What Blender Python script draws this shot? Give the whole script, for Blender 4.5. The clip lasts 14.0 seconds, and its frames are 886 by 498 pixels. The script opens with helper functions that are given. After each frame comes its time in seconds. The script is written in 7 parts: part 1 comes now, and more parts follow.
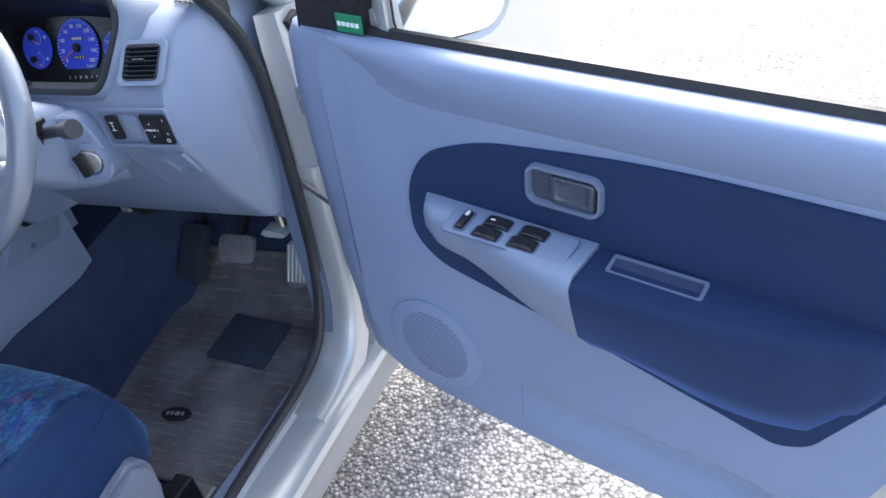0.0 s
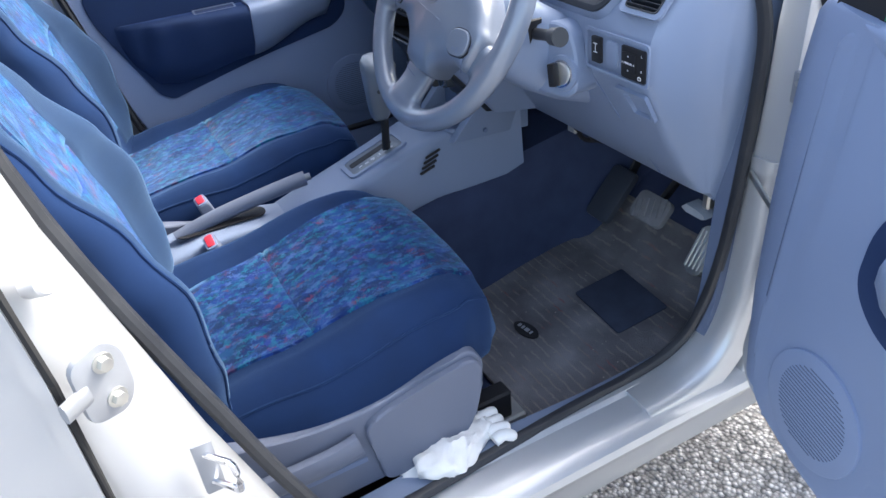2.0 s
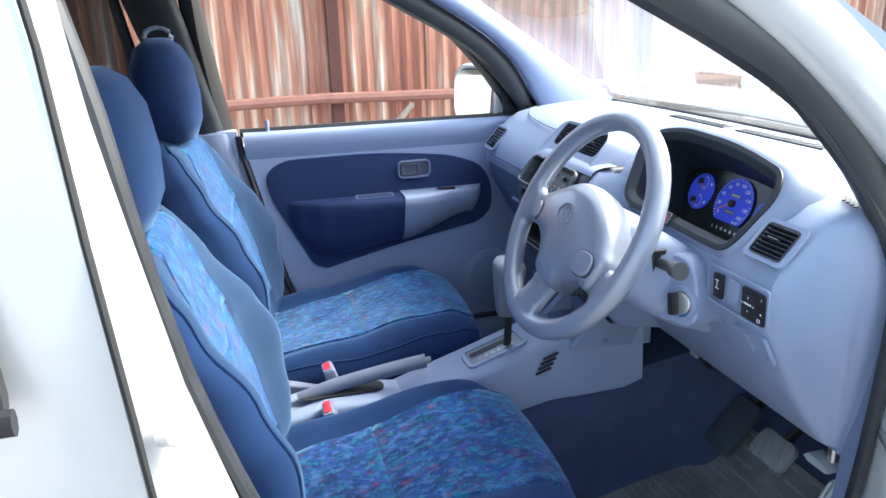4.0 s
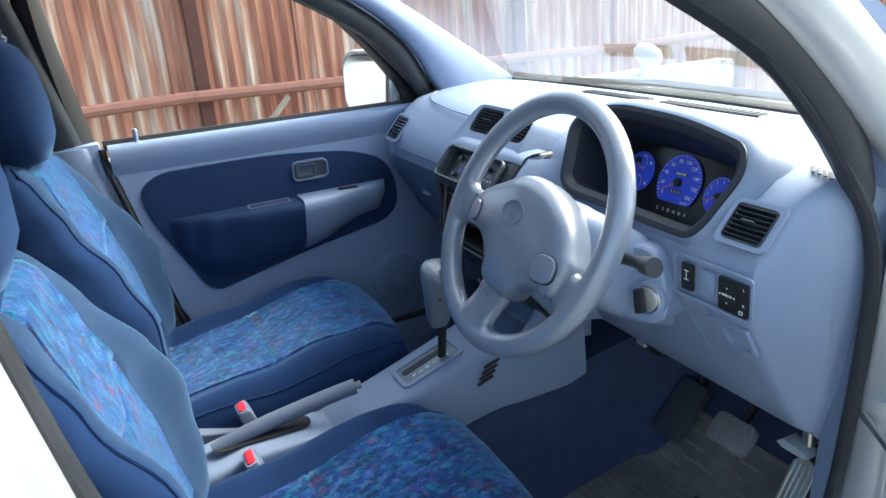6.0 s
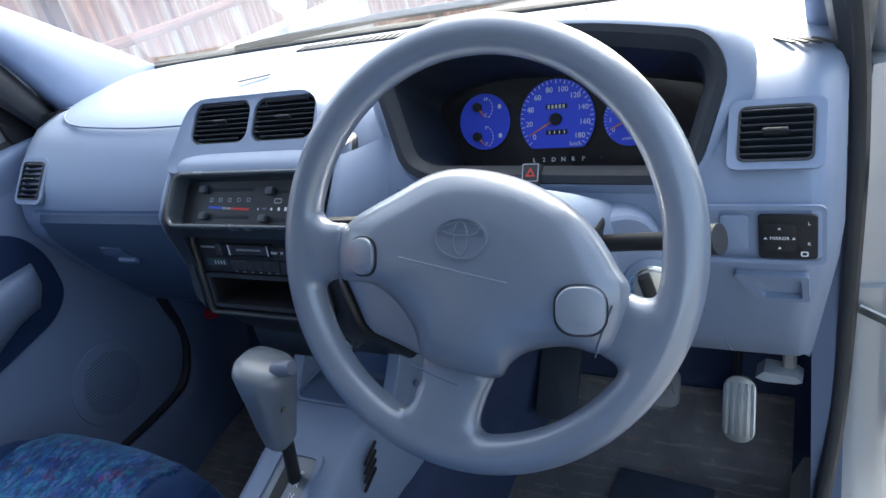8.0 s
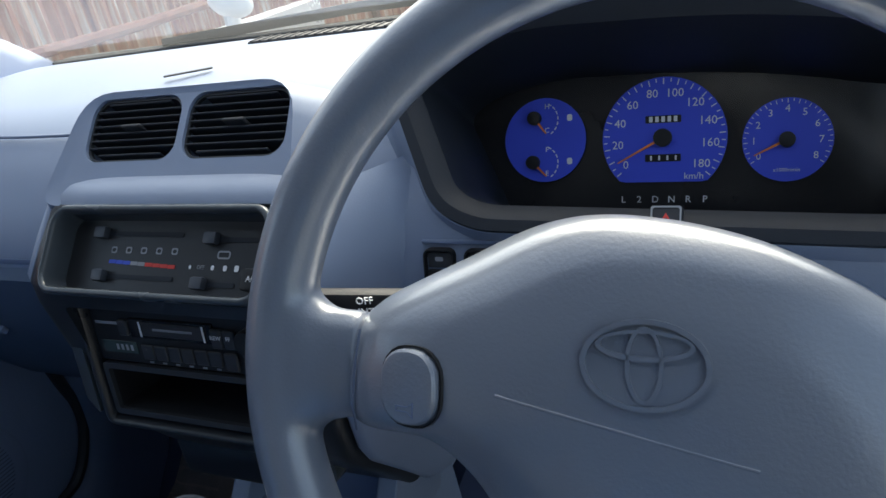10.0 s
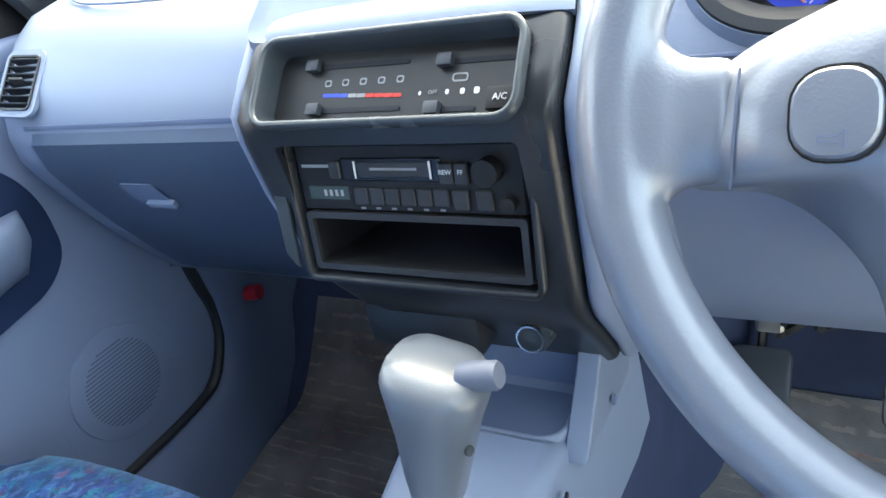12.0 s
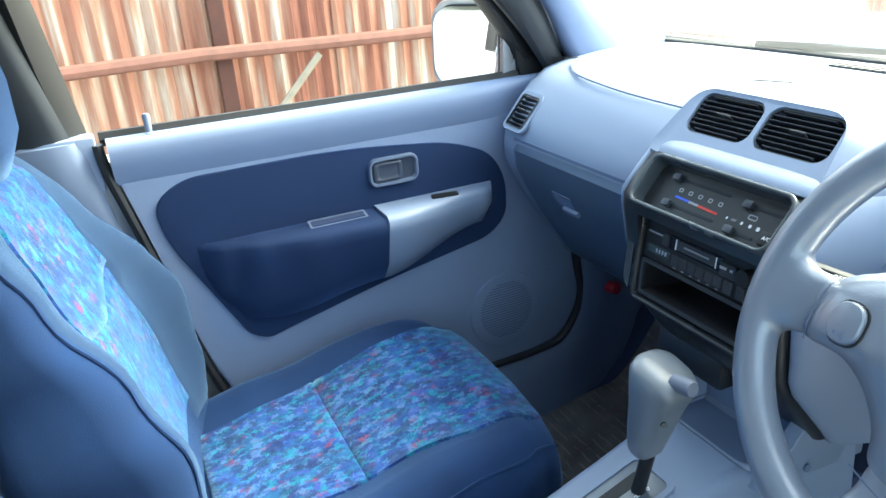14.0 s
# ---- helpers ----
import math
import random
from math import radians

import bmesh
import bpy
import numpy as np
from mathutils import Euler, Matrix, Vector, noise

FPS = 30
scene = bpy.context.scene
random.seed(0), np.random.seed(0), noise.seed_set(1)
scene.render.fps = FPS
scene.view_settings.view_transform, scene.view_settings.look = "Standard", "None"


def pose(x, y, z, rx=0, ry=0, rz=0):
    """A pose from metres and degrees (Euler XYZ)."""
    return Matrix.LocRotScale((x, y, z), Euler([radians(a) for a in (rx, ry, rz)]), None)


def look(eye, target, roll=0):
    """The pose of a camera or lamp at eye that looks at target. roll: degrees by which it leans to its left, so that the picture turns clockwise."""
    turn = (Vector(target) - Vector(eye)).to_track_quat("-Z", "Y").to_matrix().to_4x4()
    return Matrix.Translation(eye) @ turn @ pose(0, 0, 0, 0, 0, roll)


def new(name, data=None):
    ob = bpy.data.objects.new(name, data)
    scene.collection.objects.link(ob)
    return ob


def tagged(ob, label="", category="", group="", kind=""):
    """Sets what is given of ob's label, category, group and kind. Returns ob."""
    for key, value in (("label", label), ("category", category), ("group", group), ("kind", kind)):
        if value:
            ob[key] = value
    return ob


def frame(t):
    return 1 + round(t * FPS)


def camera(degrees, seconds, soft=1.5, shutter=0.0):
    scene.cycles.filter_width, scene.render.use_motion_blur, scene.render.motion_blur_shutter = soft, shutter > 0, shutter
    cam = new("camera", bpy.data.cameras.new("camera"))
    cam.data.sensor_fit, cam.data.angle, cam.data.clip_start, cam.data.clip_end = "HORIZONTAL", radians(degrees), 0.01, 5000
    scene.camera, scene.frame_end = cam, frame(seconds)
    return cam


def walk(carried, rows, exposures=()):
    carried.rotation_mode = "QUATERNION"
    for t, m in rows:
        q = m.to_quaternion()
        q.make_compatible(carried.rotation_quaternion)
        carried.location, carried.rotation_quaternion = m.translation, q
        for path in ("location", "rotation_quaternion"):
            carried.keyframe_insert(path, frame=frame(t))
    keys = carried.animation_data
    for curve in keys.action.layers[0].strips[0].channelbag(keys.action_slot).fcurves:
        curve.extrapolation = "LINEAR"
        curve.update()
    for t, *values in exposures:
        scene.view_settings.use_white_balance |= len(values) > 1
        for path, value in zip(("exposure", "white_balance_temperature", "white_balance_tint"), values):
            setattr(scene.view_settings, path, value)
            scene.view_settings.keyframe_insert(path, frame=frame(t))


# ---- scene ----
# ================= camera =================
cam = camera(62.74, 14.0, soft=1.5)
ROWS = [
    (0.0, 1.2986, -0.4999, 1.3829, 27.87, -34.37, -12.11),
    (0.5, 1.3219, -0.5590, 1.3766, 18.82, -35.40, -11.54),
    (0.7, 1.3091, -0.5668, 1.3882, 17.60, -36.60, -11.14),
    (1.0, 1.2717, -0.5793, 1.3790, 25.04, -35.74, -10.26),
    (1.5, 1.2604, -0.5313, 1.3702, 49.18, -32.59, -9.02),
    (2.0, 1.2608, -0.4585, 1.3576, 64.73, -32.76, -5.80),
    (2.5, 1.2878, -0.4222, 1.3586, 72.09, -28.88, -3.05),
    (3.0, 1.2975, -0.4224, 1.3736, 74.52, -23.56, -1.64),
    (3.5, 1.3056, -0.4390, 1.4062, 75.82, -18.75, -1.71),
    (6.0, 1.1303, -0.4674, 1.3966, 65.27, -19.58, -4.36),
    (6.5, 0.9168, -0.5284, 1.4069, 49.97, -23.18, -8.22),
    (7.0, 0.7717, -0.5260, 1.3960, 37.37, -26.32, -11.31),
    (7.2, 0.7300, -0.5110, 1.3900, 37.65, -25.40, -12.50),
    (7.5, 0.6769, -0.4828, 1.3783, 35.90, -26.63, -14.40),
    (10.0, 0.3849, -0.2163, 1.2744, 26.72, -25.00, -10.69),
    (10.2, 0.3568, -0.2344, 1.2588, 27.90, -25.04, -10.92),
    (10.5, 0.3161, -0.2602, 1.2293, 30.12, -24.64, -12.12),
    (11.0, 0.2652, -0.2704, 1.1976, 32.39, -27.94, -14.33),
    (11.5, 0.2526, -0.2726, 1.1972, 32.46, -28.67, -13.61),
    (12.0, 0.2573, -0.2712, 1.1976, 32.51, -26.82, -12.50),
    (12.5, 0.2818, -0.2929, 1.2212, 37.00, -24.24, -10.57),
    (13.0, 0.3543, -0.3464, 1.2805, 45.29, -20.31, -9.03),
    (13.2, 0.3938, -0.3661, 1.2970, 49.25, -19.96, -7.36),
    (13.5, 0.4525, -0.4125, 1.3351, 55.29, -20.84, -6.09),
    (14.0, 0.5417, -0.4414, 1.3666, 65.92, -23.05, -3.92),
]


def eye_pose(x, y, z, yaw, pitch, roll):
    """Yaw to the left of +y, pitch up, roll about the line of sight, in degrees."""
    return pose(x, y, z) @ pose(0, 0, 0, 0, 0, yaw) @ pose(0, 0, 0, 90 + pitch) @ pose(0, 0, 0, 0, 0, roll)


EXPOSURES = [(0.0, 2.22, 6250, 8), (0.5, 2.0, 6250, 8), (1.0, 1.95, 6200, 8), (1.5, 2.0, 6300, 8), (2.5, 2.52, 6300, 6), (3.5, 2.55, 6300, 4), (6.0, 2.0, 6200, -3), (7.0, 2.08, 6250, 0), (7.5, 2.15, 6250, 2), (10.0, 1.38, 6700, 0), (10.5, 1.4, 6800, -1), (11.0, 2.5, 7250, -1), (11.5, 3.43, 7550, -1), (12.0, 3.72, 7600, -2), (12.5, 3.85, 7500, -2), (13.0, 3.6, 7000, -2), (14.0, 2.95, 6600, -10)]
walk(cam, [(t, eye_pose(*r)) for t, *r in ROWS], EXPOSURES)

# ================= light =================
world = bpy.data.worlds.new("sky")
scene.world = world
world.use_nodes = True
SUN_EL, SUN_AZ = 43.0, -5.0  # azimuth from +y towards +x
wn = world.node_tree.nodes
sky = wn.new("ShaderNodeTexSky")
sky.sky_type, sky.sun_disc = "NISHITA", False
sky.sun_elevation, sky.sun_rotation = radians(SUN_EL), radians(SUN_AZ)
sky.air_density, sky.dust_density = 1.0, 5.0
haze = wn.new("ShaderNodeHueSaturation")
haze.inputs["Saturation"].default_value = 0.82
world.node_tree.links.new(sky.outputs[0], haze.inputs["Color"])
world.node_tree.links.new(haze.outputs[0], wn["Background"].inputs[0])
wn["Background"].inputs[1].default_value = 0.18
sun = new("sun", bpy.data.lights.new("sun", "SUN"))
sun.data.energy, sun.data.angle, sun.data.color = 1.5, radians(20.0), (1.0, 0.97, 0.93)
_e, _a = radians(SUN_EL), radians(SUN_AZ)
sun.matrix_world = look((0, 0, 0), (-math.sin(_a) * math.cos(_e), -math.cos(_a) * math.cos(_e), -math.sin(_e)))

# ================= materials =================
def material(name, color, rough=0.5, metal=0.0, vary=0.12, scale=6.0, bump=0.0, bscale=400.0, coat=0.0, sheen=0.0, spec=0.5, wear=0.0, nap=None, rvary=0.08, coat_rough=0.03):
    """A surface with broad tone changes, fine grain relief and optional blotchy wear."""
    m = bpy.data.materials.new(name)
    m.use_nodes = True
    n, l = m.node_tree.nodes, m.node_tree.links
    b = n["Principled BSDF"]
    tc = n.new("ShaderNodeTexCoord")
    big = n.new("ShaderNodeTexNoise")
    big.inputs["Scale"].default_value, big.inputs["Detail"].default_value = scale, 5
    fine = n.new("ShaderNodeTexNoise")
    fine.inputs["Scale"].default_value, fine.inputs["Detail"].default_value = bscale, 3
    l.new(tc.outputs["Object"], big.inputs["Vector"])
    l.new(tc.outputs["Object"], fine.inputs["Vector"])
    mix = n.new("ShaderNodeMix")
    mix.data_type = "RGBA"
    mix.inputs[6].default_value = (*[c * (1 - vary) for c in color], 1)
    mix.inputs[7].default_value = (*[min(1, c * (1 + vary)) for c in color], 1)
    l.new(big.outputs[0], mix.inputs[0])
    l.new(mix.outputs[2], b.inputs["Base Color"])
    rr = n.new("ShaderNodeMapRange")
    rr.inputs["From Min"].default_value, rr.inputs["From Max"].default_value = 0.3, 0.7
    rr.inputs["To Min"].default_value, rr.inputs["To Max"].default_value = max(0.02, rough - rvary), min(1, rough + rvary + wear)
    l.new(big.outputs[0], rr.inputs["Value"])
    l.new(rr.outputs[0], b.inputs["Roughness"])
    b.inputs["Metallic"].default_value, b.inputs["Coat Weight"].default_value = metal, coat
    b.inputs["Coat Roughness"].default_value = coat_rough
    b.inputs["Sheen Weight"].default_value, b.inputs["Specular IOR Level"].default_value = sheen, spec
    b.inputs["Sheen Tint"].default_value = (*(nap or [0.85 * c / max(color) for c in color]), 1)
    b.inputs["Sheen Roughness"].default_value = 0.4
    if bump:
        bp = n.new("ShaderNodeBump")
        bp.inputs["Strength"].default_value, bp.inputs["Distance"].default_value = bump, 0.001
        l.new(fine.outputs[0], bp.inputs["Height"])
        l.new(bp.outputs[0], b.inputs["Normal"])
    return m


def ramp_of(n, stops):
    r = n.new("ShaderNodeValToRGB")
    e = r.color_ramp.elements
    while len(e) < len(stops):
        e.new(0.5)
    for k, (p, c) in zip(e, stops):
        k.position, k.color = p, (*c, 1)
    return r


trim_blue = material("trim_blue", (0.205, 0.258, 0.39), 0.46, vary=0.05, bump=0.12, bscale=900, rvary=0.03)
trim_pale = material("trim_pale", (0.205, 0.252, 0.355), 0.42, vary=0.05, bump=0.12, bscale=900, rvary=0.03)
slot_navy = material("slot_navy", (0.10, 0.128, 0.20), 0.7, vary=0.1)
# Glove box lid: deeper two-tone blue, with its downward-facing shade in the colour.
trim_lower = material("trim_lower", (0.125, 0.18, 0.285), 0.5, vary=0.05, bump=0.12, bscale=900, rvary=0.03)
trim_deep = material("trim_deep", (0.13, 0.17, 0.27), 0.5, vary=0.06, bump=0.12, bscale=900, rvary=0.03)
wheel_grey = material("wheel_grey", (0.145, 0.170, 0.222), 0.36, vary=0.04, scale=4, bump=0.14, bscale=620, spec=0.9, rvary=0.02, coat=0.85, coat_rough=0.2)
handle_grey = material("handle_grey", (0.13, 0.165, 0.245), 0.4, vary=0.05, bump=0.1, bscale=800, rvary=0.03)
handle_lever_grey = material("handle_lever_grey", (0.05, 0.06, 0.09), 0.3, vary=0.05, rvary=0.03, coat=0.3, coat_rough=0.15)
armrest_grey = material("armrest_grey", (0.2, 0.25, 0.36), 0.42, vary=0.05, bump=0.1, bscale=800, rvary=0.03)
panel_black = material("panel_black", (0.016, 0.017, 0.02), 0.42, vary=0.12, bump=0.08, bscale=900)
knob_grey = material("knob_grey", (0.048, 0.055, 0.07), 0.4, vary=0.06)
lever_grey = material("lever_grey", (0.14, 0.158, 0.185), 0.36, vary=0.06, bump=0.1, bscale=700, rvary=0.03, coat=0.4, coat_rough=0.2)
velour_navy = material("velour_navy", (0.011, 0.026, 0.076), 0.9, vary=0.3, scale=14, bump=0.3, bscale=1200, sheen=0.36, spec=0.08, nap=(0.25, 0.42, 0.7))
velour_grey = material("velour_grey", (0.018, 0.036, 0.08), 0.9, vary=0.3, scale=10, bump=0.3, bscale=1200, sheen=0.6, spec=0.08, nap=(0.35, 0.55, 0.78))
door_cloth = material("door_cloth", (0.020, 0.035, 0.085), 0.85, vary=0.15, scale=9, bump=0.2, bscale=1500, sheen=0.42, spec=0.08)
carpet_navy = material("carpet_navy", (0.047, 0.061, 0.115), 0.95, vary=0.3, scale=20, bump=0.6, bscale=900, sheen=0.2, spec=0.1)
heel_cloth = material("heel_cloth", (0.048, 0.057, 0.085), 0.95, vary=0.3, scale=30, bump=0.5, bscale=700, spec=0.1)
black_plastic = material("black_plastic", (0.018, 0.018, 0.02), 0.45, vary=0.2, bump=0.1, bscale=800, spec=0.3)
black_gloss = material("black_gloss", (0.012, 0.012, 0.014), 0.2, vary=0.2)
dark_grey = material("dark_grey", (0.03, 0.032, 0.037), 0.5, vary=0.15, bump=0.1, bscale=800)
stack_grey = material("stack_grey", (0.018, 0.021, 0.026), 0.34, vary=0.1, bump=0.1, bscale=800)
pedal_rubber = material("pedal_rubber", (0.17, 0.17, 0.178), 0.8, vary=0.4, scale=40, bump=0.5, bscale=300)
bezel_grey = material("bezel_grey", (0.05, 0.06, 0.07), 0.25, vary=0.1, bump=0.05, bscale=800)
pillar_black = material("pillar_black", (0.014, 0.018, 0.026), 0.55, vary=0.15, bump=0.1, bscale=700, spec=0.3)
sticker_green = material("sticker_green", (0.02, 0.22, 0.1), 0.4, vary=0.05)
hinge_metal = material("hinge_metal", (0.33, 0.34, 0.36), 0.42, metal=0.5, vary=0.15, scale=30)
seal_rubber = material("seal_rubber", (0.025, 0.027, 0.032), 0.45, vary=0.2, scale=30, bump=0.15, bscale=300)
rubber = material("rubber", (0.018, 0.018, 0.02), 0.65, vary=0.25, scale=30, bump=0.2, bscale=300)
paint = material("paint", (0.46, 0.47, 0.485), 0.34, metal=0.45, vary=0.03, scale=3, coat=0.4)
steel = material("steel", (0.55, 0.54, 0.5), 0.35, metal=0.9, vary=0.2, scale=40)
chrome = material("chrome", (0.75, 0.76, 0.78), 0.15, metal=1.0, vary=0.05)
seat_plastic = material("seat_plastic", (0.115, 0.135, 0.19), 0.5, vary=0.06, bump=0.12, bscale=700, rvary=0.03)
buckle_red = material("buckle_red", (0.6, 0.03, 0.05), 0.4, vary=0.1)
white_cloth = material("white_cloth", (0.75, 0.75, 0.74), 0.95, vary=0.08, scale=60, bump=0.8, bscale=500, sheen=0.3)
print_white = material("print_white", (0.8, 0.8, 0.82), 0.6, vary=0.02)
print_grey = material("print_grey", (0.3, 0.31, 0.33), 0.6, vary=0.02)
print_red = material("print_red", (0.6, 0.05, 0.04), 0.6, vary=0.02)
print_blue = material("print_blue", (0.05, 0.1, 0.6), 0.6, vary=0.02)
needle_orange = material("needle_orange", (0.8, 0.22, 0.05), 0.5, vary=0.02)
gauge_blue = material("gauge_blue", (0.05, 0.09, 0.75), 0.55, vary=0.05)
mirror_glass = material("mirror_glass", (0.9, 0.92, 0.93), 0.01, metal=1.0, vary=0.0)
rust_post = material("rust_post", (0.09, 0.035, 0.025), 0.8, vary=0.4, scale=20, bump=0.5, bscale=200)
rust_rail = material("rust_rail", (0.24, 0.11, 0.08), 0.75, vary=0.4, scale=14, bump=0.5, bscale=200)
cloudy_plastic = material("cloudy_plastic", (0.26, 0.28, 0.31), 0.18, vary=0.2, scale=60)
rear_gap = material("rear_gap", (0.01, 0.01, 0.011), 0.8, vary=0.1)
timber = material("timber", (0.3, 0.26, 0.2), 0.85, vary=0.35, scale=18, bump=0.5, bscale=150)
headliner = material("headliner", (0.4, 0.41, 0.43), 0.95, vary=0.06, bump=0.3, bscale=900)
van_white = material("van_white", (0.8, 0.81, 0.82), 0.35, vary=0.04, coat=0.4)


def glass_material(name, tint=(1, 1, 1), base=0.08):
    """Thin clear pane: see-through, with gloss that grows towards grazing angles."""
    m = bpy.data.materials.new(name)
    m.use_nodes = True
    n, l = m.node_tree.nodes, m.node_tree.links
    n.remove(n["Principled BSDF"])
    tr, gl, fr, mx = n.new("ShaderNodeBsdfTransparent"), n.new("ShaderNodeBsdfGlossy"), n.new("ShaderNodeLayerWeight"), n.new("ShaderNodeMixShader")
    tr.inputs[0].default_value = (*tint, 1)
    gl.inputs["Roughness"].default_value = 0.02
    fr.inputs["Blend"].default_value = 0.5
    pw, ma = n.new("ShaderNodeMath"), n.new("ShaderNodeMath")
    pw.operation, pw.inputs[1].default_value = "POWER", 4.0
    ma.operation, ma.inputs[1].default_value, ma.inputs[2].default_value = "MULTIPLY_ADD", 0.9, base
    l.new(fr.outputs["Facing"], pw.inputs[0])
    l.new(pw.outputs[0], ma.inputs[0])
    l.new(ma.outputs[0], mx.inputs[0])
    l.new(tr.outputs[0], mx.inputs[1])
    l.new(gl.outputs[0], mx.inputs[2])
    l.new(mx.outputs[0], n["Material Output"].inputs["Surface"])
    return m


glass = glass_material("glass")


def dusty_glass():
    """Clear pane with a thin film of dust that catches the sun."""
    m = glass_material("dusty_glass", base=0.1)
    n, l = m.node_tree.nodes, m.node_tree.links
    film, both, thin = n.new("ShaderNodeBsdfTranslucent"), n.new("ShaderNodeMixShader"), n.new("ShaderNodeTexNoise")
    film.inputs[0].default_value = (0.8, 0.8, 0.78, 1)
    tc = n.new("ShaderNodeTexCoord")
    thin.inputs["Scale"].default_value, thin.inputs["Detail"].default_value = 5, 6
    l.new(tc.outputs["Object"], thin.inputs["Vector"])
    k = ramp_of(n, [(0.3, (0.02, 0.02, 0.02)), (0.7, (0.06, 0.06, 0.06))])
    l.new(thin.outputs[0], k.inputs[0])
    l.new(k.outputs[0], both.inputs[0])
    out = n["Material Output"].inputs["Surface"]
    l.new(out.links[0].from_socket, both.inputs[1])
    l.new(film.outputs[0], both.inputs[2])
    l.new(both.outputs[0], out)
    return m


windscreen_glass = dusty_glass()
tinted_glass = glass_material("tinted_glass", (0.3, 0.31, 0.32))


def seat_pattern():
    """Deep blue velour with short brush-like dashes in turquoise, violet, pale blue and a few red ones."""
    m = bpy.data.materials.new("seat_pattern")
    m.use_nodes = True
    n, l = m.node_tree.nodes, m.node_tree.links
    b = n["Principled BSDF"]
    tc = n.new("ShaderNodeTexCoord")
    warp = n.new("ShaderNodeTexNoise")
    warp.inputs["Scale"].default_value, warp.inputs["Detail"].default_value = 70, 3
    l.new(tc.outputs["Object"], warp.inputs["Vector"])
    off = n.new("ShaderNodeVectorMath")
    off.operation = "MULTIPLY_ADD"
    off.inputs[1].default_value = (0.012, 0.012, 0.012)
    l.new(warp.outputs[1], off.inputs[0])
    l.new(tc.outputs["Object"], off.inputs[2])
    crumb, shake = n.new("ShaderNodeTexNoise"), n.new("ShaderNodeVectorMath")
    crumb.inputs["Scale"].default_value, crumb.inputs["Detail"].default_value = 240, 3
    l.new(tc.outputs["Object"], crumb.inputs["Vector"])
    shake.operation, shake.inputs[1].default_value = "MULTIPLY_ADD", (0.016, 0.016, 0.016)
    l.new(crumb.outputs[1], shake.inputs[0])
    l.new(off.outputs[0], shake.inputs[2])
    off = shake
    last = ramp_of(n, [(0.3, (0.006, 0.013, 0.05)), (0.5, (0.008, 0.026, 0.12)), (0.7, (0.012, 0.045, 0.2))])
    broad = n.new("ShaderNodeTexNoise")
    broad.inputs["Scale"].default_value, broad.inputs["Detail"].default_value = 13, 5
    l.new(tc.outputs["Object"], broad.inputs["Vector"])
    l.new(broad.outputs[0], last.inputs[0])
    colour = last.outputs[0]
    layers = [
        ((30, 15, 15), 0.56, 41.0, (0.012, 0.06, 0.19), 0.55),
        ((62, 30, 30), 0.54, 0.0, (0.010, 0.07, 0.16), 0.7),
        ((58, 28, 28), 0.58, 3.1, (0.03, 0.045, 0.22), 0.6),
        ((105, 56, 56), 0.575, 7.7, (0.08, 0.15, 0.31), 0.55),
        ((60, 38, 38), 0.645, 13.3, (0.15, 0.02, 0.045), 0.7),
        ((105, 54, 54), 0.585, 29.0, (0.010, 0.15, 0.20), 0.65),
        ((95, 46, 46), 0.56, 19.9, (0.006, 0.012, 0.05), 0.7),
    ]
    for sc_, cut_, seed_, c_, op_ in layers:
        mp = n.new("ShaderNodeMapping")
        mp.inputs["Scale"].default_value, mp.inputs["Location"].default_value = sc_, (seed_, seed_ * 2, seed_)
        mp.inputs["Rotation"].default_value = (0.25, 0.0, 0.35)
        l.new(off.outputs[0], mp.inputs["Vector"])
        no = n.new("ShaderNodeTexNoise")
        no.inputs["Scale"].default_value, no.inputs["Detail"].default_value = 1.0, 2
        l.new(mp.outputs[0], no.inputs["Vector"])
        k = ramp_of(n, [(cut_ - 0.05, (0, 0, 0)), (cut_ + 0.06, (op_, op_, op_))])
        l.new(no.outputs[0], k.inputs[0])
        mix = n.new("ShaderNodeMix")
        mix.data_type = "RGBA"
        mix.inputs[7].default_value = (*c_, 1)
        l.new(k.outputs[0], mix.inputs[0])
        l.new(colour, mix.inputs[6])
        colour = mix.outputs[2]
    l.new(colour, b.inputs["Base Color"])
    b.inputs["Specular IOR Level"].default_value = 0.1
    b.inputs["Roughness"].default_value, b.inputs["Sheen Weight"].default_value = 0.85, 0.5
    b.inputs["Sheen Tint"].default_value = (0.45, 0.7, 0.9, 1)
    b.inputs["Sheen Roughness"].default_value = 0.4
    fine = n.new("ShaderNodeTexNoise")
    fine.inputs["Scale"].default_value = 900
    l.new(tc.outputs["Object"], fine.inputs["Vector"])
    bp = n.new("ShaderNodeBump")
    bp.inputs["Strength"].default_value, bp.inputs["Distance"].default_value = 0.4, 0.001
    l.new(fine.outputs[0], bp.inputs["Height"])
    l.new(bp.outputs[0], b.inputs["Normal"])
    return m


seat_cloth = seat_pattern()


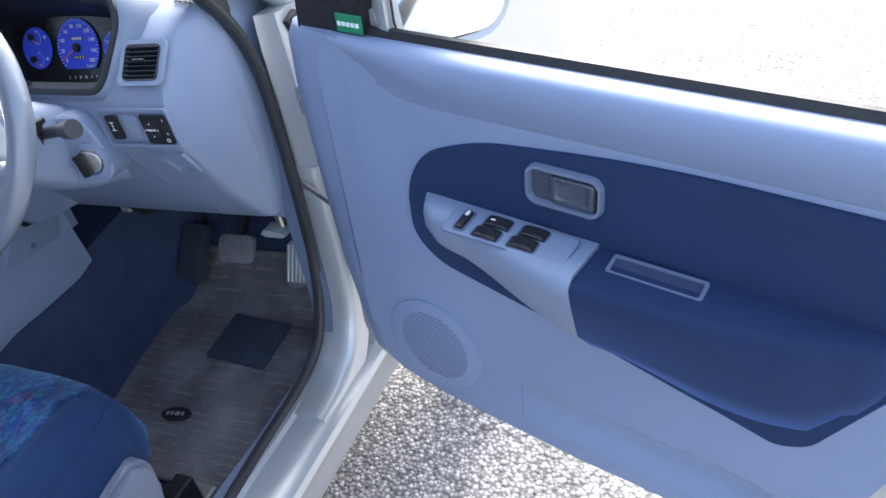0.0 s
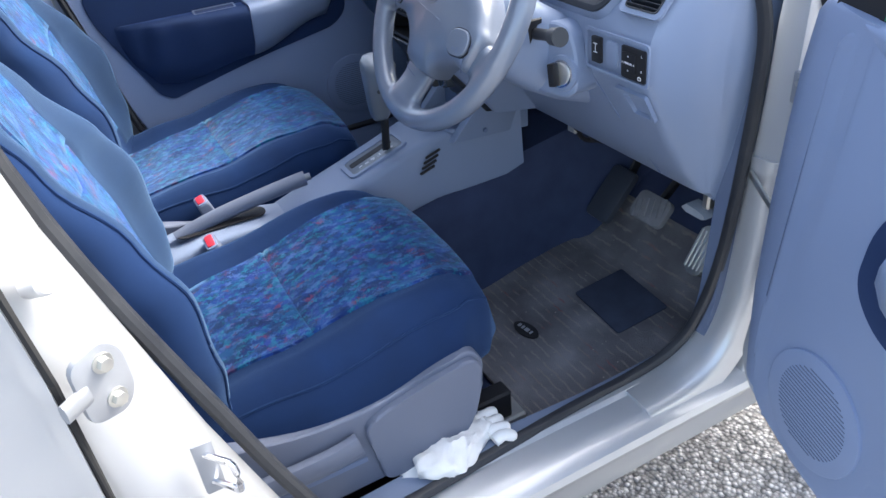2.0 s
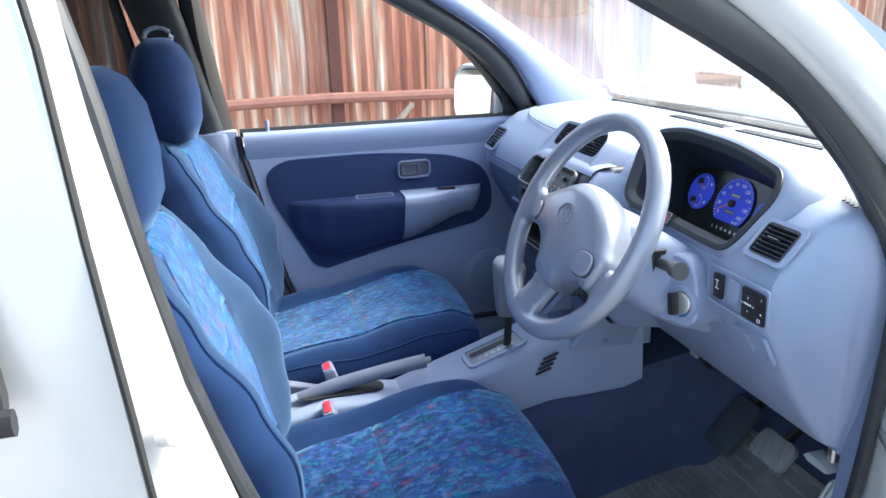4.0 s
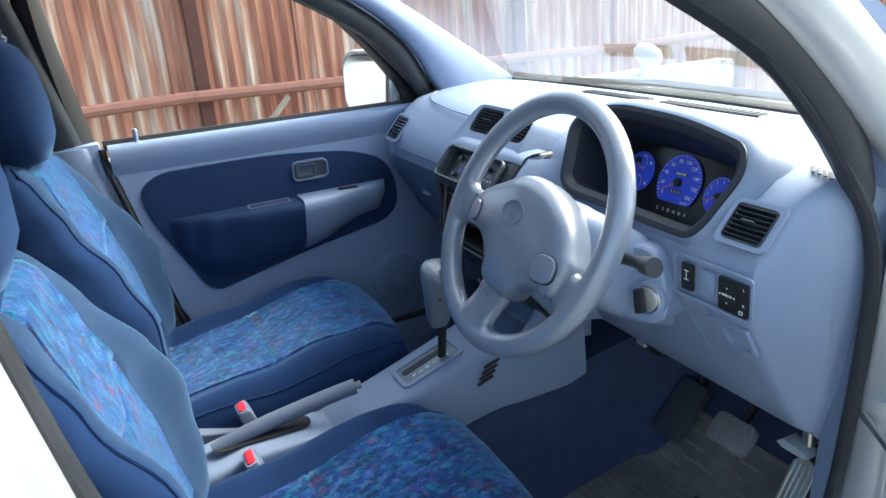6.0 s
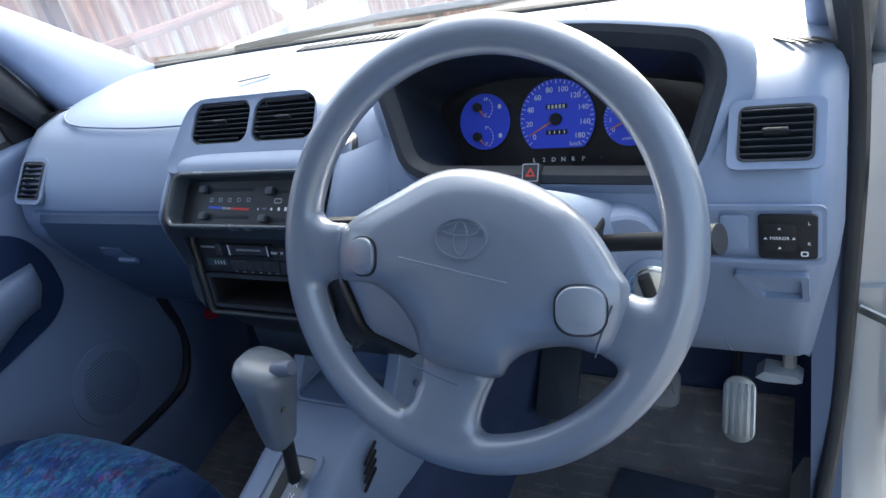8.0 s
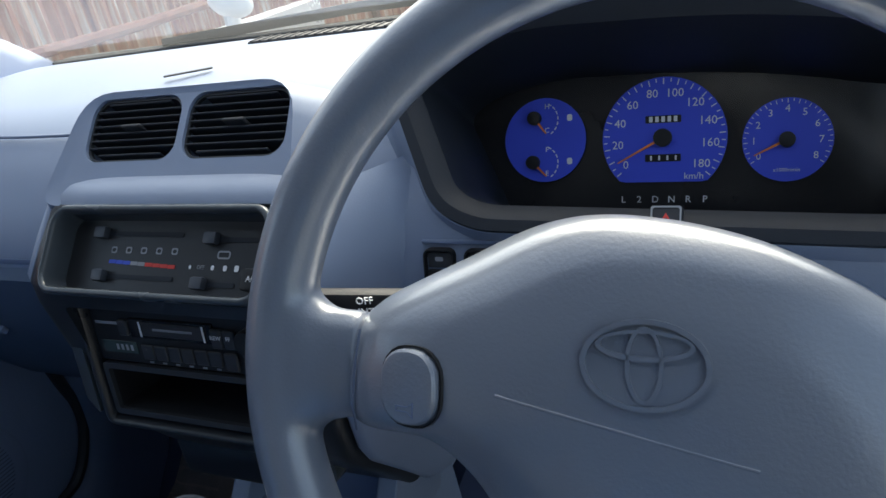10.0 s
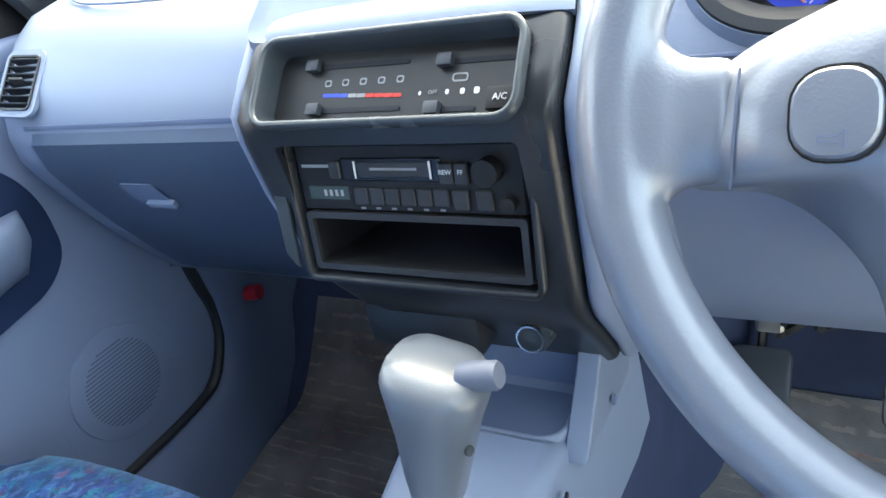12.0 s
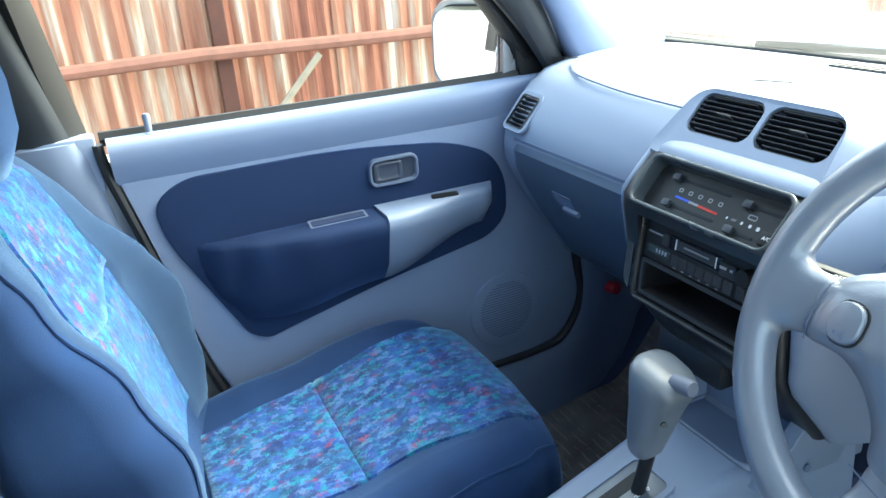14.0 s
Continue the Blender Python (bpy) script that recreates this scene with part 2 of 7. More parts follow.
def mat_weave():
    """Brown-grey tufted mat with rows of short pale and reddish dashes, dusty in patches."""
    m = bpy.data.materials.new("mat_weave")
    m.use_nodes = True
    n, l = m.node_tree.nodes, m.node_tree.links
    b = n["Principled BSDF"]

    def math_node(op, a_, b_=None):
        k = n.new("ShaderNodeMath")
        k.operation = op
        for i, v in enumerate((a_, b_)):
            if v is None:
                continue
            if isinstance(v, (int, float)):
                k.inputs[i].default_value = v
            else:
                l.new(v, k.inputs[i])
        return k.outputs[0]

    tc, sx = n.new("ShaderNodeTexCoord"), n.new("ShaderNodeSeparateXYZ")
    l.new(tc.outputs["Object"], sx.inputs[0])
    wob = n.new("ShaderNodeTexNoise")
    wob.inputs["Scale"].default_value, wob.inputs["Detail"].default_value = 60, 3
    l.new(tc.outputs["Object"], wob.inputs["Vector"])
    yy = math_node("MULTIPLY_ADD", sx.outputs[1], 55.0)
    yy_node = yy.node
    l.new(math_node("MULTIPLY", wob.outputs[0], 0.5), yy_node.inputs[2])
    row, fr_ = math_node("FLOOR", yy), math_node("FRACT", yy)
    line = math_node("LESS_THAN", fr_, 0.2)
    cb = n.new("ShaderNodeCombineXYZ")
    l.new(math_node("MULTIPLY", sx.outputs[0], 26.0), cb.inputs[0])
    l.new(math_node("MULTIPLY", row, 7.31), cb.inputs[1])
    dash_n = n.new("ShaderNodeTexNoise")
    dash_n.inputs["Scale"].default_value, dash_n.inputs["Detail"].default_value = 1.0, 1
    l.new(cb.outputs[0], dash_n.inputs["Vector"])
    dash_r = ramp_of(n, [(0.42, (0, 0, 0)), (0.52, (0.5, 0.5, 0.5))])
    l.new(dash_n.outputs[0], dash_r.inputs[0])
    mask = math_node("MULTIPLY", line, dash_r.outputs[0])
    tone = n.new("ShaderNodeTexNoise")
    tone.inputs["Scale"].default_value, tone.inputs["Detail"].default_value = 9, 8
    l.new(tc.outputs["Object"], tone.inputs["Vector"])
    base = ramp_of(n, [(0.3, (0.105, 0.10, 0.105)), (0.5, (0.17, 0.163, 0.17)), (0.72, (0.265, 0.257, 0.265))])
    l.new(tone.outputs[0], base.inputs[0])
    hue = n.new("ShaderNodeTexNoise")
    hue.inputs["Scale"].default_value = 16
    l.new(tc.outputs["Object"], hue.inputs["Vector"])
    dc = ramp_of(n, [(0.4, (0.34, 0.31, 0.28)), (0.58, (0.3, 0.26, 0.22)), (0.68, (0.28, 0.09, 0.09))])
    l.new(hue.outputs[0], dc.inputs[0])
    mix = n.new("ShaderNodeMix")
    mix.data_type = "RGBA"
    l.new(mask, mix.inputs[0])
    l.new(base.outputs[0], mix.inputs[6])
    l.new(dc.outputs[0], mix.inputs[7])
    crumbs = n.new("ShaderNodeTexVoronoi")
    crumbs.inputs["Scale"].default_value = 90
    l.new(tc.outputs["Object"], crumbs.inputs["Vector"])
    pick = n.new("ShaderNodeSeparateColor")
    l.new(crumbs.outputs["Color"], pick.inputs[0])
    spot = math_node("MULTIPLY", math_node("LESS_THAN", crumbs.outputs["Distance"], 0.16), math_node("GREATER_THAN", pick.outputs[0], 0.93))
    mix2 = n.new("ShaderNodeMix")
    mix2.data_type = "RGBA"
    mix2.inputs[7].default_value = (0.3, 0.28, 0.25, 1)
    l.new(spot, mix2.inputs[0])
    l.new(mix.outputs[2], mix2.inputs[6])
    l.new(mix2.outputs[2], b.inputs["Base Color"])
    b.inputs["Roughness"].default_value, b.inputs["Specular IOR Level"].default_value = 0.95, 0.15
    fine = n.new("ShaderNodeTexNoise")
    fine.inputs["Scale"].default_value = 500
    l.new(tc.outputs["Object"], fine.inputs["Vector"])
    bp = n.new("ShaderNodeBump")
    bp.inputs["Strength"].default_value, bp.inputs["Distance"].default_value = 0.9, 0.003
    l.new(fine.outputs[0], bp.inputs["Height"])
    l.new(bp.outputs[0], b.inputs["Normal"])
    return m


mat_cloth = mat_weave()


def gravel_ground():
    """Old grey asphalt and fine gravel: pale stones in darker grit."""
    m = bpy.data.materials.new("gravel_ground")
    m.use_nodes = True
    n, l = m.node_tree.nodes, m.node_tree.links
    b = n["Principled BSDF"]
    tc = n.new("ShaderNodeTexCoord")
    st = n.new("ShaderNodeTexVoronoi")
    st.inputs["Scale"].default_value = 95
    l.new(tc.outputs["Object"], st.inputs["Vector"])
    sp = n.new("ShaderNodeSeparateColor")
    l.new(st.outputs["Color"], sp.inputs[0])
    col = ramp_of(n, [(0.0, (0.2, 0.197, 0.195)), (0.35, (0.31, 0.305, 0.3)), (0.7, (0.42, 0.412, 0.405)), (1.0, (0.6, 0.59, 0.58))])
    l.new(sp.outputs[0], col.inputs[0])
    gap = ramp_of(n, [(0.3, (1, 1, 1)), (0.68, (0.42, 0.42, 0.43))])
    l.new(st.outputs["Distance"], gap.inputs[0])
    mul = n.new("ShaderNodeMix")
    mul.data_type, mul.blend_type, mul.inputs[0].default_value = "RGBA", "MULTIPLY", 1.0
    l.new(col.outputs[0], mul.inputs[6])
    l.new(gap.outputs[0], mul.inputs[7])
    big = n.new("ShaderNodeTexNoise")
    big.inputs["Scale"].default_value, big.inputs["Detail"].default_value = 3.0, 8
    l.new(tc.outputs["Object"], big.inputs["Vector"])
    br = ramp_of(n, [(0.35, (0.75, 0.75, 0.76)), (0.65, (1.1, 1.1, 1.1))])
    l.new(big.outputs[0], br.inputs[0])
    dirt = n.new("ShaderNodeMix")
    dirt.data_type, dirt.blend_type, dirt.inputs[0].default_value = "RGBA", "MULTIPLY", 1.0
    l.new(mul.outputs[2], dirt.inputs[6])
    l.new(br.outputs[0], dirt.inputs[7])
    l.new(dirt.outputs[2], b.inputs["Base Color"])
    b.inputs["Roughness"].default_value = 0.9
    bp = n.new("ShaderNodeBump")
    bp.inputs["Strength"].default_value, bp.inputs["Distance"].default_value, bp.invert = 0.9, 0.008, True
    l.new(st.outputs["Distance"], bp.inputs["Height"])
    l.new(bp.outputs[0], b.inputs["Normal"])
    return m


ground_mat = gravel_ground()


def rusty_sheet():
    """Galvanised sheet with vertical runs of brown and orange rust and pale bare streaks."""
    m = bpy.data.materials.new("rusty_sheet")
    m.use_nodes = True
    n, l = m.node_tree.nodes, m.node_tree.links
    b = n["Principled BSDF"]
    tc, mp = n.new("ShaderNodeTexCoord"), n.new("ShaderNodeMapping")
    mp.inputs["Scale"].default_value = (9, 9, 0.7)
    l.new(tc.outputs["Object"], mp.inputs["Vector"])
    info = n.new("ShaderNodeObjectInfo")
    sh = n.new("ShaderNodeVectorMath")
    l.new(mp.outputs[0], sh.inputs[0])
    comb = n.new("ShaderNodeCombineXYZ")
    k = n.new("ShaderNodeMath")
    k.operation, k.inputs[1].default_value = "MULTIPLY", 30
    l.new(info.outputs["Random"], k.inputs[0])
    l.new(k.outputs[0], comb.inputs[2])
    l.new(comb.outputs[0], sh.inputs[1])
    no = n.new("ShaderNodeTexNoise")
    no.inputs["Scale"].default_value, no.inputs["Detail"].default_value, no.inputs["Roughness"].default_value = 1.4, 8, 0.6
    l.new(sh.outputs[0], no.inputs["Vector"])
    col = ramp_of(n, [(0.28, (0.15, 0.052, 0.036)), (0.43, (0.30, 0.115, 0.072)), (0.53, (0.38, 0.185, 0.118)), (0.61, (0.45, 0.33, 0.25)), (0.72, (0.58, 0.55, 0.51))])
    l.new(no.outputs[0], col.inputs[0])
    l.new(col.outputs[0], b.inputs["Base Color"])
    b.inputs["Roughness"].default_value = 0.75
    return m


rust_sheet = rusty_sheet()


# ================= mesh helpers =================
def finish(bm, smooth=True, angle=35):
    bmesh.ops.recalc_face_normals(bm, faces=bm.faces[:])
    lim = radians(angle)
    for fc in bm.faces:
        fc.smooth = smooth
    for e in bm.edges:
        e.smooth = smooth and (len(e.link_faces) != 2 or e.calc_face_angle(0) < lim)
    return bm


def to_mesh(name, bm, mat, angle=35):
    me = bpy.data.meshes.new(name)
    finish(bm, True, angle).to_mesh(me)
    bm.free()
    me.materials.append(mat)
    return me


def part(name, bm, mat, parent=None, label="", angle=35):
    """One bmesh as one mesh object under a thing or a part."""
    ob = new(name, to_mesh(name, bm, mat, angle))
    ob.parent = parent
    if label:
        ob["label"] = label
    return ob


def thing(name, label, category, m=None, group="", kind=""):
    ob = new(name)
    ob.empty_display_size = 0.05
    if m is not None:
        ob.matrix_basis = m
    return tagged(ob, label, category, group, kind)


def bevel(bm, r, seg=2, edges=None):
    if r > 0:
        bmesh.ops.bevel(bm, geom=list(edges if edges is not None else bm.edges), offset=r, segments=seg, affect="EDGES", profile=0.6, clamp_overlap=True)
    return bm


def box(x0, x1, y0, y1, z0, z1, r=0.0, seg=2, bm=None, m=None):
    b = bmesh.new()
    bmesh.ops.create_cube(b, size=1.0, matrix=Matrix.LocRotScale(((x0 + x1) / 2, (y0 + y1) / 2, (z0 + z1) / 2), None, (x1 - x0, y1 - y0, z1 - z0)))
    bevel(b, r, seg)
    if m is not None:
        bmesh.ops.transform(b, matrix=m, verts=b.verts)
    return join(bm, b)


def cut(ob, *cutters):
    """Cut shapes out of a part for good."""
    for c in cutters:
        co = new("cutter", to_mesh("cutter", c, black_plastic))
        md = ob.modifiers.new("cut", "BOOLEAN")
        md.operation, md.solver, md.object = "DIFFERENCE", "EXACT", co
        bpy.context.view_layer.update()
        me = bpy.data.meshes.new_from_object(ob.evaluated_get(bpy.context.evaluated_depsgraph_get()))
        ob.modifiers.clear()
        b = bmesh.new()
        b.from_mesh(me)
        mats = [m_ for m_ in ob.data.materials][:1]
        old = ob.data
        finish(b, True, 40)
        for f_ in b.faces:
            f_.material_index = 0
        b.to_mesh(me)
        b.free()
        me.materials.clear()
        me.materials.append(mats[0])
        ob.data = me
        bpy.data.meshes.remove(old)
        bpy.data.objects.remove(co)
    return ob


def join(bm, other):
    if bm is None:
        return other
    me = bpy.data.meshes.new("tmp")
    other.to_mesh(me)
    other.free()
    bm.from_mesh(me)
    bpy.data.meshes.remove(me)
    return bm


def loft(rings, closed=True, caps=True, bm=None):
    """Skin a list of equal rings of points; closed: each ring is a loop."""
    bm = bm or bmesh.new()
    vs = [[bm.verts.new(p) for p in r] for r in rings]
    n = len(rings[0])
    for a, b in zip(vs, vs[1:]):
        for i in range(n if closed else n - 1):
            j = (i + 1) % n
            bm.faces.new((a[i], a[j], b[j], b[i]))
    if caps and closed:
        bm.faces.new(vs[0])
        bm.faces.new(list(reversed(vs[-1])))
    return bm


def frames_along(path, up=(0, 0, 1), loop=False):
    pts = [Vector(p) for p in path]
    out, n = [], len(pts)
    for i, p in enumerate(pts):
        a = pts[(i - 1) % n] if loop or i else p
        b = pts[(i + 1) % n] if loop or i < n - 1 else p
        t = (b - a).normalized()
        s = t.cross(Vector(up))
        s = s.normalized() if s.length > 1e-5 else t.orthogonal().normalized()
        out.append((p, t, s, s.cross(t)))
    return out


def sweep(path, ru, rv=None, sides=10, loop=False, up=(0, 0, 1), bm=None, radii=None, power=2.0):
    """A tube along a path, ru across and rv upwards; radii scales it point by point; power above 2 squares it."""
    rv = rv or ru
    rings = []
    for i, (p, t, s, u) in enumerate(frames_along(path, up, loop)):
        k = radii[i] if radii else 1.0
        ring = []
        for j in range(sides):
            c, d = math.cos(2 * math.pi * j / sides), math.sin(2 * math.pi * j / sides)
            c, d = (math.copysign(abs(v) ** (2 / power), v) for v in (c, d))
            ring.append(p + s * (c * ru * k) + u * (d * rv * k))
        rings.append(ring)
    if loop:
        rings.append(rings[0])
        b = loft(rings, True, False)
        bmesh.ops.remove_doubles(b, verts=b.verts, dist=1e-6)
        return join(bm, b)
    return join(bm, loft(rings))


def smooth_path(pts, n=8, loop=False):
    """Catmull-Rom through the points."""
    p = [Vector(q) for q in pts]
    out = []
    m = len(p) if loop else len(p) - 1
    for i in range(m):
        a = p[(i - 1) % len(p)] if loop or i else p[0]
        b, c = p[i], p[(i + 1) % len(p)]
        d = p[(i + 2) % len(p)] if loop or i + 2 < len(p) else p[-1]
        for k in range(n):
            t = k / n
            out.append(0.5 * ((2 * b) + (c - a) * t + (2 * a - 5 * b + 4 * c - d) * t * t + (3 * b - a - 3 * c + d) * t ** 3))
    if not loop:
        out.append(p[-1])
    return out


def lerp_curve(stops, t):
    for (a, va), (b, vb) in zip(stops, stops[1:]):
        if t <= b:
            k = 0 if b == a else max(0.0, (t - a) / (b - a))
            k = k * k * (3 - 2 * k)
            return va + (vb - va) * k
    return stops[-1][1]


def prism(outline, depth, m=None, r=0.0, seg=2, bm=None, taper=1.0):
    """An outline in the local xy plane pulled along local z by depth, with rounded front edges."""
    b = bmesh.new()
    v = [b.verts.new((x, y, 0)) for x, y in outline]
    f = b.faces.new(v)
    if f.normal.z > 0 or f.calc_area() >= 0:
        f.normal_update()
        if f.normal.z > 0:
            f.normal_flip()
    ext = bmesh.ops.extrude_face_region(b, geom=[f])
    top = [g for g in ext["geom"] if isinstance(g, bmesh.types.BMVert)]
    cx = sum(t.co.x for t in top) / len(top)
    cy = sum(t.co.y for t in top) / len(top)
    for t in top:
        t.co.z += depth
        t.co.x, t.co.y = cx + (t.co.x - cx) * taper, cy + (t.co.y - cy) * taper
    if r:
        st = set(top)
        bevel(b, r, seg, [e for e in b.edges if e.verts[0] in st and e.verts[1] in st])
    if m is not None:
        bmesh.ops.transform(b, matrix=m, verts=b.verts)
    return join(bm, b)


def frame_prism(outer, inner, depth, m=None, bm=None):
    """A flat frame between two outlines of equal count, pulled along local z."""
    b = bmesh.new()
    rings = [[(x, y, 0) for x, y in outer], [(x, y, depth) for x, y in outer], [(x, y, depth) for x, y in inner], [(x, y, 0) for x, y in inner]]
    vs = [[b.verts.new(p) for p in rg] for rg in rings]
    n = len(outer)
    for k in range(4):
        a, c = vs[k], vs[(k + 1) % 4]
        for i in range(n):
            j = (i + 1) % n
            b.faces.new((a[i], a[j], c[j], c[i]))
    if m is not None:
        bmesh.ops.transform(b, matrix=m, verts=b.verts)
    return join(bm, b)


def round_rect(w, h, r, n=4, cx=0.0, cy=0.0):
    pts = []
    for sx, sy, a0 in ((1, 1, 0), (-1, 1, 90), (-1, -1, 180), (1, -1, 270)):
        for k in range(n + 1):
            a = radians(a0 + 90 * k / n)
            pts.append((cx + sx * (w / 2 - r) + r * math.cos(a), cy + sy * (h / 2 - r) + r * math.sin(a)))
    return pts


def rounded_poly(pts, r, n=4):
    """Corners of a polygon rounded by r (a number or one per corner)."""
    out = []
    k = len(pts)
    for i in range(k):
        p, a, b = Vector(pts[i]), Vector(pts[i - 1]), Vector(pts[(i + 1) % k])
        ri = r[i] if isinstance(r, (list, tuple)) else r
        u, v = (a - p), (b - p)
        d = min(ri, u.length * 0.48, v.length * 0.48)
        s, e = p + u.normalized() * d, p + v.normalized() * d
        for j in range(n + 1):
            t = j / n
            q = s * (1 - t) ** 2 + p * (2 * t * (1 - t)) + e * t * t
            out.append((q.x, q.y))
    return out


def disc(r, depth, m=None, n=32, bev=0.0, bm=None):
    return prism([(r * math.cos(2 * math.pi * i / n), r * math.sin(2 * math.pi * i / n)) for i in range(n)], depth, m, bev, 2, bm)


def face_basis(p, out, up=(0, 0, 1)):
    """A pose at p whose local z points along out and whose local y is as near up as can be."""
    z = Vector(out).normalized()
    x = Vector(up).cross(z).normalized()
    y = z.cross(x)
    m = Matrix((x, y, z)).transposed().to_4x4()
    m.translation = Vector(p)
    return m


def lettering(text, size, m, mat, parent, name="lettering", depth=0.0004, align="CENTER"):
    """Letters in the built-in font, turned into a mesh."""
    cu = bpy.data.curves.new("tmp_text", "FONT")
    cu.body, cu.size, cu.extrude, cu.align_x, cu.align_y = text, size, depth, align, "CENTER"
    cu.resolution_u = 2
    tmp = bpy.data.objects.new("tmp_text", cu)
    scene.collection.objects.link(tmp)
    me = bpy.data.meshes.new_from_object(tmp.evaluated_get(bpy.context.evaluated_depsgraph_get()))
    bpy.data.objects.remove(tmp)
    bpy.data.curves.remove(cu)
    me.transform(m)
    me.materials.clear()
    me.materials.append(mat)
    ob = new(name, me)
    ob.parent = parent
    return ob


def bezel(w, h, r, wide, m, cx=0.0, cy=0.0, deep=0.012, proud=0.004):
    """A rounded raised rim round an opening w by h."""
    rings = []
    for g, z in ((wide, -0.004), (wide, proud * 0.55), (wide * 0.75, proud), (wide * 0.35, proud), (0.0008, proud * 0.4), (0.0, -deep * 0.4), (-0.001, -deep)):
        rings.append([m @ Vector((x, y_, z)) for x, y_ in round_rect(w + 2 * g, h + 2 * g, max(0.001, r + g), 5, cx, cy)])
    return loft(rings, True, False)


def one_skin(ob, voxel, turns=8, factor=0.5):
    """Fuse a part's pieces into one smooth skin, for good."""
    rm = ob.modifiers.new("fuse", "REMESH")
    rm.mode, rm.voxel_size, rm.use_smooth_shade = "VOXEL", voxel, True
    sm = ob.modifiers.new("soften", "SMOOTH")
    sm.iterations, sm.factor = turns, factor
    bpy.context.view_layer.update()
    me = bpy.data.meshes.new_from_object(ob.evaluated_get(bpy.context.evaluated_depsgraph_get()))
    ob.modifiers.clear()
    old, mat = ob.data, ob.data.materials[0]
    me.materials.clear()
    me.materials.append(mat)
    for p in me.polygons:
        p.use_smooth, p.material_index = True, 0
    ob.data = me
    bpy.data.meshes.remove(old)
    return ob

# ================= ground and surroundings =================
bm = bmesh.new()
bmesh.ops.create_grid(bm, x_segments=8, y_segments=8, size=60)
tagged(part("ground", bm, ground_mat), "pale grey gravelly asphalt yard in sunlight", "ground", kind="structure")

FX, LEAN = -2.9, 0.0
fence = thing("fence", "rusty corrugated iron fence with brown posts and rails", "fence", kind="structure")


def corrugated_sheet(y0, y1, z0, z1, n):
    """One wavy sheet, waves running upwards."""
    b = bmesh.new()
    rows = []
    for i in range(n * 4 + 1):
        y = y0 + (y1 - y0) * i / (n * 4)
        x = FX + 0.009 * math.sin(2 * math.pi * i / 4 + 0.3)
        rows.append([(x, y, z0), (x, y, z1)])
    return loft(rows, False, False, b)


rng = random.Random(3)
y = -6.0
while y < 15.0:
    w = rng.uniform(0.62, 0.74)
    part("sheet", corrugated_sheet(y, y + w + 0.02, 0.0, 1.9 + rng.uniform(-0.04, 0.04), 9), rust_sheet, fence).location.x = rng.uniform(-0.012, 0.0)
    y += w
for k, py in enumerate((-5.6, -3.7, -1.8, 0.08, 2.0, 3.9, 5.8, 7.7, 9.6, 11.5, 13.4)):
    part("post", box(FX + 0.012, FX + 0.06, py - 0.035, py + 0.035, 0, 1.95, 0.004, 1), rust_post, fence)
for z, r in ((0.965, 0.03), (1.62, 0.03), (0.35, 0.03)):
    b = sweep([(FX + 0.09, -6 + 0.5 * i, z + 0.008 * math.sin(1.7 * i)) for i in range(43)], r * 0.8, r, 8)
    part("rail", b, rust_rail, fence)
part("brace", sweep([(FX + 0.1, 0.10, 0.50), (FX + 0.1, 0.5, 0.92)], 0.012, 0.018, 6), timber, fence, "pale grey timber brace")

# ================= car shell =================
shell = thing("car", "silver small off-road car with its driver door opening uncovered", "car")


def mirrored(bm_, side):
    if side < 0:
        bmesh.ops.scale(bm_, vec=(-1, 1, 1), verts=bm_.verts)
        bmesh.ops.reverse_faces(bm_, faces=bm_.faces[:])
    return bm_


# floor pan and tunnel
def floor_z(yy):
    return lerp_curve([(-0.9, 0.37), (0.1, 0.385), (0.42, 0.43), (0.66, 0.66), (0.7, 0.75)], yy)


def floor_sheet(x0, x1, lift, y0, y1, n=24, thick=0.012, wav=0.0):
    rings = []
    for i in range(n + 1):
        yy = y0 + (y1 - y0) * i / n
        z = floor_z(yy) + lift
        ring = []
        m_ = 10
        for j in range(m_ + 1):
            xx = x0 + (x1 - x0) * j / m_
            ring.append((xx, yy, z + wav * noise.noise((xx * 9, yy * 9, 0))))
        for j in range(m_, -1, -1):
            ring.append((x0 + (x1 - x0) * j / m_, yy, z - thick))
        rings.append(ring)
    return loft(rings)


part("floor", floor_sheet(-0.68, 0.59, 0.0, -0.95, 0.7, wav=0.004), carpet_navy, shell, "navy carpeted floor")
tun = []
for i in range(13):
    yy = -0.9 + 1.58 * i / 12
    zt = lerp_curve([(-0.9, 0.52), (-0.2, 0.53), (-0.05, 0.604), (0.03, 0.63), (0.2, 0.65), (0.32, 0.68), (0.7, 0.78)], yy)
    e_ = lerp_curve([(-0.9, 0.0), (0.40, 0.0), (0.7, 0.10)], yy)
    fz = floor_z(yy)
    half = [(0.122 + e_, fz - 0.01), (0.112 + e_, fz + 0.035), (0.100 + e_, (fz + zt) / 2), (0.087 + e_, zt - 0.035), (0.071 + e_ * 0.8, zt)]
    tun.append([(-x - 0.012, yy, z) for x, z in half] + [(x, yy, z) for x, z in reversed(half)])
part("tunnel", loft(tun), carpet_navy, shell, "navy carpet over the gearbox tunnel")
part("firewall", box(-0.7, 0.7, 0.66, 0.7, 0.4, 1.15), pillar_black, shell)


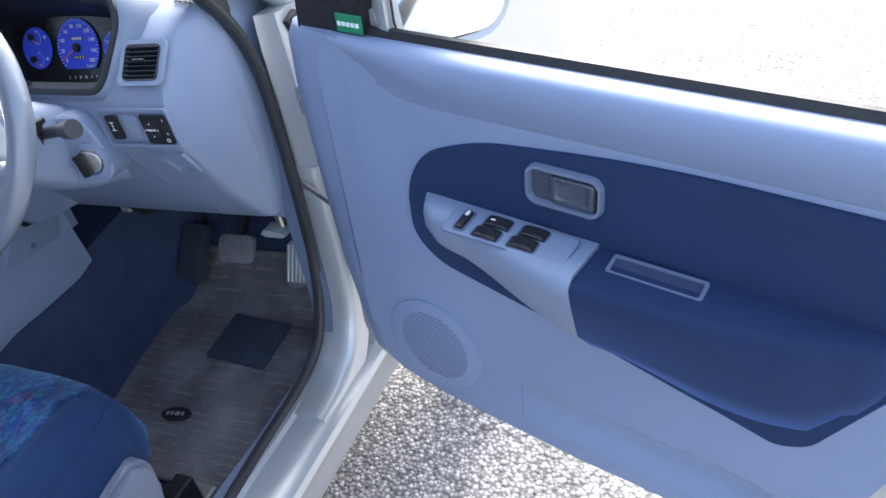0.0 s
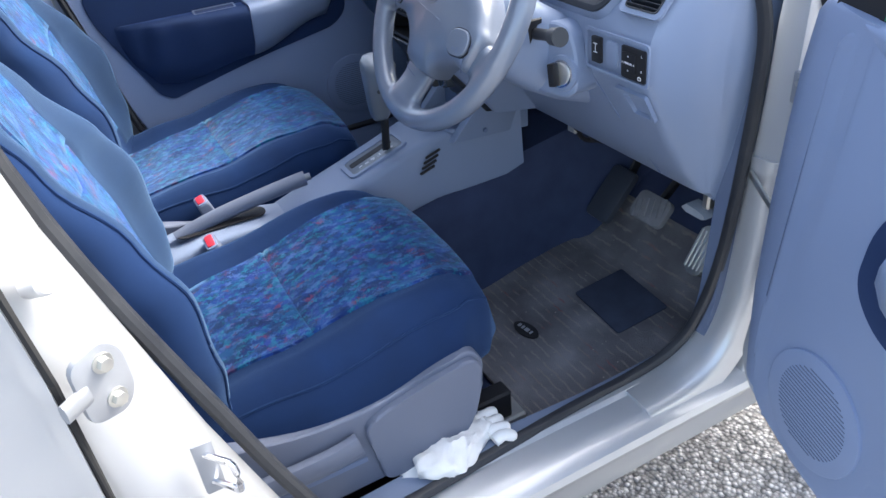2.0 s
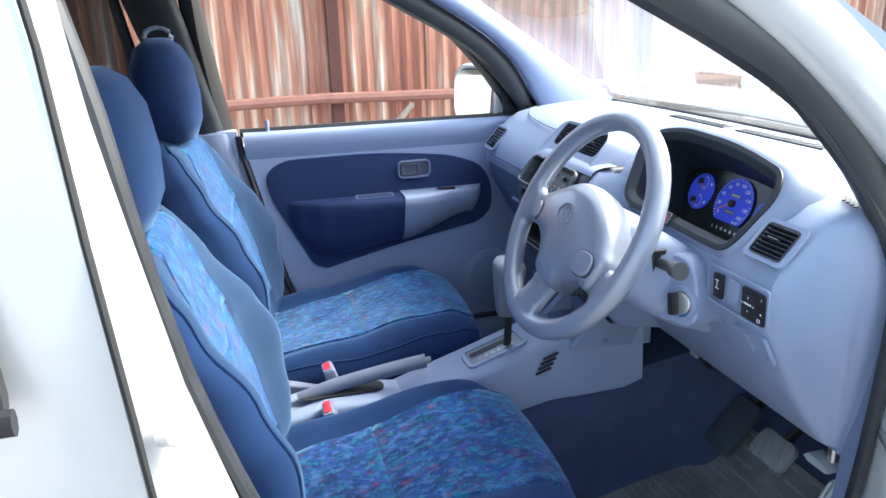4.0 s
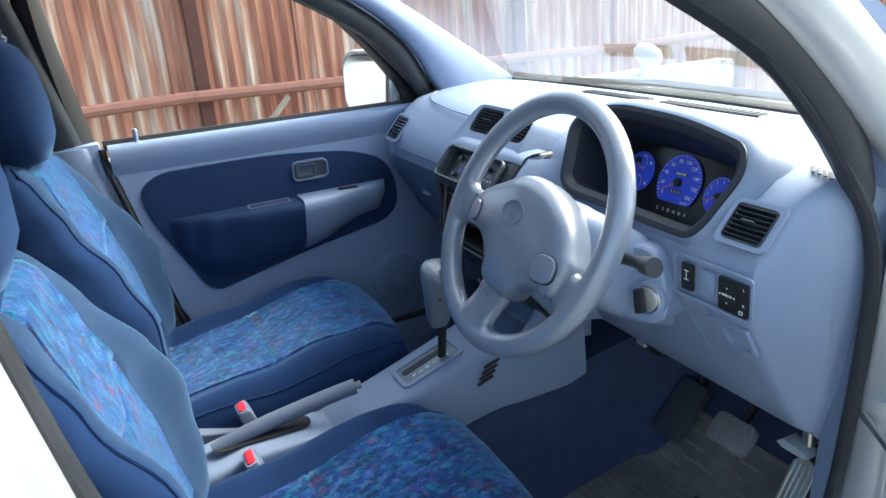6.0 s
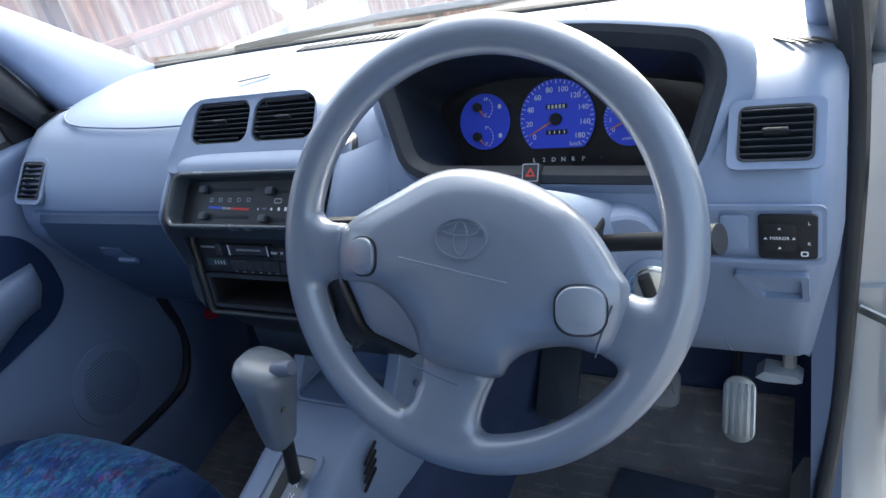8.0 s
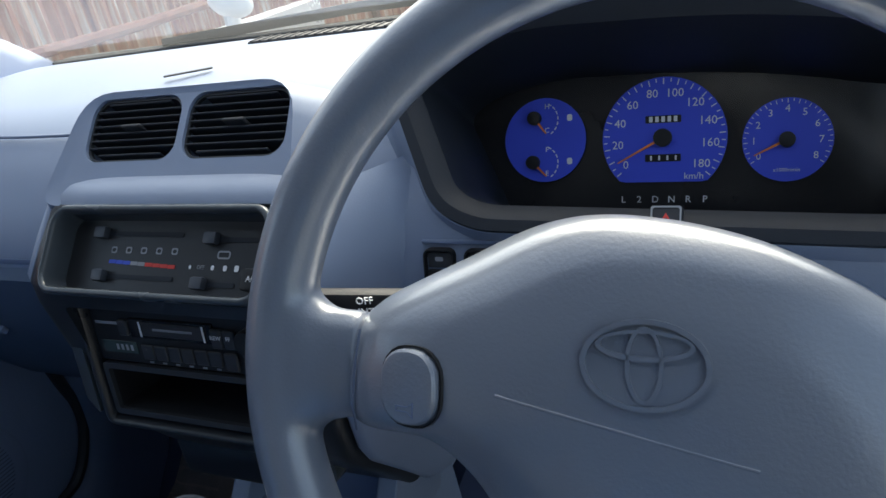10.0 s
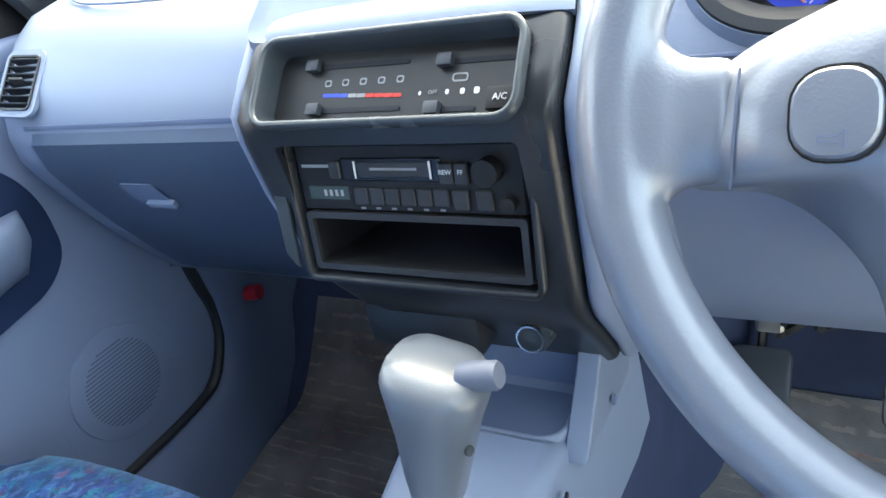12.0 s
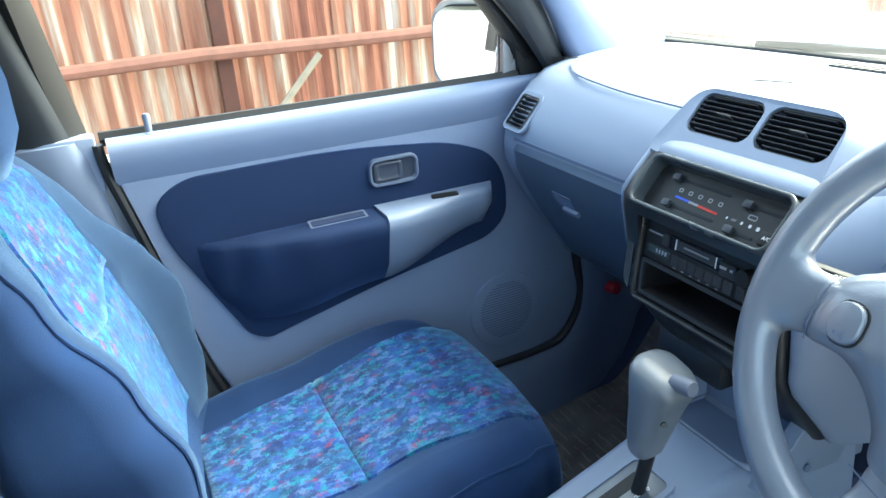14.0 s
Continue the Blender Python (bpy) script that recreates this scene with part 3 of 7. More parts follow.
def side_shell(s):
    """Sill, pillars, cant rail and cowl side of one side."""
    # sill: section swept along y
    sec = [(0.585, 0.40), (0.585, 0.455), (0.60, 0.475), (0.625, 0.478), (0.632, 0.472), (0.66, 0.472), (0.70, 0.465), (0.73, 0.44), (0.742, 0.40), (0.742, 0.36), (0.715, 0.345), (0.70, 0.28), (0.62, 0.28)] if s < 0 else [(0.535, 0.40), (0.535, 0.455), (0.55, 0.473), (0.585, 0.476), (0.592, 0.470), (0.625, 0.469), (0.648, 0.464), (0.664, 0.455), (0.669, 0.444), (0.660, 0.424), (0.646, 0.402), (0.640, 0.392), (0.636, 0.36), (0.60, 0.28), (0.55, 0.28)]
    b = loft([[(x, yy, z) for x, z in sec] for yy in (-1.3, -0.6, 0.0, 0.42, 0.9)])
    part("sill", mirrored(b, s), paint, shell)
    # front wing with the door aperture edge
    b = loft([[(x, yy, z) for x, yy in (*(((xi, 0.42), (xi + 0.002, 0.364), (0.62, 0.367)) if s > 0 else ((0.62, 0.42), (0.622, 0.40), (0.626, 0.395))), (0.650, 0.372), (0.655, 0.378), (0.657, 0.40), (0.66, 0.52), (0.738, 0.53), (0.745, 0.462), (0.757, 0.458), (0.77, 0.47), (0.77, 1.5), (0.70, 1.5), (0.66, 0.6))] for z, xi in ((0.45, 0.578), (0.7, 0.598), (0.95, 0.61), (1.06, 0.612), (1.11, 0.616))])
    part("wing", mirrored(b, s), paint, shell)
    if s > 0:
        # rounded corner of the aperture between front pillar and sill
        rings = []
        for p, t_, s_, u_ in frames_along(smooth_path([(0.596, 0.360, 0.86), (0.592, 0.358, 0.70), (0.580, 0.343, 0.58), (0.571, 0.305, 0.512), (0.567, 0.25, 0.481), (0.568, 0.17, 0.4745)], 5), (1, 0, 0)):
            away = Vector((0, -t_.z, t_.y)).normalized()
            rings.append([Vector((x, p.y, p.z)) + away * k for x, k in ((p.x, 0.05), (p.x, 0.003), (p.x + 0.008, 0.0), (0.615, -0.001), (0.634, 0.001), (0.645, 0.006), (0.649, 0.014), (0.650, 0.05))])
        part("aperture_corner", loft(rings), paint, shell, angle=60)
    # Added black strip for the hinge gap's deep shade and its rubber boot.
    b = sweep([(0.669, 0.405, 0.55), (0.669, 0.405, 0.8), (0.667, 0.405, 1.06), (0.66, 0.39, 1.10)], 0.011, 0.014, 8, power=3)
    part("gap_strip", mirrored(b, s), rubber, shell, "black strip for the rubber boot and deep shade behind the hinges")
    # windscreen pillar, tapering upwards
    path = [(0.645, 0.50, 1.05), (0.64, 0.44, 1.13), (0.627, 0.33, 1.23), (0.605, 0.19, 1.36), (0.575, 0.02, 1.485), (0.55, -0.13, 1.57)]
    b = sweep(smooth_path([(x_ - 0.006, y_, z_) for x_, y_, z_ in path], 5), 0.027, 0.04, 14, power=2.3)
    part("windscreen_pillar", mirrored(b, s), paint, shell)
    low_e = smooth_path([(0.566, 0.345, 1.14), (0.565, 0.33, 1.17), (0.560, 0.275, 1.26), (0.552, 0.20, 1.335), (0.54, 0.10, 1.40), (0.525, -0.03, 1.47), (0.505, -0.14, 1.53)], 4)
    top_e = smooth_path([(0.604, 0.60, 1.14), (0.60, 0.572, 1.166), (0.588, 0.43, 1.262), (0.568, 0.29, 1.352), (0.545, 0.13, 1.452), (0.52, -0.02, 1.535), (0.50, -0.12, 1.58)], 4)
    rings = []
    for lo, hi in zip(low_e, top_e):
        mid = (lo + hi) / 2
        rings.append([lo + Vector((0.05, 0.01, 0.0)), lo + Vector((0.008, 0.0, 0.0)), lo.lerp(hi, 0.06) + Vector((-0.006, 0, 0)), lo.lerp(hi, 0.3) + Vector((-0.014, 0, 0)), mid + Vector((-0.013, 0, 0)), lo.lerp(hi, 0.8) + Vector((-0.006, 0, 0)), hi, hi + Vector((0.04, 0.01, 0.0))])
    part("pillar_trim", mirrored(loft(rings), s), trim_blue, shell, "blue-grey plastic pillar trim", angle=60)
    b = sweep([p + Vector((0.036, -0.018, -0.018)) for p in low_e], 0.03, 0.024, 10, up=(1, 0, 0), radii=[min(1.0, 0.3 + 0.09 * k_) for k_ in range(len(low_e))])
    part("pillar_seal", mirrored(b, s), seal_rubber, shell, "black seal along the windscreen pillar")
    b = sweep(smooth_path([(0.55, -0.12, 1.575), (0.56, -0.5, 1.6), (0.56, -1.2, 1.6)], 5), 0.035, 0.03, 10)
    part("roof_rail", mirrored(b, s), paint, shell)
    # centre pillar
    rings = []
    for z, yf, yr, xo, xi in ((0.47, -0.375, -0.62, 0.745, 0.63), (0.66, -0.415, -0.60, 0.755, 0.652), (0.82, -0.465, -0.595, 0.756, 0.651), (1.08, -0.533, -0.612, 0.742, 0.646), (1.33, -0.576, -0.65, 0.695, 0.640), (1.58, -0.61, -0.70, 0.64, 0.585)):
        d_ = xo - 0.022 - xi
        rings.append([(xi + d_ * k_, yf + o_, z) for k_, o_ in ((0.0, 0.004), (0.34, 0.004), (0.41, 0.001), (0.46, -0.010), (0.54, -0.015), (0.72, -0.020), (0.88, -0.032), (0.97, -0.052), (1.0, -0.078))] + [(xo - 0.03, yr, z), (xi - 0.003, yr, z)])
    part("centre_pillar", mirrored(loft(rings), s), paint, shell, angle=50)
    # rubber seal round the door aperture
    low = [(0.670, -0.42, 0.66), (0.655, -0.36, 0.59), (0.632, -0.30, 0.552), (0.618, -0.2, 0.542), (0.6145, 0.16, 0.540), (0.6145, 0.30, 0.546), (0.612, 0.345, 0.563), (0.612, 0.382, 0.62), (0.612, 0.389, 0.67)]
    if s > 0:
        low = [(0.641, -0.392, 0.66), (0.630, -0.345, 0.55), (0.605, -0.28, 0.49), (0.590, -0.18, 0.478), (0.572, 0.05, 0.478), (0.566, 0.2, 0.478), (0.570, 0.28, 0.5), (0.580, 0.322, 0.56)]
    path = [(0.632, -0.569, 1.33), (0.636, -0.527, 1.08), (0.641, -0.446, 0.82), *low, (0.596, 0.345, 0.7) if s > 0 else (0.611, 0.376, 0.74), (0.607, 0.352, 0.95), (0.608, 0.342, 1.07), (0.604, 0.29, 1.165), (0.595, 0.2, 1.27), (0.585, 0.06, 1.4), (0.56, -0.1, 1.52), (0.545, -0.2, 1.555), (0.545, -0.45, 1.57), (0.585, -0.60, 1.55)]
    b = sweep(smooth_path(path, 5, True), 0.0095, 0.010, 10, True, up=(1, 0, 0))
    part("door_seal", mirrored(b, s), seal_rubber, shell, "black rubber door seal")


side_shell(1)
side_shell(-1)
part("roof", box(-0.56, 0.56, -1.25, -0.14, 1.585, 1.61, 0.01), headliner, shell)
part("rear_wall", box(-0.7, 0.7, -1.27, -1.24, 0.4, 1.6), headliner, shell)
# bonnet and cowl
rings = []
for yy, z in ((0.62, 1.075), (0.75, 1.09), (1.2, 1.06), (1.55, 1.0), (1.62, 0.9)):
    rings.append([(-0.76 + 1.52 * i / 12, yy, z - 0.07 * abs(i / 6 - 1) ** 3) for i in range(13)])
b = loft(rings, False, False)
bmesh.ops.solidify(b, geom=b.faces[:], thickness=0.01)
part("bonnet", b, paint, shell)
# windscreen
WS0, WS1 = [], []
for i in range(17):
    k = i / 8 - 1
    WS0.append((0.602 * k, 0.612 - 0.035 * k * k, 1.157))
    WS1.append((0.505 * k, -0.08 - 0.035 * k * k, 1.577))
b = loft([[Vector(a).lerp(Vector(c), t / 6) for a, c in zip(WS0, WS1)] for t in range(7)], False, False)
ws = part("windscreen", b, windscreen_glass, shell, "clear curved windscreen glass")
ws.visible_shadow = False
b = sweep([(p[0], p[1] + 0.004, p[2] - 0.002) for p in WS0], 0.01, 0.008, 8)
part("windscreen_seal", b, rubber, shell)


def road_wheel(x, y):
    s = 1 if x > 0 else -1
    prof = [(0.20, -0.09), (0.30, -0.10), (0.335, -0.085), (0.345, -0.05), (0.345, 0.05), (0.335, 0.085), (0.30, 0.10), (0.20, 0.09)]
    rings_ = [[(x + u, y + r * math.cos(2 * math.pi * i / 40), 0.345 + r * math.sin(2 * math.pi * i / 40)) for r, u in prof] for i in range(41)]
    w_ = part("wheel", loft(rings_, True, False), rubber, shell, "black rubber tyre on a steel wheel")
    part("rim", disc(0.205, 0.03, face_basis((x + s * 0.05, y, 0.345), (s, 0, 0)), 32, 0.01), steel, w_)


for wx in (-0.66, 0.66):
    for wy in (1.15, -1.1):
        road_wheel(wx, wy)

# ================= front doors =================
HX, HY, DOOR_TURN, DOOR_TILT = 0.7524, 0.3926, 75.2, 0.08


def door_open():
    """The opened driver door: turned about its hinge line, dropping outwards a little."""
    t = pose(HX, HY, 0.9) @ pose(0, 0, 0, 0, math.degrees(math.atan(DOOR_TILT))) @ pose(0, 0, 0, 0, 0, DOOR_TURN) @ pose(-HX, -HY, -0.9)
    return t


TRIM_EDGE = [(0.345, 1.121), (0.335, 0.70), (0.32, 0.585), (0.25, 0.562), (0.0, 0.553), (-0.255, 0.549), (-0.315, 0.58), (-0.352, 0.66), (-0.385, 0.78), (-0.415, 0.93), (-0.449, 1.075), (-0.454, 1.121)]
CLOTH_EDGE = [(0.212, 0.945), (0.212, 0.87), (0.172, 0.835), (-0.06, 0.795), (-0.27, 0.744), (-0.302, 0.760), (-0.40, 0.955), (-0.41, 1.02), (-0.36, 1.052), (-0.1, 1.055), (0.1, 1.033), (0.182, 1.0)]


def front_door(side, m, label, driver):
    d = thing("door_1" if driver else "door_2", label, "car door", m, kind="structure")

    def add(name, b, mat, parent=d, lab="", angle=35):
        return part(name, mirrored(b, side), mat, parent, lab, angle)

    # steel shell: outline lofted from inside to the outer skin
    steel_edge = [(0.37, 1.09), (0.375, 0.6), (0.34, 0.56), (-0.30, 0.545), (-0.452, 0.548), (-0.485, 0.8), (-0.505, 1.0), (-0.51, 1.09)]
    if not driver:
        steel_edge = [(a, z0 if z0 > 0.7 else z0 - 0.05) for a, z0 in steel_edge]
    steel_edge = rounded_poly(steel_edge, [0.035, 0.035, 0.03, 0.03, 0.014, 0.035, 0.035, 0.035], 5)
    rings = [[(x, a, z0 + 0) for a, z0 in steel_edge] for x in (0.632, 0.69)]
    rings.append([(0.735, a * 1.02 - 0.004, min(z0, 1.04) - 0.01) for a, z0 in steel_edge])
    add("door_shell", loft(rings), paint, lab="silver painted steel shell")
    # trim panel
    e = rounded_poly(TRIM_EDGE if driver else [(0.345, 1.121), (0.372, 0.76), (0.386, 0.665), (0.376, 0.61), (0.335, 0.556), (0.25, 0.540), (0.0, 0.538), (-0.255, 0.538)] + TRIM_EDGE[6:], 0.05, 4)
    b = prism([(-a, z) for a, z in e], 0.02, face_basis((0.632, 0, 0), (-1, 0, 0)), 0.008, 3)
    panel = part("trim_panel", mirrored(b, side), trim_blue, None, "lavender-blue moulded trim panel")
    # map pocket: a shallow dish pressed into the lower trim
    DN, DV = 28, 12
    def dish_z(i, v):
        u = 1 - (1 - i / DN) ** 1.6
        rise = 1.0 if u < 0.8 else math.sqrt(max(0.0, 1 - ((u - 0.8) / 0.2) ** 2))
        mid = 0.622
        return mid + (-0.044 + 0.100 * v - 0.006) * (0.02 + 0.98 * rise)
    dish_a = [0.105 - 0.415 * (1 - (1 - i / DN) ** 1.6) for i in range(DN + 1)]
    edge = [(dish_a[i], dish_z(i, 0.07)) for i in range(2, DN)] + [(dish_a[i], dish_z(i, 0.93)) for i in range(DN - 1, 1, -1)]
    cut(panel, mirrored(prism([(-a, z) for a, z in edge], 0.05, face_basis((0.64, 0, 0), (-1, 0, 0))), side))
    panel.parent = d
    rings_ = []
    for q in range(DV + 1):
        v = q / DV
        f = max(0.0, min(1.0, min((v - 0.04) / 0.42, (0.96 - v) / 0.30)))
        f = f * f * (3 - 2 * f)
        rings_.append([(0.6118 + 0.0175 * f * max(0.0, min(1.0, (0.105 - a) / 0.19, (a + 0.31) / 0.065)) ** 0.8, a, dish_z(i, v)) for i, a in enumerate(dish_a)])
    add("map_pocket", loft(rings_, False, False), trim_blue, panel, "shallow map pocket pressed into the trim", 80)
    e = rounded_poly([(-0.30, 1.085), (-0.30, 0.59), (-0.325, 0.585), (-0.36, 0.655), (-0.40, 0.685), (-0.432, 0.73), (-0.446, 0.80), (-0.462, 0.93), (-0.484, 1.085)], [0.002, 0.002, 0.01, 0.02, 0.03, 0.03, 0.03, 0.05, 0.002], 4)
    add("stamped_panel", prism([(-a, z) for a, z in e], 0.0055, face_basis((0.633, 0, 0), (-1, 0, 0)), 0.003, 2), paint)
    # trim wrapped round the front end
    rings = []
    for z, q in ((0.60, -0.02), (0.65, -0.005), (0.72, 0.008), (0.85, 0.02), (0.96, 0.026), (1.04, 0.028), (1.104, 0.024), (1.122, 0.012), (1.128, 0.0)):
        rings.append([(0.6115, 0.29, z), (0.6122, 0.318, z), (0.6155, 0.338 + q * 0.3, z), (0.6225, 0.360 + q * 0.7, z), (0.637, 0.382 + q, z), (0.653, 0.396 + q, z), (0.685, 0.40 + q, z), (0.685, 0.33, z), (0.63, 0.315, z)])
    add("trim_end", loft(rings), trim_blue, angle=60)
    # upper swelling towards the belt
    rings = []
    for z, o in ((1.056, -0.002), (1.060, 0.0005), (1.066, 0.003), (1.076, 0.0075), (1.087, 0.012), (1.098, 0.015), (1.109, 0.0155), (1.119, 0.013), (1.125, 0.007), (1.128, -0.003), (1.127, -0.02)):
        fore = lerp_curve([(1.05, 0.215), (1.085, 0.25), (1.128, 0.315)], z)
        rings.append([(0.6125 - (o if o < 0 else o * min(1.0, (1 - i / 20) * 8)), -0.452 + (0.452 + fore) * i / 20, z) for i in range(21)])
    add("belt_trim", loft(rings, False, False), trim_blue, angle=70)
    # cloth insert
    e = rounded_poly(CLOTH_EDGE, [0.06, 0.05, 0.06, 0.3, 0.012, 0.016, 0.05, 0.04, 0.06, 0.2, 0.2, 0.06], 6)
    b = prism([(-a, z) for a, z in e], 0.006, face_basis((0.6125, 0, 0), (-1, 0, 0)), 0.003, 2)
    add("cloth_insert", b, door_cloth, lab="navy cloth insert panel")
    # armrest ledge: grip in front, cloth-covered behind
    def ledge(y0, y1, n, prot, low, zt):
        rings_ = []
        for i in range(n + 1):
            yy = y0 + (y1 - y0) * i / n
            p, zb = lerp_curve(prot, -yy), lerp_curve(low, -yy)
            rings_.append([(0.615, yy, zt), (0.608, yy, zt + 0.001), (0.608 - p * 0.88, yy, zt), (0.608 - p, yy, zt - 0.01), (0.608 - p * 0.95, yy, zt - 0.03), (0.608 - p * 0.7, yy, (zt + 2 * zb) / 3), (0.608 - p * 0.3, yy, zb + 0.008), (0.615, yy, zb)])
        return loft(rings_)

    prot = [(-0.178, 0.004), (-0.165, 0.03), (-0.14, 0.041), (0.05, 0.074), (0.17, 0.066), (0.26, 0.05), (0.32, 0.027), (0.368, -0.002)]
    low = [(-0.178, 0.90), (-0.15, 0.865), (0.06, 0.805), (0.24, 0.778), (0.29, 0.785), (0.33, 0.83), (0.368, 0.90)]
    add("armrest", ledge(-0.056, -0.368, 26, prot, low, 0.94), door_cloth, angle=80)
    grip = add("grip", ledge(0.178, -0.055, 18, prot, low, 0.945), armrest_grey, lab="pale blue-grey plastic grip", angle=75)
    if driver:
        gm = face_basis((0.575, 0.041, 0.9455), (-0.12, 0, 1), (-1, -0.03, 0))
        add("switch_plate", prism(round_rect(0.158, 0.044, 0.008), 0.0022, gm, 0.001), armrest_grey, grip)
        add("plate_joint", frame_prism(round_rect(0.1605, 0.0465, 0.009), round_rect(0.158, 0.044, 0.008), 0.0006, gm), slot_navy, grip)
        for u, v in ((0.022, 0.0105), (0.018, -0.0095), (-0.024, 0.0105), (-0.028, -0.0095)):
            add("switch_bed", prism(round_rect(0.037, 0.0185, 0.003, 2, u, v), 0.0006, gm @ pose(0, 0, 0.0022)), slot_navy, grip)
            b = loft([[gm @ Vector((u + 0.0165 * math.cos(math.pi * i_ / 12), v + 0.0082 * w_, 0.002 + 0.0062 * k_ * math.sin(math.pi * i_ / 12) ** 0.8)) for i_ in range(13)] for w_, k_ in ((-1.0, 0.0), (-1.0, 0.72), (-0.85, 0.9), (-0.3, 0.78), (0.3, 0.78), (0.85, 0.9), (1.0, 0.72), (1.0, 0.0))], False, False)
            add("window_switch", b, panel_black, grip, "black rocker switch", 50)
        add("lock_bed", prism(round_rect(0.016, 0.036, 0.003, 2, 0.058, 0.0), 0.0006, gm @ pose(0, 0, 0.0022)), slot_navy, grip)
        add("lock_switch", prism(round_rect(0.010, 0.030, 0.002, 2, 0.058, 0.0), 0.0045, gm @ pose(0, 0, 0.0024), 0.002), panel_black, grip, "black window lock switch")
        add("switch_mark", prism(round_rect(0.0045, 0.008, 0.001, 2, 0.058, -0.009), 0.0006, gm @ pose(0, 0, 0.0068)), print_white, grip)
        add("switch_mark", prism(round_rect(0.006, 0.0022, 0.0008, 2, 0.024, -0.0095), 0.0006, gm @ pose(0, 0, 0.0072)), print_white, grip)
    else:
        gm = face_basis((0.578, 0.07, 0.9455), (-0.12, 0, 1), (-1, -0.12, 0))
        add("window_switch", prism(round_rect(0.05, 0.014, 0.004), 0.004, gm, 0.002), black_plastic, grip, "black rocker switch")
    # inner handle
    hb = face_basis((0.6065, -0.013, 1.003), (-1, 0, 0))
    hf = add("handle_frame", bezel(0.078, 0.036, 0.008, 0.0075, hb, deep=0.004, proud=0.0075), handle_grey, angle=60)
    add("handle_cup", prism(round_rect(0.079, 0.037, 0.008), 0.0012, hb), handle_lever_grey, hf)
    b = loft([[hb @ Vector((0.011 + x_, y_, h_)) for x_, y_ in round_rect(w_, g_, 0.004, 3)] for w_, g_, h_ in ((0.053, 0.033, 0.001), (0.052, 0.032, 0.0058), (0.050, 0.030, 0.0066), (0.041, 0.0255, 0.0062), (0.039, 0.0245, 0.0046), (0.030, 0.016, 0.0036))])
    add("handle_lever", b, handle_lever_grey, hf, "dark glossy pull lever", 50)
    add("lever_gap", box(0.0372, 0.0390, -0.0165, 0.0165, 0.001, 0.0056, 0, 1, None, hb), pillar_black, hf)
    # pull pocket
    pb = face_basis((0.586, -0.128, 0.94), (-0.2, 0, 1), (-1, 0, 0))
    add("pocket_well", prism(round_rect(0.094, 0.022, 0.003), 0.001, pb), carpet_navy)
    add("pocket_frame", frame_prism(round_rect(0.102, 0.027, 0.004), round_rect(0.094, 0.020, 0.003), 0.003, pb), handle_grey)
    # loudspeaker
    sp = face_basis((0.612, 0.205, 0.665), (-1, 0, 0))
    add("speaker_grille", disc(0.082, 0.0045, sp, 48, 0.003), trim_blue, angle=50)
    for k in range(22):
        v = -0.058 + 0.116 * k / 21
        w = math.sqrt(max(0.0, 0.062 ** 2 - v * v))
        add("grille_slot", prism(round_rect(0.0016 + w * 1.9, 0.0017, 0.0006, 2, 0, v), 0.0004, sp @ pose(0, 0, 0.0045)), slot_navy)
    # steel edge behind the trim: latch slot, rubber plugs and a screw
    add("latch_slot", box(0.625, 0.640, -0.447, -0.426, 0.826, 0.846, 0.003, 2), black_plastic)
    add("latch_tongue", box(0.6235, 0.63, -0.446, -0.441, 0.839, 0.845, 0.001, 1), chrome)
    for py, pz in ((-0.436, 0.578), (-0.342, 0.566)):
        cup = add("plug_cup", disc(0.013, 0.005, face_basis((0.632, py, pz), (-1, 0, 0)), 20, 0.003), paint)
        add("rubber_plug", disc(0.008, 0.012, face_basis((0.629, py, pz), (-1, 0, 0)), 16, 0.002), pedal_rubber, cup)
    add("screw", disc(0.003, 0.002, face_basis((0.632, -0.392, 0.662), (-1, 0, 0)), 10), black_plastic)
    if driver:
        stk_ = add("warning_sticker", box(0.6215, 0.6245, 0.258, 0.298, 1.130, 1.152, 0.0005, 1), sticker_green, lab="small green sticker with pale writing bars")
        for q in range(5):
            add("print_bar", box(0.6205, 0.6217, 0.262 + 0.007 * q, 0.267 + 0.007 * q, 1.138, 1.143), print_white, stk_)
    # window frame
    path = [(0.66, 0.33, 1.09), (0.63, 0.22, 1.25), (0.595, 0.06, 1.41), (0.57, -0.1, 1.525), (0.56, -0.2, 1.555), (0.565, -0.48, 1.56), (0.6, -0.545, 1.52), (0.66, -0.5, 1.12)]
    add("window_frame", sweep(smooth_path(path, 5), 0.022, 0.026, 8, power=3), black_plastic)
    add("belt_seal", sweep([(0.637, 0.28, 1.126), (0.637, -0.46, 1.126)], 0.008, 0.012, 6), rubber)
    # corner sail and mirror
    b = loft([[(x, a, z) for a, z in ((0.372, 1.10), (0.365, 1.16), (0.235, 1.275), (0.222, 1.27), (0.25, 1.18), (0.264, 1.105))] for x in (0.625, 0.66)])
    add("mirror_sail", b, black_plastic)
    mb = face_basis((0.714, 0.205, 1.178), (-0.42, -0.9, 0.05))
    rings = []
    for k, zz in ((0.55, -0.09), (0.85, -0.07), (1.0, -0.03), (1.03, 0.0), (0.98, 0.012), (0.9, 0.008)):
        rings.append([mb @ Vector((x * k, y_ * k, zz)) for x, y_ in round_rect(0.172, 0.172, 0.046, 5)])
    mh = add("wing_mirror", loft(rings), paint, lab="silver wing mirror housing")
    add("glass_gap", frame_prism(round_rect(0.150, 0.150, 0.040, 5), round_rect(0.145, 0.145, 0.037, 5), 0.002, mb @ pose(0, 0, 0.010)), rubber, mh)
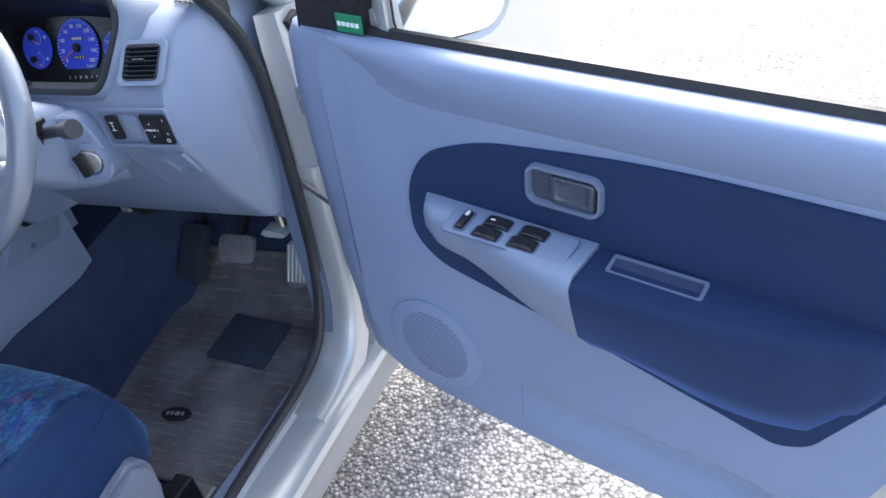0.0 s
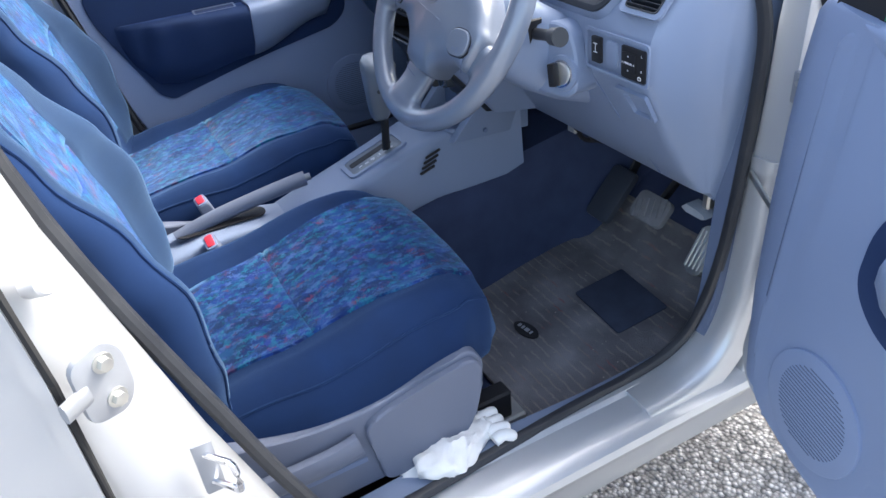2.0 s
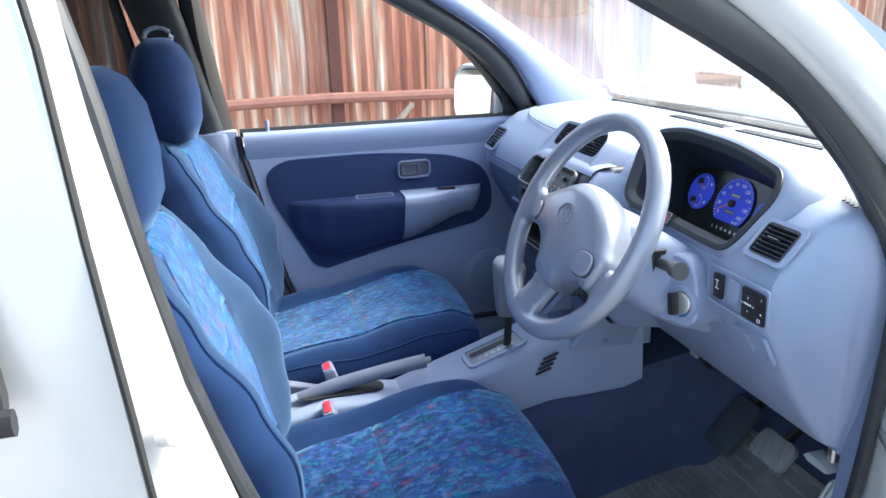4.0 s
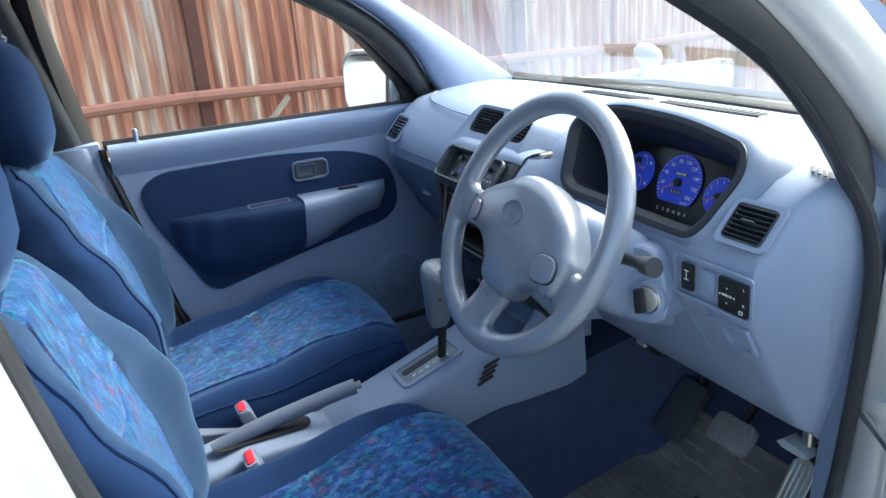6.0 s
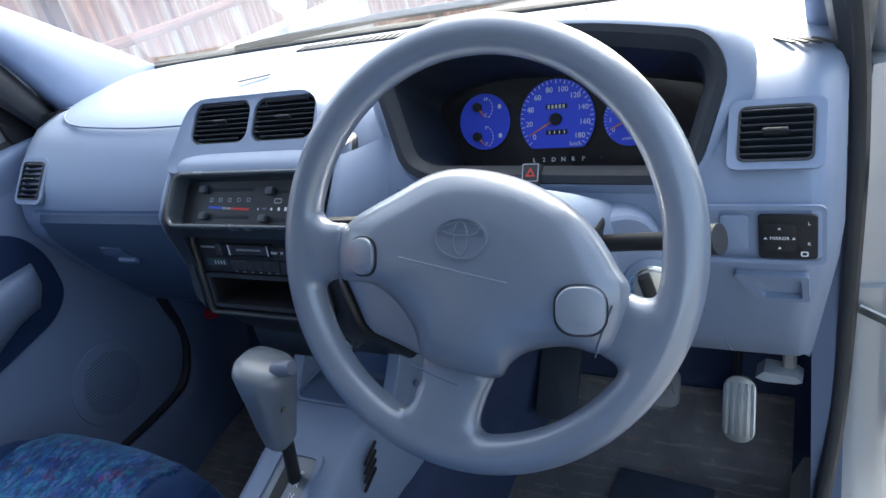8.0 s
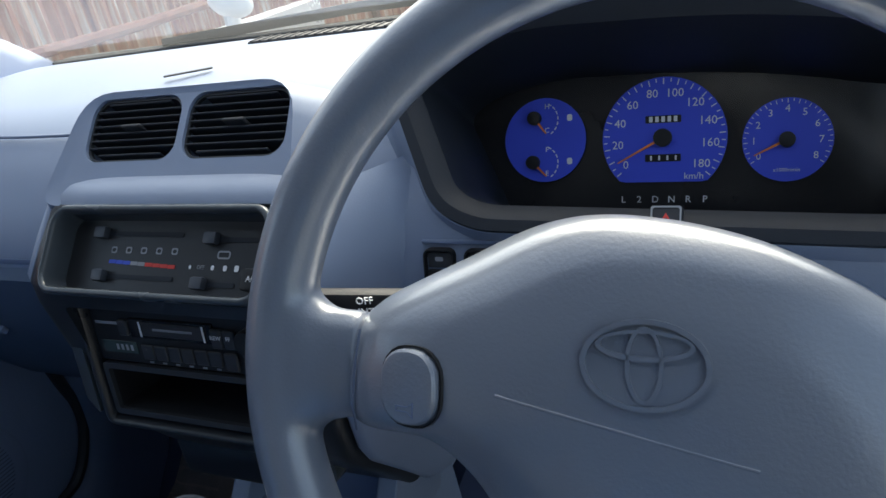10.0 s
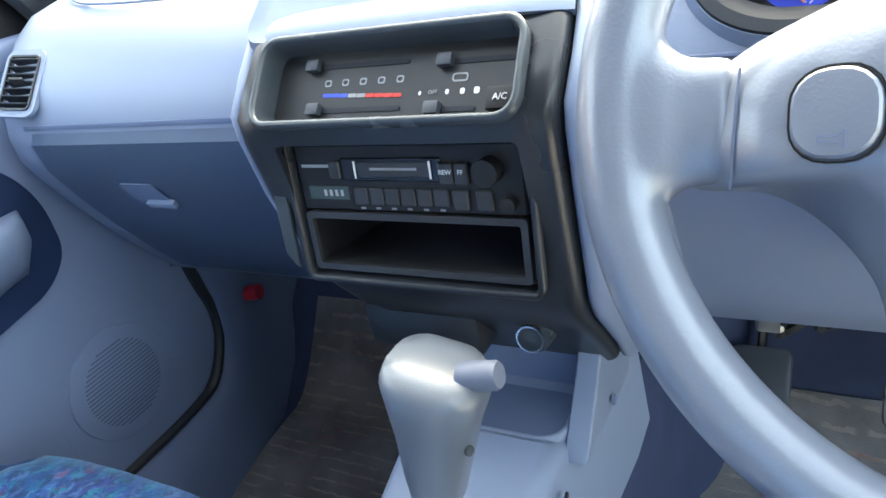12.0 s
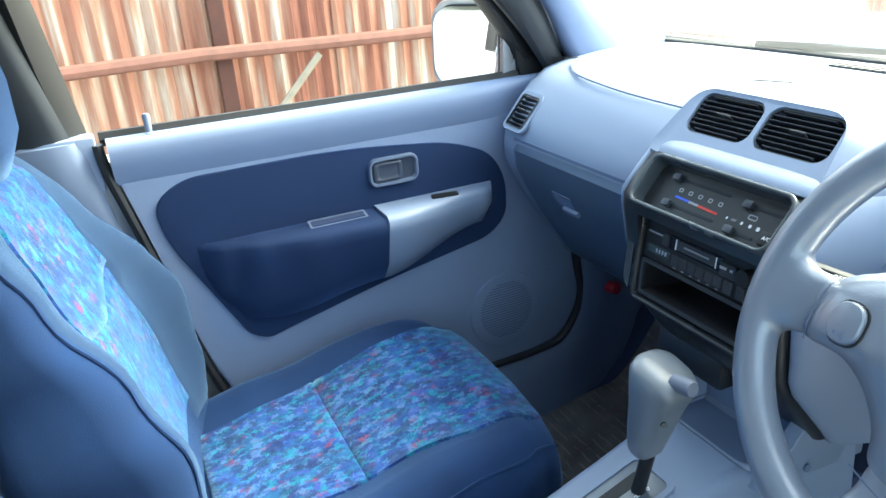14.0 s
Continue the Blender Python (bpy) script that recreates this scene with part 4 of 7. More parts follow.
    b = prism(round_rect(0.146, 0.144, 0.038, 5), 0.002, face_basis(mb @ Vector((0, 0, 0.012)), (-0.5, -0.86, 0.04)))
    add("mirror_pane", b, mirror_glass, mh, "mirror glass")
    add("mirror_arm", sweep([(0.64, 0.27, 1.13), (0.68, 0.265, 1.135), (0.72, 0.26, 1.15)], 0.026, 0.03, 10, power=3), paint)
    if not driver:
        path = [(0.618, a_ - 0.010, z_) for a_, z_ in ((-0.454, 1.122), (-0.449, 1.075), (-0.415, 0.93), (-0.385, 0.78), (-0.352, 0.66), (-0.325, 0.60))]
        add("edge_seal", sweep(smooth_path(path, 4), 0.008, 0.010, 8, up=(1, 0, 0)), seal_rubber, lab="black rubber seal along the rear edge")
    # lock pin
    add("lock_pin", sweep([(0.62, -0.39, 1.119), (0.62, -0.39, 1.128), (0.62, -0.39, 1.130), (0.62, -0.39, 1.153), (0.62, -0.39, 1.157)], 0.0055, 0.0055, 12, radii=[1.7, 1.5, 0.85, 1.1, 0.7]), armrest_grey)
    return d


front_door(1, door_open(), "open silver driver door with lavender-blue trim and navy cloth", True)
front_door(-1, None, "closed passenger door with lavender-blue trim and navy cloth", False)

# rear door outer skin
rd = thing("door_3", "closed silver rear door of the car", "car door", kind="structure")
def tumble(z):
    """Half width of the body side at height z."""
    return lerp_curve([(0.4, 0.745), (0.7, 0.757), (1.08, 0.752), (1.6, 0.60)], z)


def side_sheet(pts, inner, outer, n=1):
    return loft([[(tumble(z) + o, a_, z) for a_, z in pts] for o in (inner, outer)])


sk = [(-0.553, 0.5), (-0.555, 0.75), (-0.556, 1.0), (-0.562, 1.10), (-0.58, 1.24), (-0.602, 1.385), (-0.635, 1.57), (-0.9, 1.575), (-1.3, 1.57), (-1.3, 1.3), (-1.3, 1.08), (-1.3, 0.8), (-1.3, 0.5)]
part("door_skin", bevel(side_sheet(sk, -0.03, 0.0), 0.004, 2), paint, rd, "silver painted outer skin")
gap_ = [(tumble(z) - 0.003, a_ + 0.0035, z) for a_, z in sk[:7]]
part("door_gap", sweep(gap_, 0.0035, 0.0035, 6), rear_gap, rd)
wn_ = rounded_poly([(-0.642, 1.118), (-0.662, 1.25), (-0.698, 1.50), (-1.28, 1.51), (-1.28, 1.25), (-1.28, 1.118)], 0.02, 3)
part("window_rubber", side_sheet(wn_, -0.01, 0.004), rubber, rd)
wi_ = rounded_poly([(-0.655, 1.133), (-0.674, 1.25), (-0.707, 1.49), (-1.27, 1.50), (-1.27, 1.25), (-1.27, 1.133)], 0.015, 3)
part("window_pane", side_sheet(wi_, 0.0, 0.0055), black_gloss, rd, "dark window glass")
part("belt_moulding", sweep([(0.752, -0.64, 1.12), (0.752, -1.28, 1.12)], 0.008, 0.012, 8), black_plastic, rd)

# inner trim of the far centre pillar with its belt anchor
ct = thing("trim", "black centre pillar trim with seat belt", "trim", kind="structure")
part("pillar_foot", box(-0.655, -0.616, -0.57, -0.466, 1.05, 1.135, 0.006, 2), trim_blue, ct, "pale pillar trim below the belt line")
def far_pillar(levels):
    rings_ = []
    for z, yf, yr, xo in levels:
        rings_.append([(-xo, yf, z), (-xo + 0.012, yf - 0.02, z), (-xo + 0.014, yf - 0.05, z), (-xo + 0.012, yr + 0.03, z), (-xo, yr, z), (-xo - 0.03, yr, z), (-xo - 0.03, yf, z)])
    return loft(rings_)


# Lower cover in deeper trim: shade from the seat is put into its colour.
part("trim_panel", far_pillar([(0.45, -0.36, -0.62, 0.63), (0.6, -0.385, -0.62, 0.628), (0.8, -0.425, -0.62, 0.624), (1.0, -0.462, -0.62, 0.618), (1.10, -0.48, -0.62, 0.616), (1.13, -0.486, -0.62, 0.62)]), trim_deep, ct, "blue-grey lower pillar cover, toned dark for shade from the seat", angle=60)
part("trim_panel", far_pillar([(1.12, -0.495, -0.62, 0.632), (1.35, -0.545, -0.66, 0.60), (1.57, -0.60, -0.72, 0.54)]), pillar_black, ct, "black upper pillar cover", angle=60)
part("belt_webbing", sweep([(-0.575, -0.62, 1.36), (-0.60, -0.63, 1.05), (-0.61, -0.63, 0.7)], 0.003, 0.024, 6), black_plastic, ct, "grey seat belt webbing")
part("belt_ring", sweep([(-0.578, -0.62 + 0.03 * math.cos(a * 0.5236), 1.37 + 0.022 * math.sin(a * 0.5236)) for a in range(12)], 0.006, 0.006, 8, True), trim_pale, ct)

# parking mirror on the near-side wing
pk = thing("wing_parking_mirror", "small white parking mirror on the front wing", "mirror")
b = bmesh.new()
bmesh.ops.create_uvsphere(b, u_segments=20, v_segments=12, radius=1.0, matrix=Matrix.LocRotScale((-0.665, 1.10, 1.165), Euler((0, 0.35, 0.3)), (0.05, 0.03, 0.032)))
part("mirror_shell", b, van_white, pk)
part("mirror_foot", sweep([(-0.68, 1.10, 1.03), (-0.67, 1.10, 1.14)], 0.02, 0.016, 10), van_white, pk)


# far rear door with its tinted window
fd = thing("door_4", "closed far rear door with tinted window", "car door", kind="structure")
b = loft([[(-x, a_, z) for a_, z in ((-0.62, 0.42), (-1.24, 0.42), (-1.24, 1.13), (-0.62, 1.13))] for x in (0.66, 0.72)])
part("trim_panel", b, trim_deep, fd)
b = loft([[(-x, a_, z) for a_, z in ((-0.66, 1.13), (-1.22, 1.13), (-1.22, 1.50), (-0.72, 1.50))] for x in (0.655, 0.659)])
pane_ = part("window_pane", b, tinted_glass, fd, "dark tinted window glass")
pane_.visible_shadow = False
part("window_frame", sweep([(-0.655, -0.655, 1.12), (-0.60, -0.715, 1.50), (-0.60, -1.22, 1.51)], 0.014, 0.018, 8, power=3), pillar_black, fd)
# ================= dashboard =================
dash = thing("dashboard", "pale blue-grey moulded plastic dashboard under the windscreen", "dashboard")
PROFILE = [(0.585, 1.160), (0.52, 1.168), (0.45, 1.168), (0.38, 1.165), (0.31, 1.158), (0.265, 1.148), (0.235, 1.13), (0.212, 1.108), (0.192, 1.085), (0.180, 1.06), (0.174, 1.035), (0.175, 1.01), (0.185, 0.985), (0.21, 0.94), (0.24, 0.89), (0.275, 0.84), (0.31, 0.795), (0.345, 0.775), (0.40, 0.78), (0.55, 0.85), (0.58, 1.0)]


def dash_at(x, z, proud=0.0):
    """A place on the dashboard's face at x and height z, with the outward direction."""
    for (ya, za), (yb, zb) in zip(PROFILE[3:17], PROFILE[4:18]):
        if zb <= z <= za:
            k = (za - z) / (za - zb)
            n = Vector((0, -(za - zb), (ya - yb))).normalized()
            return Vector((x, ya + (yb - ya) * k, z)) + n * proud, n
    raise ValueError(z)


def on_dash(x, z, proud=0.0):
    p, n = dash_at(x, z, proud)
    return face_basis(p, n)


XS = [-0.61, -0.602, -0.59, -0.57, -0.545, -0.51, -0.46, -0.40, -0.3, -0.2, -0.1, 0.0, 0.1, 0.2, 0.3, 0.4, 0.48, 0.53, 0.56, 0.575, 0.583, 0.588, 0.592, 0.595, 0.597, 0.5985]
rings = []
for x in XS:
    e_l = max(0.0, (-0.535 - x) / 0.075)
    e_r = max(0.0, (x - 0.572) / 0.0265)
    ring = []
    for k, (py, pz) in enumerate(PROFILE):
        yy, zz = py, pz
        if k < 17 and py < 0.36:
            yy += 0.085 * e_l ** 2.2 * (1 - (py - 0.17) / 0.4)
            ahead = lerp_curve([(0, 0), (0.35, 0.012), (0.7, 0.05), (1, 0.12)], min(1, e_r))
            yy += ahead * max(0.0, 1 - (py - 0.17) / 0.17)
        if 0.44 < py < 0.6 and k < 4:
            yy -= 0.03 * (x / 0.6) ** 2 * (py - 0.38) / 0.2
        zz -= 0.006 * (e_l + e_r ** 2)
        ring.append((x - 0.034 * max(0.0, min(1.0, (0.965 - pz) / 0.19)) * max(0.0, x - 0.46) / 0.14 if k < 19 else x, yy, zz))
    rings.append(ring)
dash_body = part("dash_body", loft(rings), trim_pale, dash, angle=50)

# instrument recess
BZ = face_basis((0.33, 0.19, 1.075), (0, -0.82, 0.57))
OPEN = rounded_poly([(-0.185, 0.112), (-0.143, 0.022), (-0.118, 0.010), (0.105, 0.004), (0.140, 0.004), (0.150, 0.02), (0.168, 0.09), (0.155, 0.12), (0.04, 0.142), (-0.10, 0.146), (-0.16, 0.132)], [0.02, 0.03, 0.03, 0.05, 0.015, 0.02, 0.03, 0.05, 0.1, 0.1, 0.03], 5)


def grow(outline, d):
    """Push an outline outwards by d, about its own edges."""
    out, n = [], len(outline)
    area = sum(outline[i][0] * outline[(i + 1) % n][1] - outline[(i + 1) % n][0] * outline[i][1] for i in range(n))
    sgn = 1 if area > 0 else -1
    for i in range(n):
        a, b_ = Vector(outline[i - 1]), Vector(outline[(i + 1) % n])
        t = (b_ - a).normalized()
        out.append((outline[i][0] + sgn * t.y * d, outline[i][1] - sgn * t.x * d))
    return out


cut(dash_body, prism(grow(OPEN, 0.004), 0.30, BZ @ pose(0, 0, -0.15)))
# hood round the recess, running ahead into the dash top
rings = [[BZ @ Vector((x, y_, 0.0)) for x, y_ in OPEN], [BZ @ Vector((x, y_, 0.012)) for x, y_ in grow(OPEN, 0.004)], [BZ @ Vector((x, y_, 0.013)) for x, y_ in grow(OPEN, 0.012)]]
for d, zz in ((0.02, 0.008), (0.03, -0.004)):
    ring = []
    for x, y_ in grow(OPEN, d):
        up_ = max(0.0, min(1.0, (y_ - 0.03) / 0.09))
        ring.append(BZ @ Vector((x, y_, zz if y_ > 0.03 else -0.006)))
    rings.append(ring)
ring = []
for x, y_ in grow(OPEN, 0.045):
    p = BZ @ Vector((x, y_, -0.03))
    if y_ > 0.05:
        k = min(1, (y_ - 0.05) / 0.08)
        p += Vector((0, 0.10 * k, -0.005 - 0.035 * k))
    ring.append(p)
rings.append(ring)
ring = []
for x, y_ in grow(OPEN, 0.05):
    p = BZ @ Vector((x, y_, -0.06))
    if y_ > 0.05:
        k = min(1, (y_ - 0.05) / 0.08)
        p += Vector((0, 0.2 * k, -0.10 * k))
    ring.append(p)
rings.append(ring)
part("instrument_hood", loft(rings, True, False), trim_pale, dash, angle=60)
rim_in = [[BZ @ Vector((x, y_, 0.010)) for x, y_ in grow(OPEN, 0.0125)], [BZ @ Vector((x, y_, 0.0155)) for x, y_ in grow(OPEN, 0.0105)], [BZ @ Vector((x, y_, 0.0155)) for x, y_ in grow(OPEN, 0.003)], [BZ @ Vector((x, y_, 0.0125)) for x, y_ in grow(OPEN, -0.002)], [BZ @ Vector((x, y_, 0.006)) for x, y_ in grow(OPEN, -0.008)], [BZ @ Vector((x * 0.97, y_ * 0.96 + 0.003, -0.03)) for x, y_ in grow(OPEN, -0.010)], [BZ @ Vector((x * 0.93, y_ * 0.85 + 0.012, -0.155)) for x, y_ in OPEN]]
cl = part("instrument_binnacle", loft(rim_in, True, False), pillar_black, dash, "black instrument binnacle with blue dials", angle=30)
CB = face_basis((0.308, 0.312, 1.092), (0, -0.92, 0.38)) @ Matrix.Diagonal((0.97, 0.97, 1, 1))
part("dial_plate", prism(round_rect(0.40, 0.15, 0.02), 0.004, CB @ pose(0.0, 0.0, -0.006)), black_gloss, cl, "black plate behind the dials")


def gauge(cx, cy, r, flat=None):
    n = 48
    pts = [(cx + r * math.cos(2 * math.pi * i / n), max(cy + r * math.sin(2 * math.pi * i / n), flat if flat is not None else -9)) for i in range(n)]
    clean = [pts[0]]
    for p in pts[1:]:
        if (Vector(p) - Vector(clean[-1])).length > 1e-5:
            clean.append(p)
    part("dial_face", prism(clean, 0.0015, CB), gauge_blue, cl, "bright blue dial face")


def tick_ring(cx, cy, r, a0, a1, n, length, w=0.0008):
    for i in range(n):
        a = radians(a0 + (a1 - a0) * i / (n - 1))
        ll = length * (1.0 if i % 2 == 0 else 0.6)
        m_ = CB @ pose(cx + (r - ll / 2) * math.cos(a), cy + (r - ll / 2) * math.sin(a), 0.0017, 0, 0, math.degrees(a))
        part("tick", prism(round_rect(ll, w, 0.0002, 1), 0.0003, m_), print_white, cl)


def needle(cx, cy, length, ang, hub):
    a = radians(ang)
    tip = (cx + length * math.cos(a), cy + length * math.sin(a))
    q = (-math.sin(a) * 0.0011, math.cos(a) * 0.0011)
    part("needle", prism([(cx + q[0], cy + q[1]), (cx - q[0], cy - q[1]), (tip[0] - q[0] * 0.4, tip[1] - q[1] * 0.4), (tip[0] + q[0] * 0.4, tip[1] + q[1] * 0.4)], 0.0008, CB @ pose(0, 0, 0.004)), needle_orange, cl, "orange needle")
    part("needle_hub", disc(hub, 0.005, CB @ pose(cx, cy, 0.002), 20, 0.001), black_plastic, cl)


gauge(-0.0866, 0.0044, 0.0335)
gauge(0.0056, 0.0025, 0.0455, -0.0306)
gauge(0.0905, -0.0021, 0.0295)
tick_ring(0.0056, 0.0025, 0.0445, 220, -40, 37, 0.0045)
for i, t_ in enumerate(("0", "20", "40", "60", "80", "100", "120", "140", "160", "180")):
    a = radians(216 - 252 * i / 9)
    lettering(t_, 0.0088, CB @ pose(0.0056 + 0.034 * math.cos(a), 0.0025 + 0.034 * math.sin(a), 0.0016), print_white, cl, "numeral")
lettering("km/h", 0.007, CB @ pose(0.028, -0.0265, 0.0016), print_white, cl, "lettering")
part("odometer_window", prism(round_rect(0.026, 0.0055, 0.0008), 0.0004, CB @ pose(0.0056, 0.0165, 0.0016)), black_gloss, cl)
part("trip_window", prism(round_rect(0.026, 0.0055, 0.0008), 0.0004, CB @ pose(0.0056, -0.0125, 0.0016)), black_gloss, cl)
for k in range(5):
    part("counter_bar", prism(round_rect(0.0026, 0.0042, 0.0003, 1), 0.0002, CB @ pose(-0.0034 + 0.0045 * k, 0.0165, 0.0021)), print_white, cl)
for k in range(4):
    part("counter_bar", prism(round_rect(0.0014, 0.0036, 0.0003, 1), 0.0002, CB @ pose(-0.003 + 0.006 * k, -0.0125, 0.0021)), print_white, cl)
needle(0.0056, 0.0025, 0.038, 209, 0.0068)
tick_ring(0.0905, -0.0021, 0.0288, 215, -35, 33, 0.003, 0.0006)
for i in range(9):
    a = radians(212 - 244 * i / 8)
    lettering(str(i), 0.0072, CB @ pose(0.0905 + 0.0218 * math.cos(a), -0.0021 + 0.0218 * math.sin(a), 0.0016), print_white, cl, "numeral")
lettering("x1000r/min", 0.0038, CB @ pose(0.0905, -0.0235, 0.0016), print_white, cl, "lettering")
needle(0.0905, -0.0021, 0.024, 207, 0.0055)
needle(-0.0944, 0.0219, 0.016, -52, 0.0055)
needle(-0.0956, -0.0134, 0.016, -45, 0.0055)
for yy_, a_, b_ in ((0.0205, "H", "C"), (-0.0138, "F", "E")):
    lettering(a_, 0.0058, CB @ pose(-0.0845, yy_ + 0.0105, 0.0016), print_white, cl, "lettering")
    lettering(b_, 0.0058, CB @ pose(-0.0845, yy_ - 0.0085, 0.0016), print_white, cl, "lettering")
    for k in range(7):
        a = radians(60 - 110 * k / 6)
        part("tick", prism(round_rect(0.003, 0.0009, 0.0003, 1), 0.0003, CB @ pose(-0.089 + 0.0135 * math.cos(a), yy_ + 0.0135 * math.sin(a), 0.0017, 0, 0, math.degrees(a) + 90)), print_white, cl)
    part("pictogram", prism(round_rect(0.0042, 0.0052, 0.001, 1), 0.0003, CB @ pose(-0.066, yy_ + 0.001, 0.0017)), print_white, cl)
for k, t_ in enumerate(("L", "2", "D", "N", "R", "P")):
    lettering(t_, 0.0072, CB @ pose(-0.0241 + 0.012 * k, -0.044, -0.0014), print_white, cl, "lettering")
# hazard button on a peg in front of the cluster
hz = part("hazard_button", box(-0.009, 0.009, -0.006, 0.016, -0.012, 0.006, 0.002, 2, None, BZ @ pose(0.001, -0.001, 0.012)), dark_grey, dash, "small square hazard light button")
part("hazard_frame", frame_prism(round_rect(0.0172, 0.0178, 0.001, 1), round_rect(0.0152, 0.0158, 0.001, 1), 0.0006, BZ @ pose(0.001, 0.0056, 0.0182)), print_grey, hz)
part("hazard_triangle", frame_prism([(-0.005, -0.0035), (0.005, -0.0035), (0.0, 0.005)], [(-0.0028, -0.0022), (0.0028, -0.0022), (0.0, 0.0025)], 0.0005, BZ @ pose(0.001, 0.0054, 0.0182)), print_red, hz, "red warning triangle")


# air vents
def vent(m_, w, h, r, n, parent, label, tilt=-12):
    v = part("air_vent", frame_prism(round_rect(w + 0.004, h + 0.004, r + 0.002), round_rect(w, h, r), 0.003, m_), dark_grey, parent, label)
    part("vent_well", prism(round_rect(w + 0.002, h + 0.002, r), 0.002, m_ @ pose(0, 0, -0.014)), black_gloss, v)
    for k in range(n):
        yy_ = -h / 2 + h * (k + 0.5) / n
        inset = 0.012 if (k in (0, n - 1) and r > 0.008) else 0.0
        part("slat", box(-w / 2 + inset, w / 2 - inset, -0.0009, 0.0009, -0.009, 0.0045, 0.0006, 1, None, m_ @ pose(0, yy_, 0, tilt)), pillar_black, v)
    part("slat_tab", box(-0.01, 0.01, -0.0014, 0.0014, -0.001, 0.009, 0.0008, 1, None, m_ @ pose(0, 0, 0, tilt)), dark_grey, v)
    for k in (-0.25, 0.25):
        part("vane", box(k * w - 0.0007, k * w + 0.0007, -h / 2, h / 2, -0.012, -0.008, 0, 1, None, m_), black_plastic, v)
    return v


rv = on_dash(0.547, 1.104, 0.006)
part("vent_surround", frame_prism(round_rect(0.076, 0.062, 0.008), round_rect(0.060, 0.048, 0.005), 0.0045, rv @ pose(0, 0, -0.001)), trim_pale, dash)
vent(rv @ pose(0, 0, 0.002), 0.056, 0.045, 0.005, 7, dash, "square black air vent with level slats")
lv = on_dash(-0.506, 1.088, 0.002)
lv = lv @ pose(0, 0, 0, 0, 8)
part("vent_surround", frame_prism(round_rect(0.056, 0.075, 0.012), round_rect(0.043, 0.060, 0.005), 0.005, lv @ pose(0, 0, -0.002)), trim_pale, dash)
vent(lv @ pose(0, 0, 0.002), 0.040, 0.057, 0.004, 7, dash, "narrow black air vent beside the door")

# pod with the two middle vents
VB = face_basis((-0.006, 0.197, 1.153), (0, -0.75, 0.66))
POD = rounded_poly([(-0.146, -0.062), (-0.122, 0.036), (0.086, 0.036), (0.100, -0.062)], [0.02, 0.03, 0.03, 0.02], 5)
rings = [[VB @ Vector((x * 0.90, y_ * 0.80 + 0.002, 0.006)) for x, y_ in POD], [VB @ Vector((x * 0.985, y_ * 0.97, 0.008)) for x, y_ in POD], [VB @ Vector((x * 1.02, y_ * 1.04, -0.001)) for x, y_ in POD]]
for d, dz in ((0.05, -0.02), (0.13, -0.075)):
    rings.append([(VB @ Vector((x * 1.03, y_ * 1.08, -0.004))) + Vector((0, d, dz * (1 if y_ > 0 else 0.3))) for x, y_ in POD])
pod = part("vent_pod", loft(rings), trim_pale, dash, "raised pod holding the middle vents", angle=60)
cut(pod, *[prism(round_rect(0.0935, 0.0535, 0.015, 5), 0.04, VB @ pose(x_, 0.003, -0.018)) for x_ in (-0.0625, 0.0375)])
vent(VB @ pose(-0.0625, 0.003, 0.0005), 0.089, 0.049, 0.013, 8, dash, "black middle air vent with thin slats")
vent(VB @ pose(0.0375, 0.003, 0.0005), 0.089, 0.049, 0.013, 8, dash, "black middle air vent with thin slats")

# centre stack
STK = [(1.124, -0.146, 0.086, 0.172), (1.120, -0.153, 0.093, 0.160), (1.110, -0.158, 0.097, 0.147), (1.09, -0.159, 0.098, 0.127), (1.068, -0.159, 0.097, 0.107), (1.05, -0.158, 0.096, 0.106), (1.0, -0.154, 0.094, 0.112), (0.95, -0.144, 0.092, 0.12), (0.92, -0.130, 0.091, 0.124), (0.90, -0.117, 0.090, 0.134), (0.87, -0.10, 0.088, 0.16), (0.835, -0.08, 0.086, 0.19), (0.80, -0.07, 0.08, 0.22)]
rings = []
for z, xl, xr, yf in STK:
    rings.append([(x, -y_, z) for x, y_ in rounded_poly([(xl + 0.019, -yf), (xr + 0.012, -yf), (xr + 0.012, -0.33), (xl + 0.019, -0.33)], [0.012, 0.012, 0.002, 0.002], 4)])
stk = part("radio_console", loft(rings), stack_grey, dash, "dark grey housing for heater controls and radio", angle=40)
def dash_y(z):
    for (ya, za), (yb, zb) in zip(PROFILE[3:17], PROFILE[4:18]):
        if zb <= z <= za:
            return ya + (yb - ya) * (za - z) / (za - zb)
    return PROFILE[17][0]


for sd in (-1, 1):
    rings = []
    for z, xl, xr, yf in STK[1:]:
        xe, yd = (xr + 0.0135 if sd > 0 else xl + 0.0175), dash_y(z) + 0.006
        y0_, reach = yf + 0.010, 0.048 if sd > 0 else 0.05
        row = [(xe, yf + 0.05, z), (xe, y0_ + 0.006, z), (xe + sd * 0.0015, y0_ + 0.002, z)]
        for k in range(0, 9):
            t = k / 8
            row.append((xe + sd * (0.005 + reach * t), y0_ + (max(yd, y0_ + 0.004) - y0_) * (t * t * (3 - 2 * t)), z))
        rings.append(row)
    part("stack_surround", loft(rings, False, False), trim_pale, dash, angle=60)
AC = face_basis((-0.004, 0.1230, 1.094), (0, -0.755, 0.655)) @ Matrix.Diagonal((0.965, 1, 1, 1))
SB = face_basis((-0.014, 0.1130, 1.0035), (0, -1, 0.12))
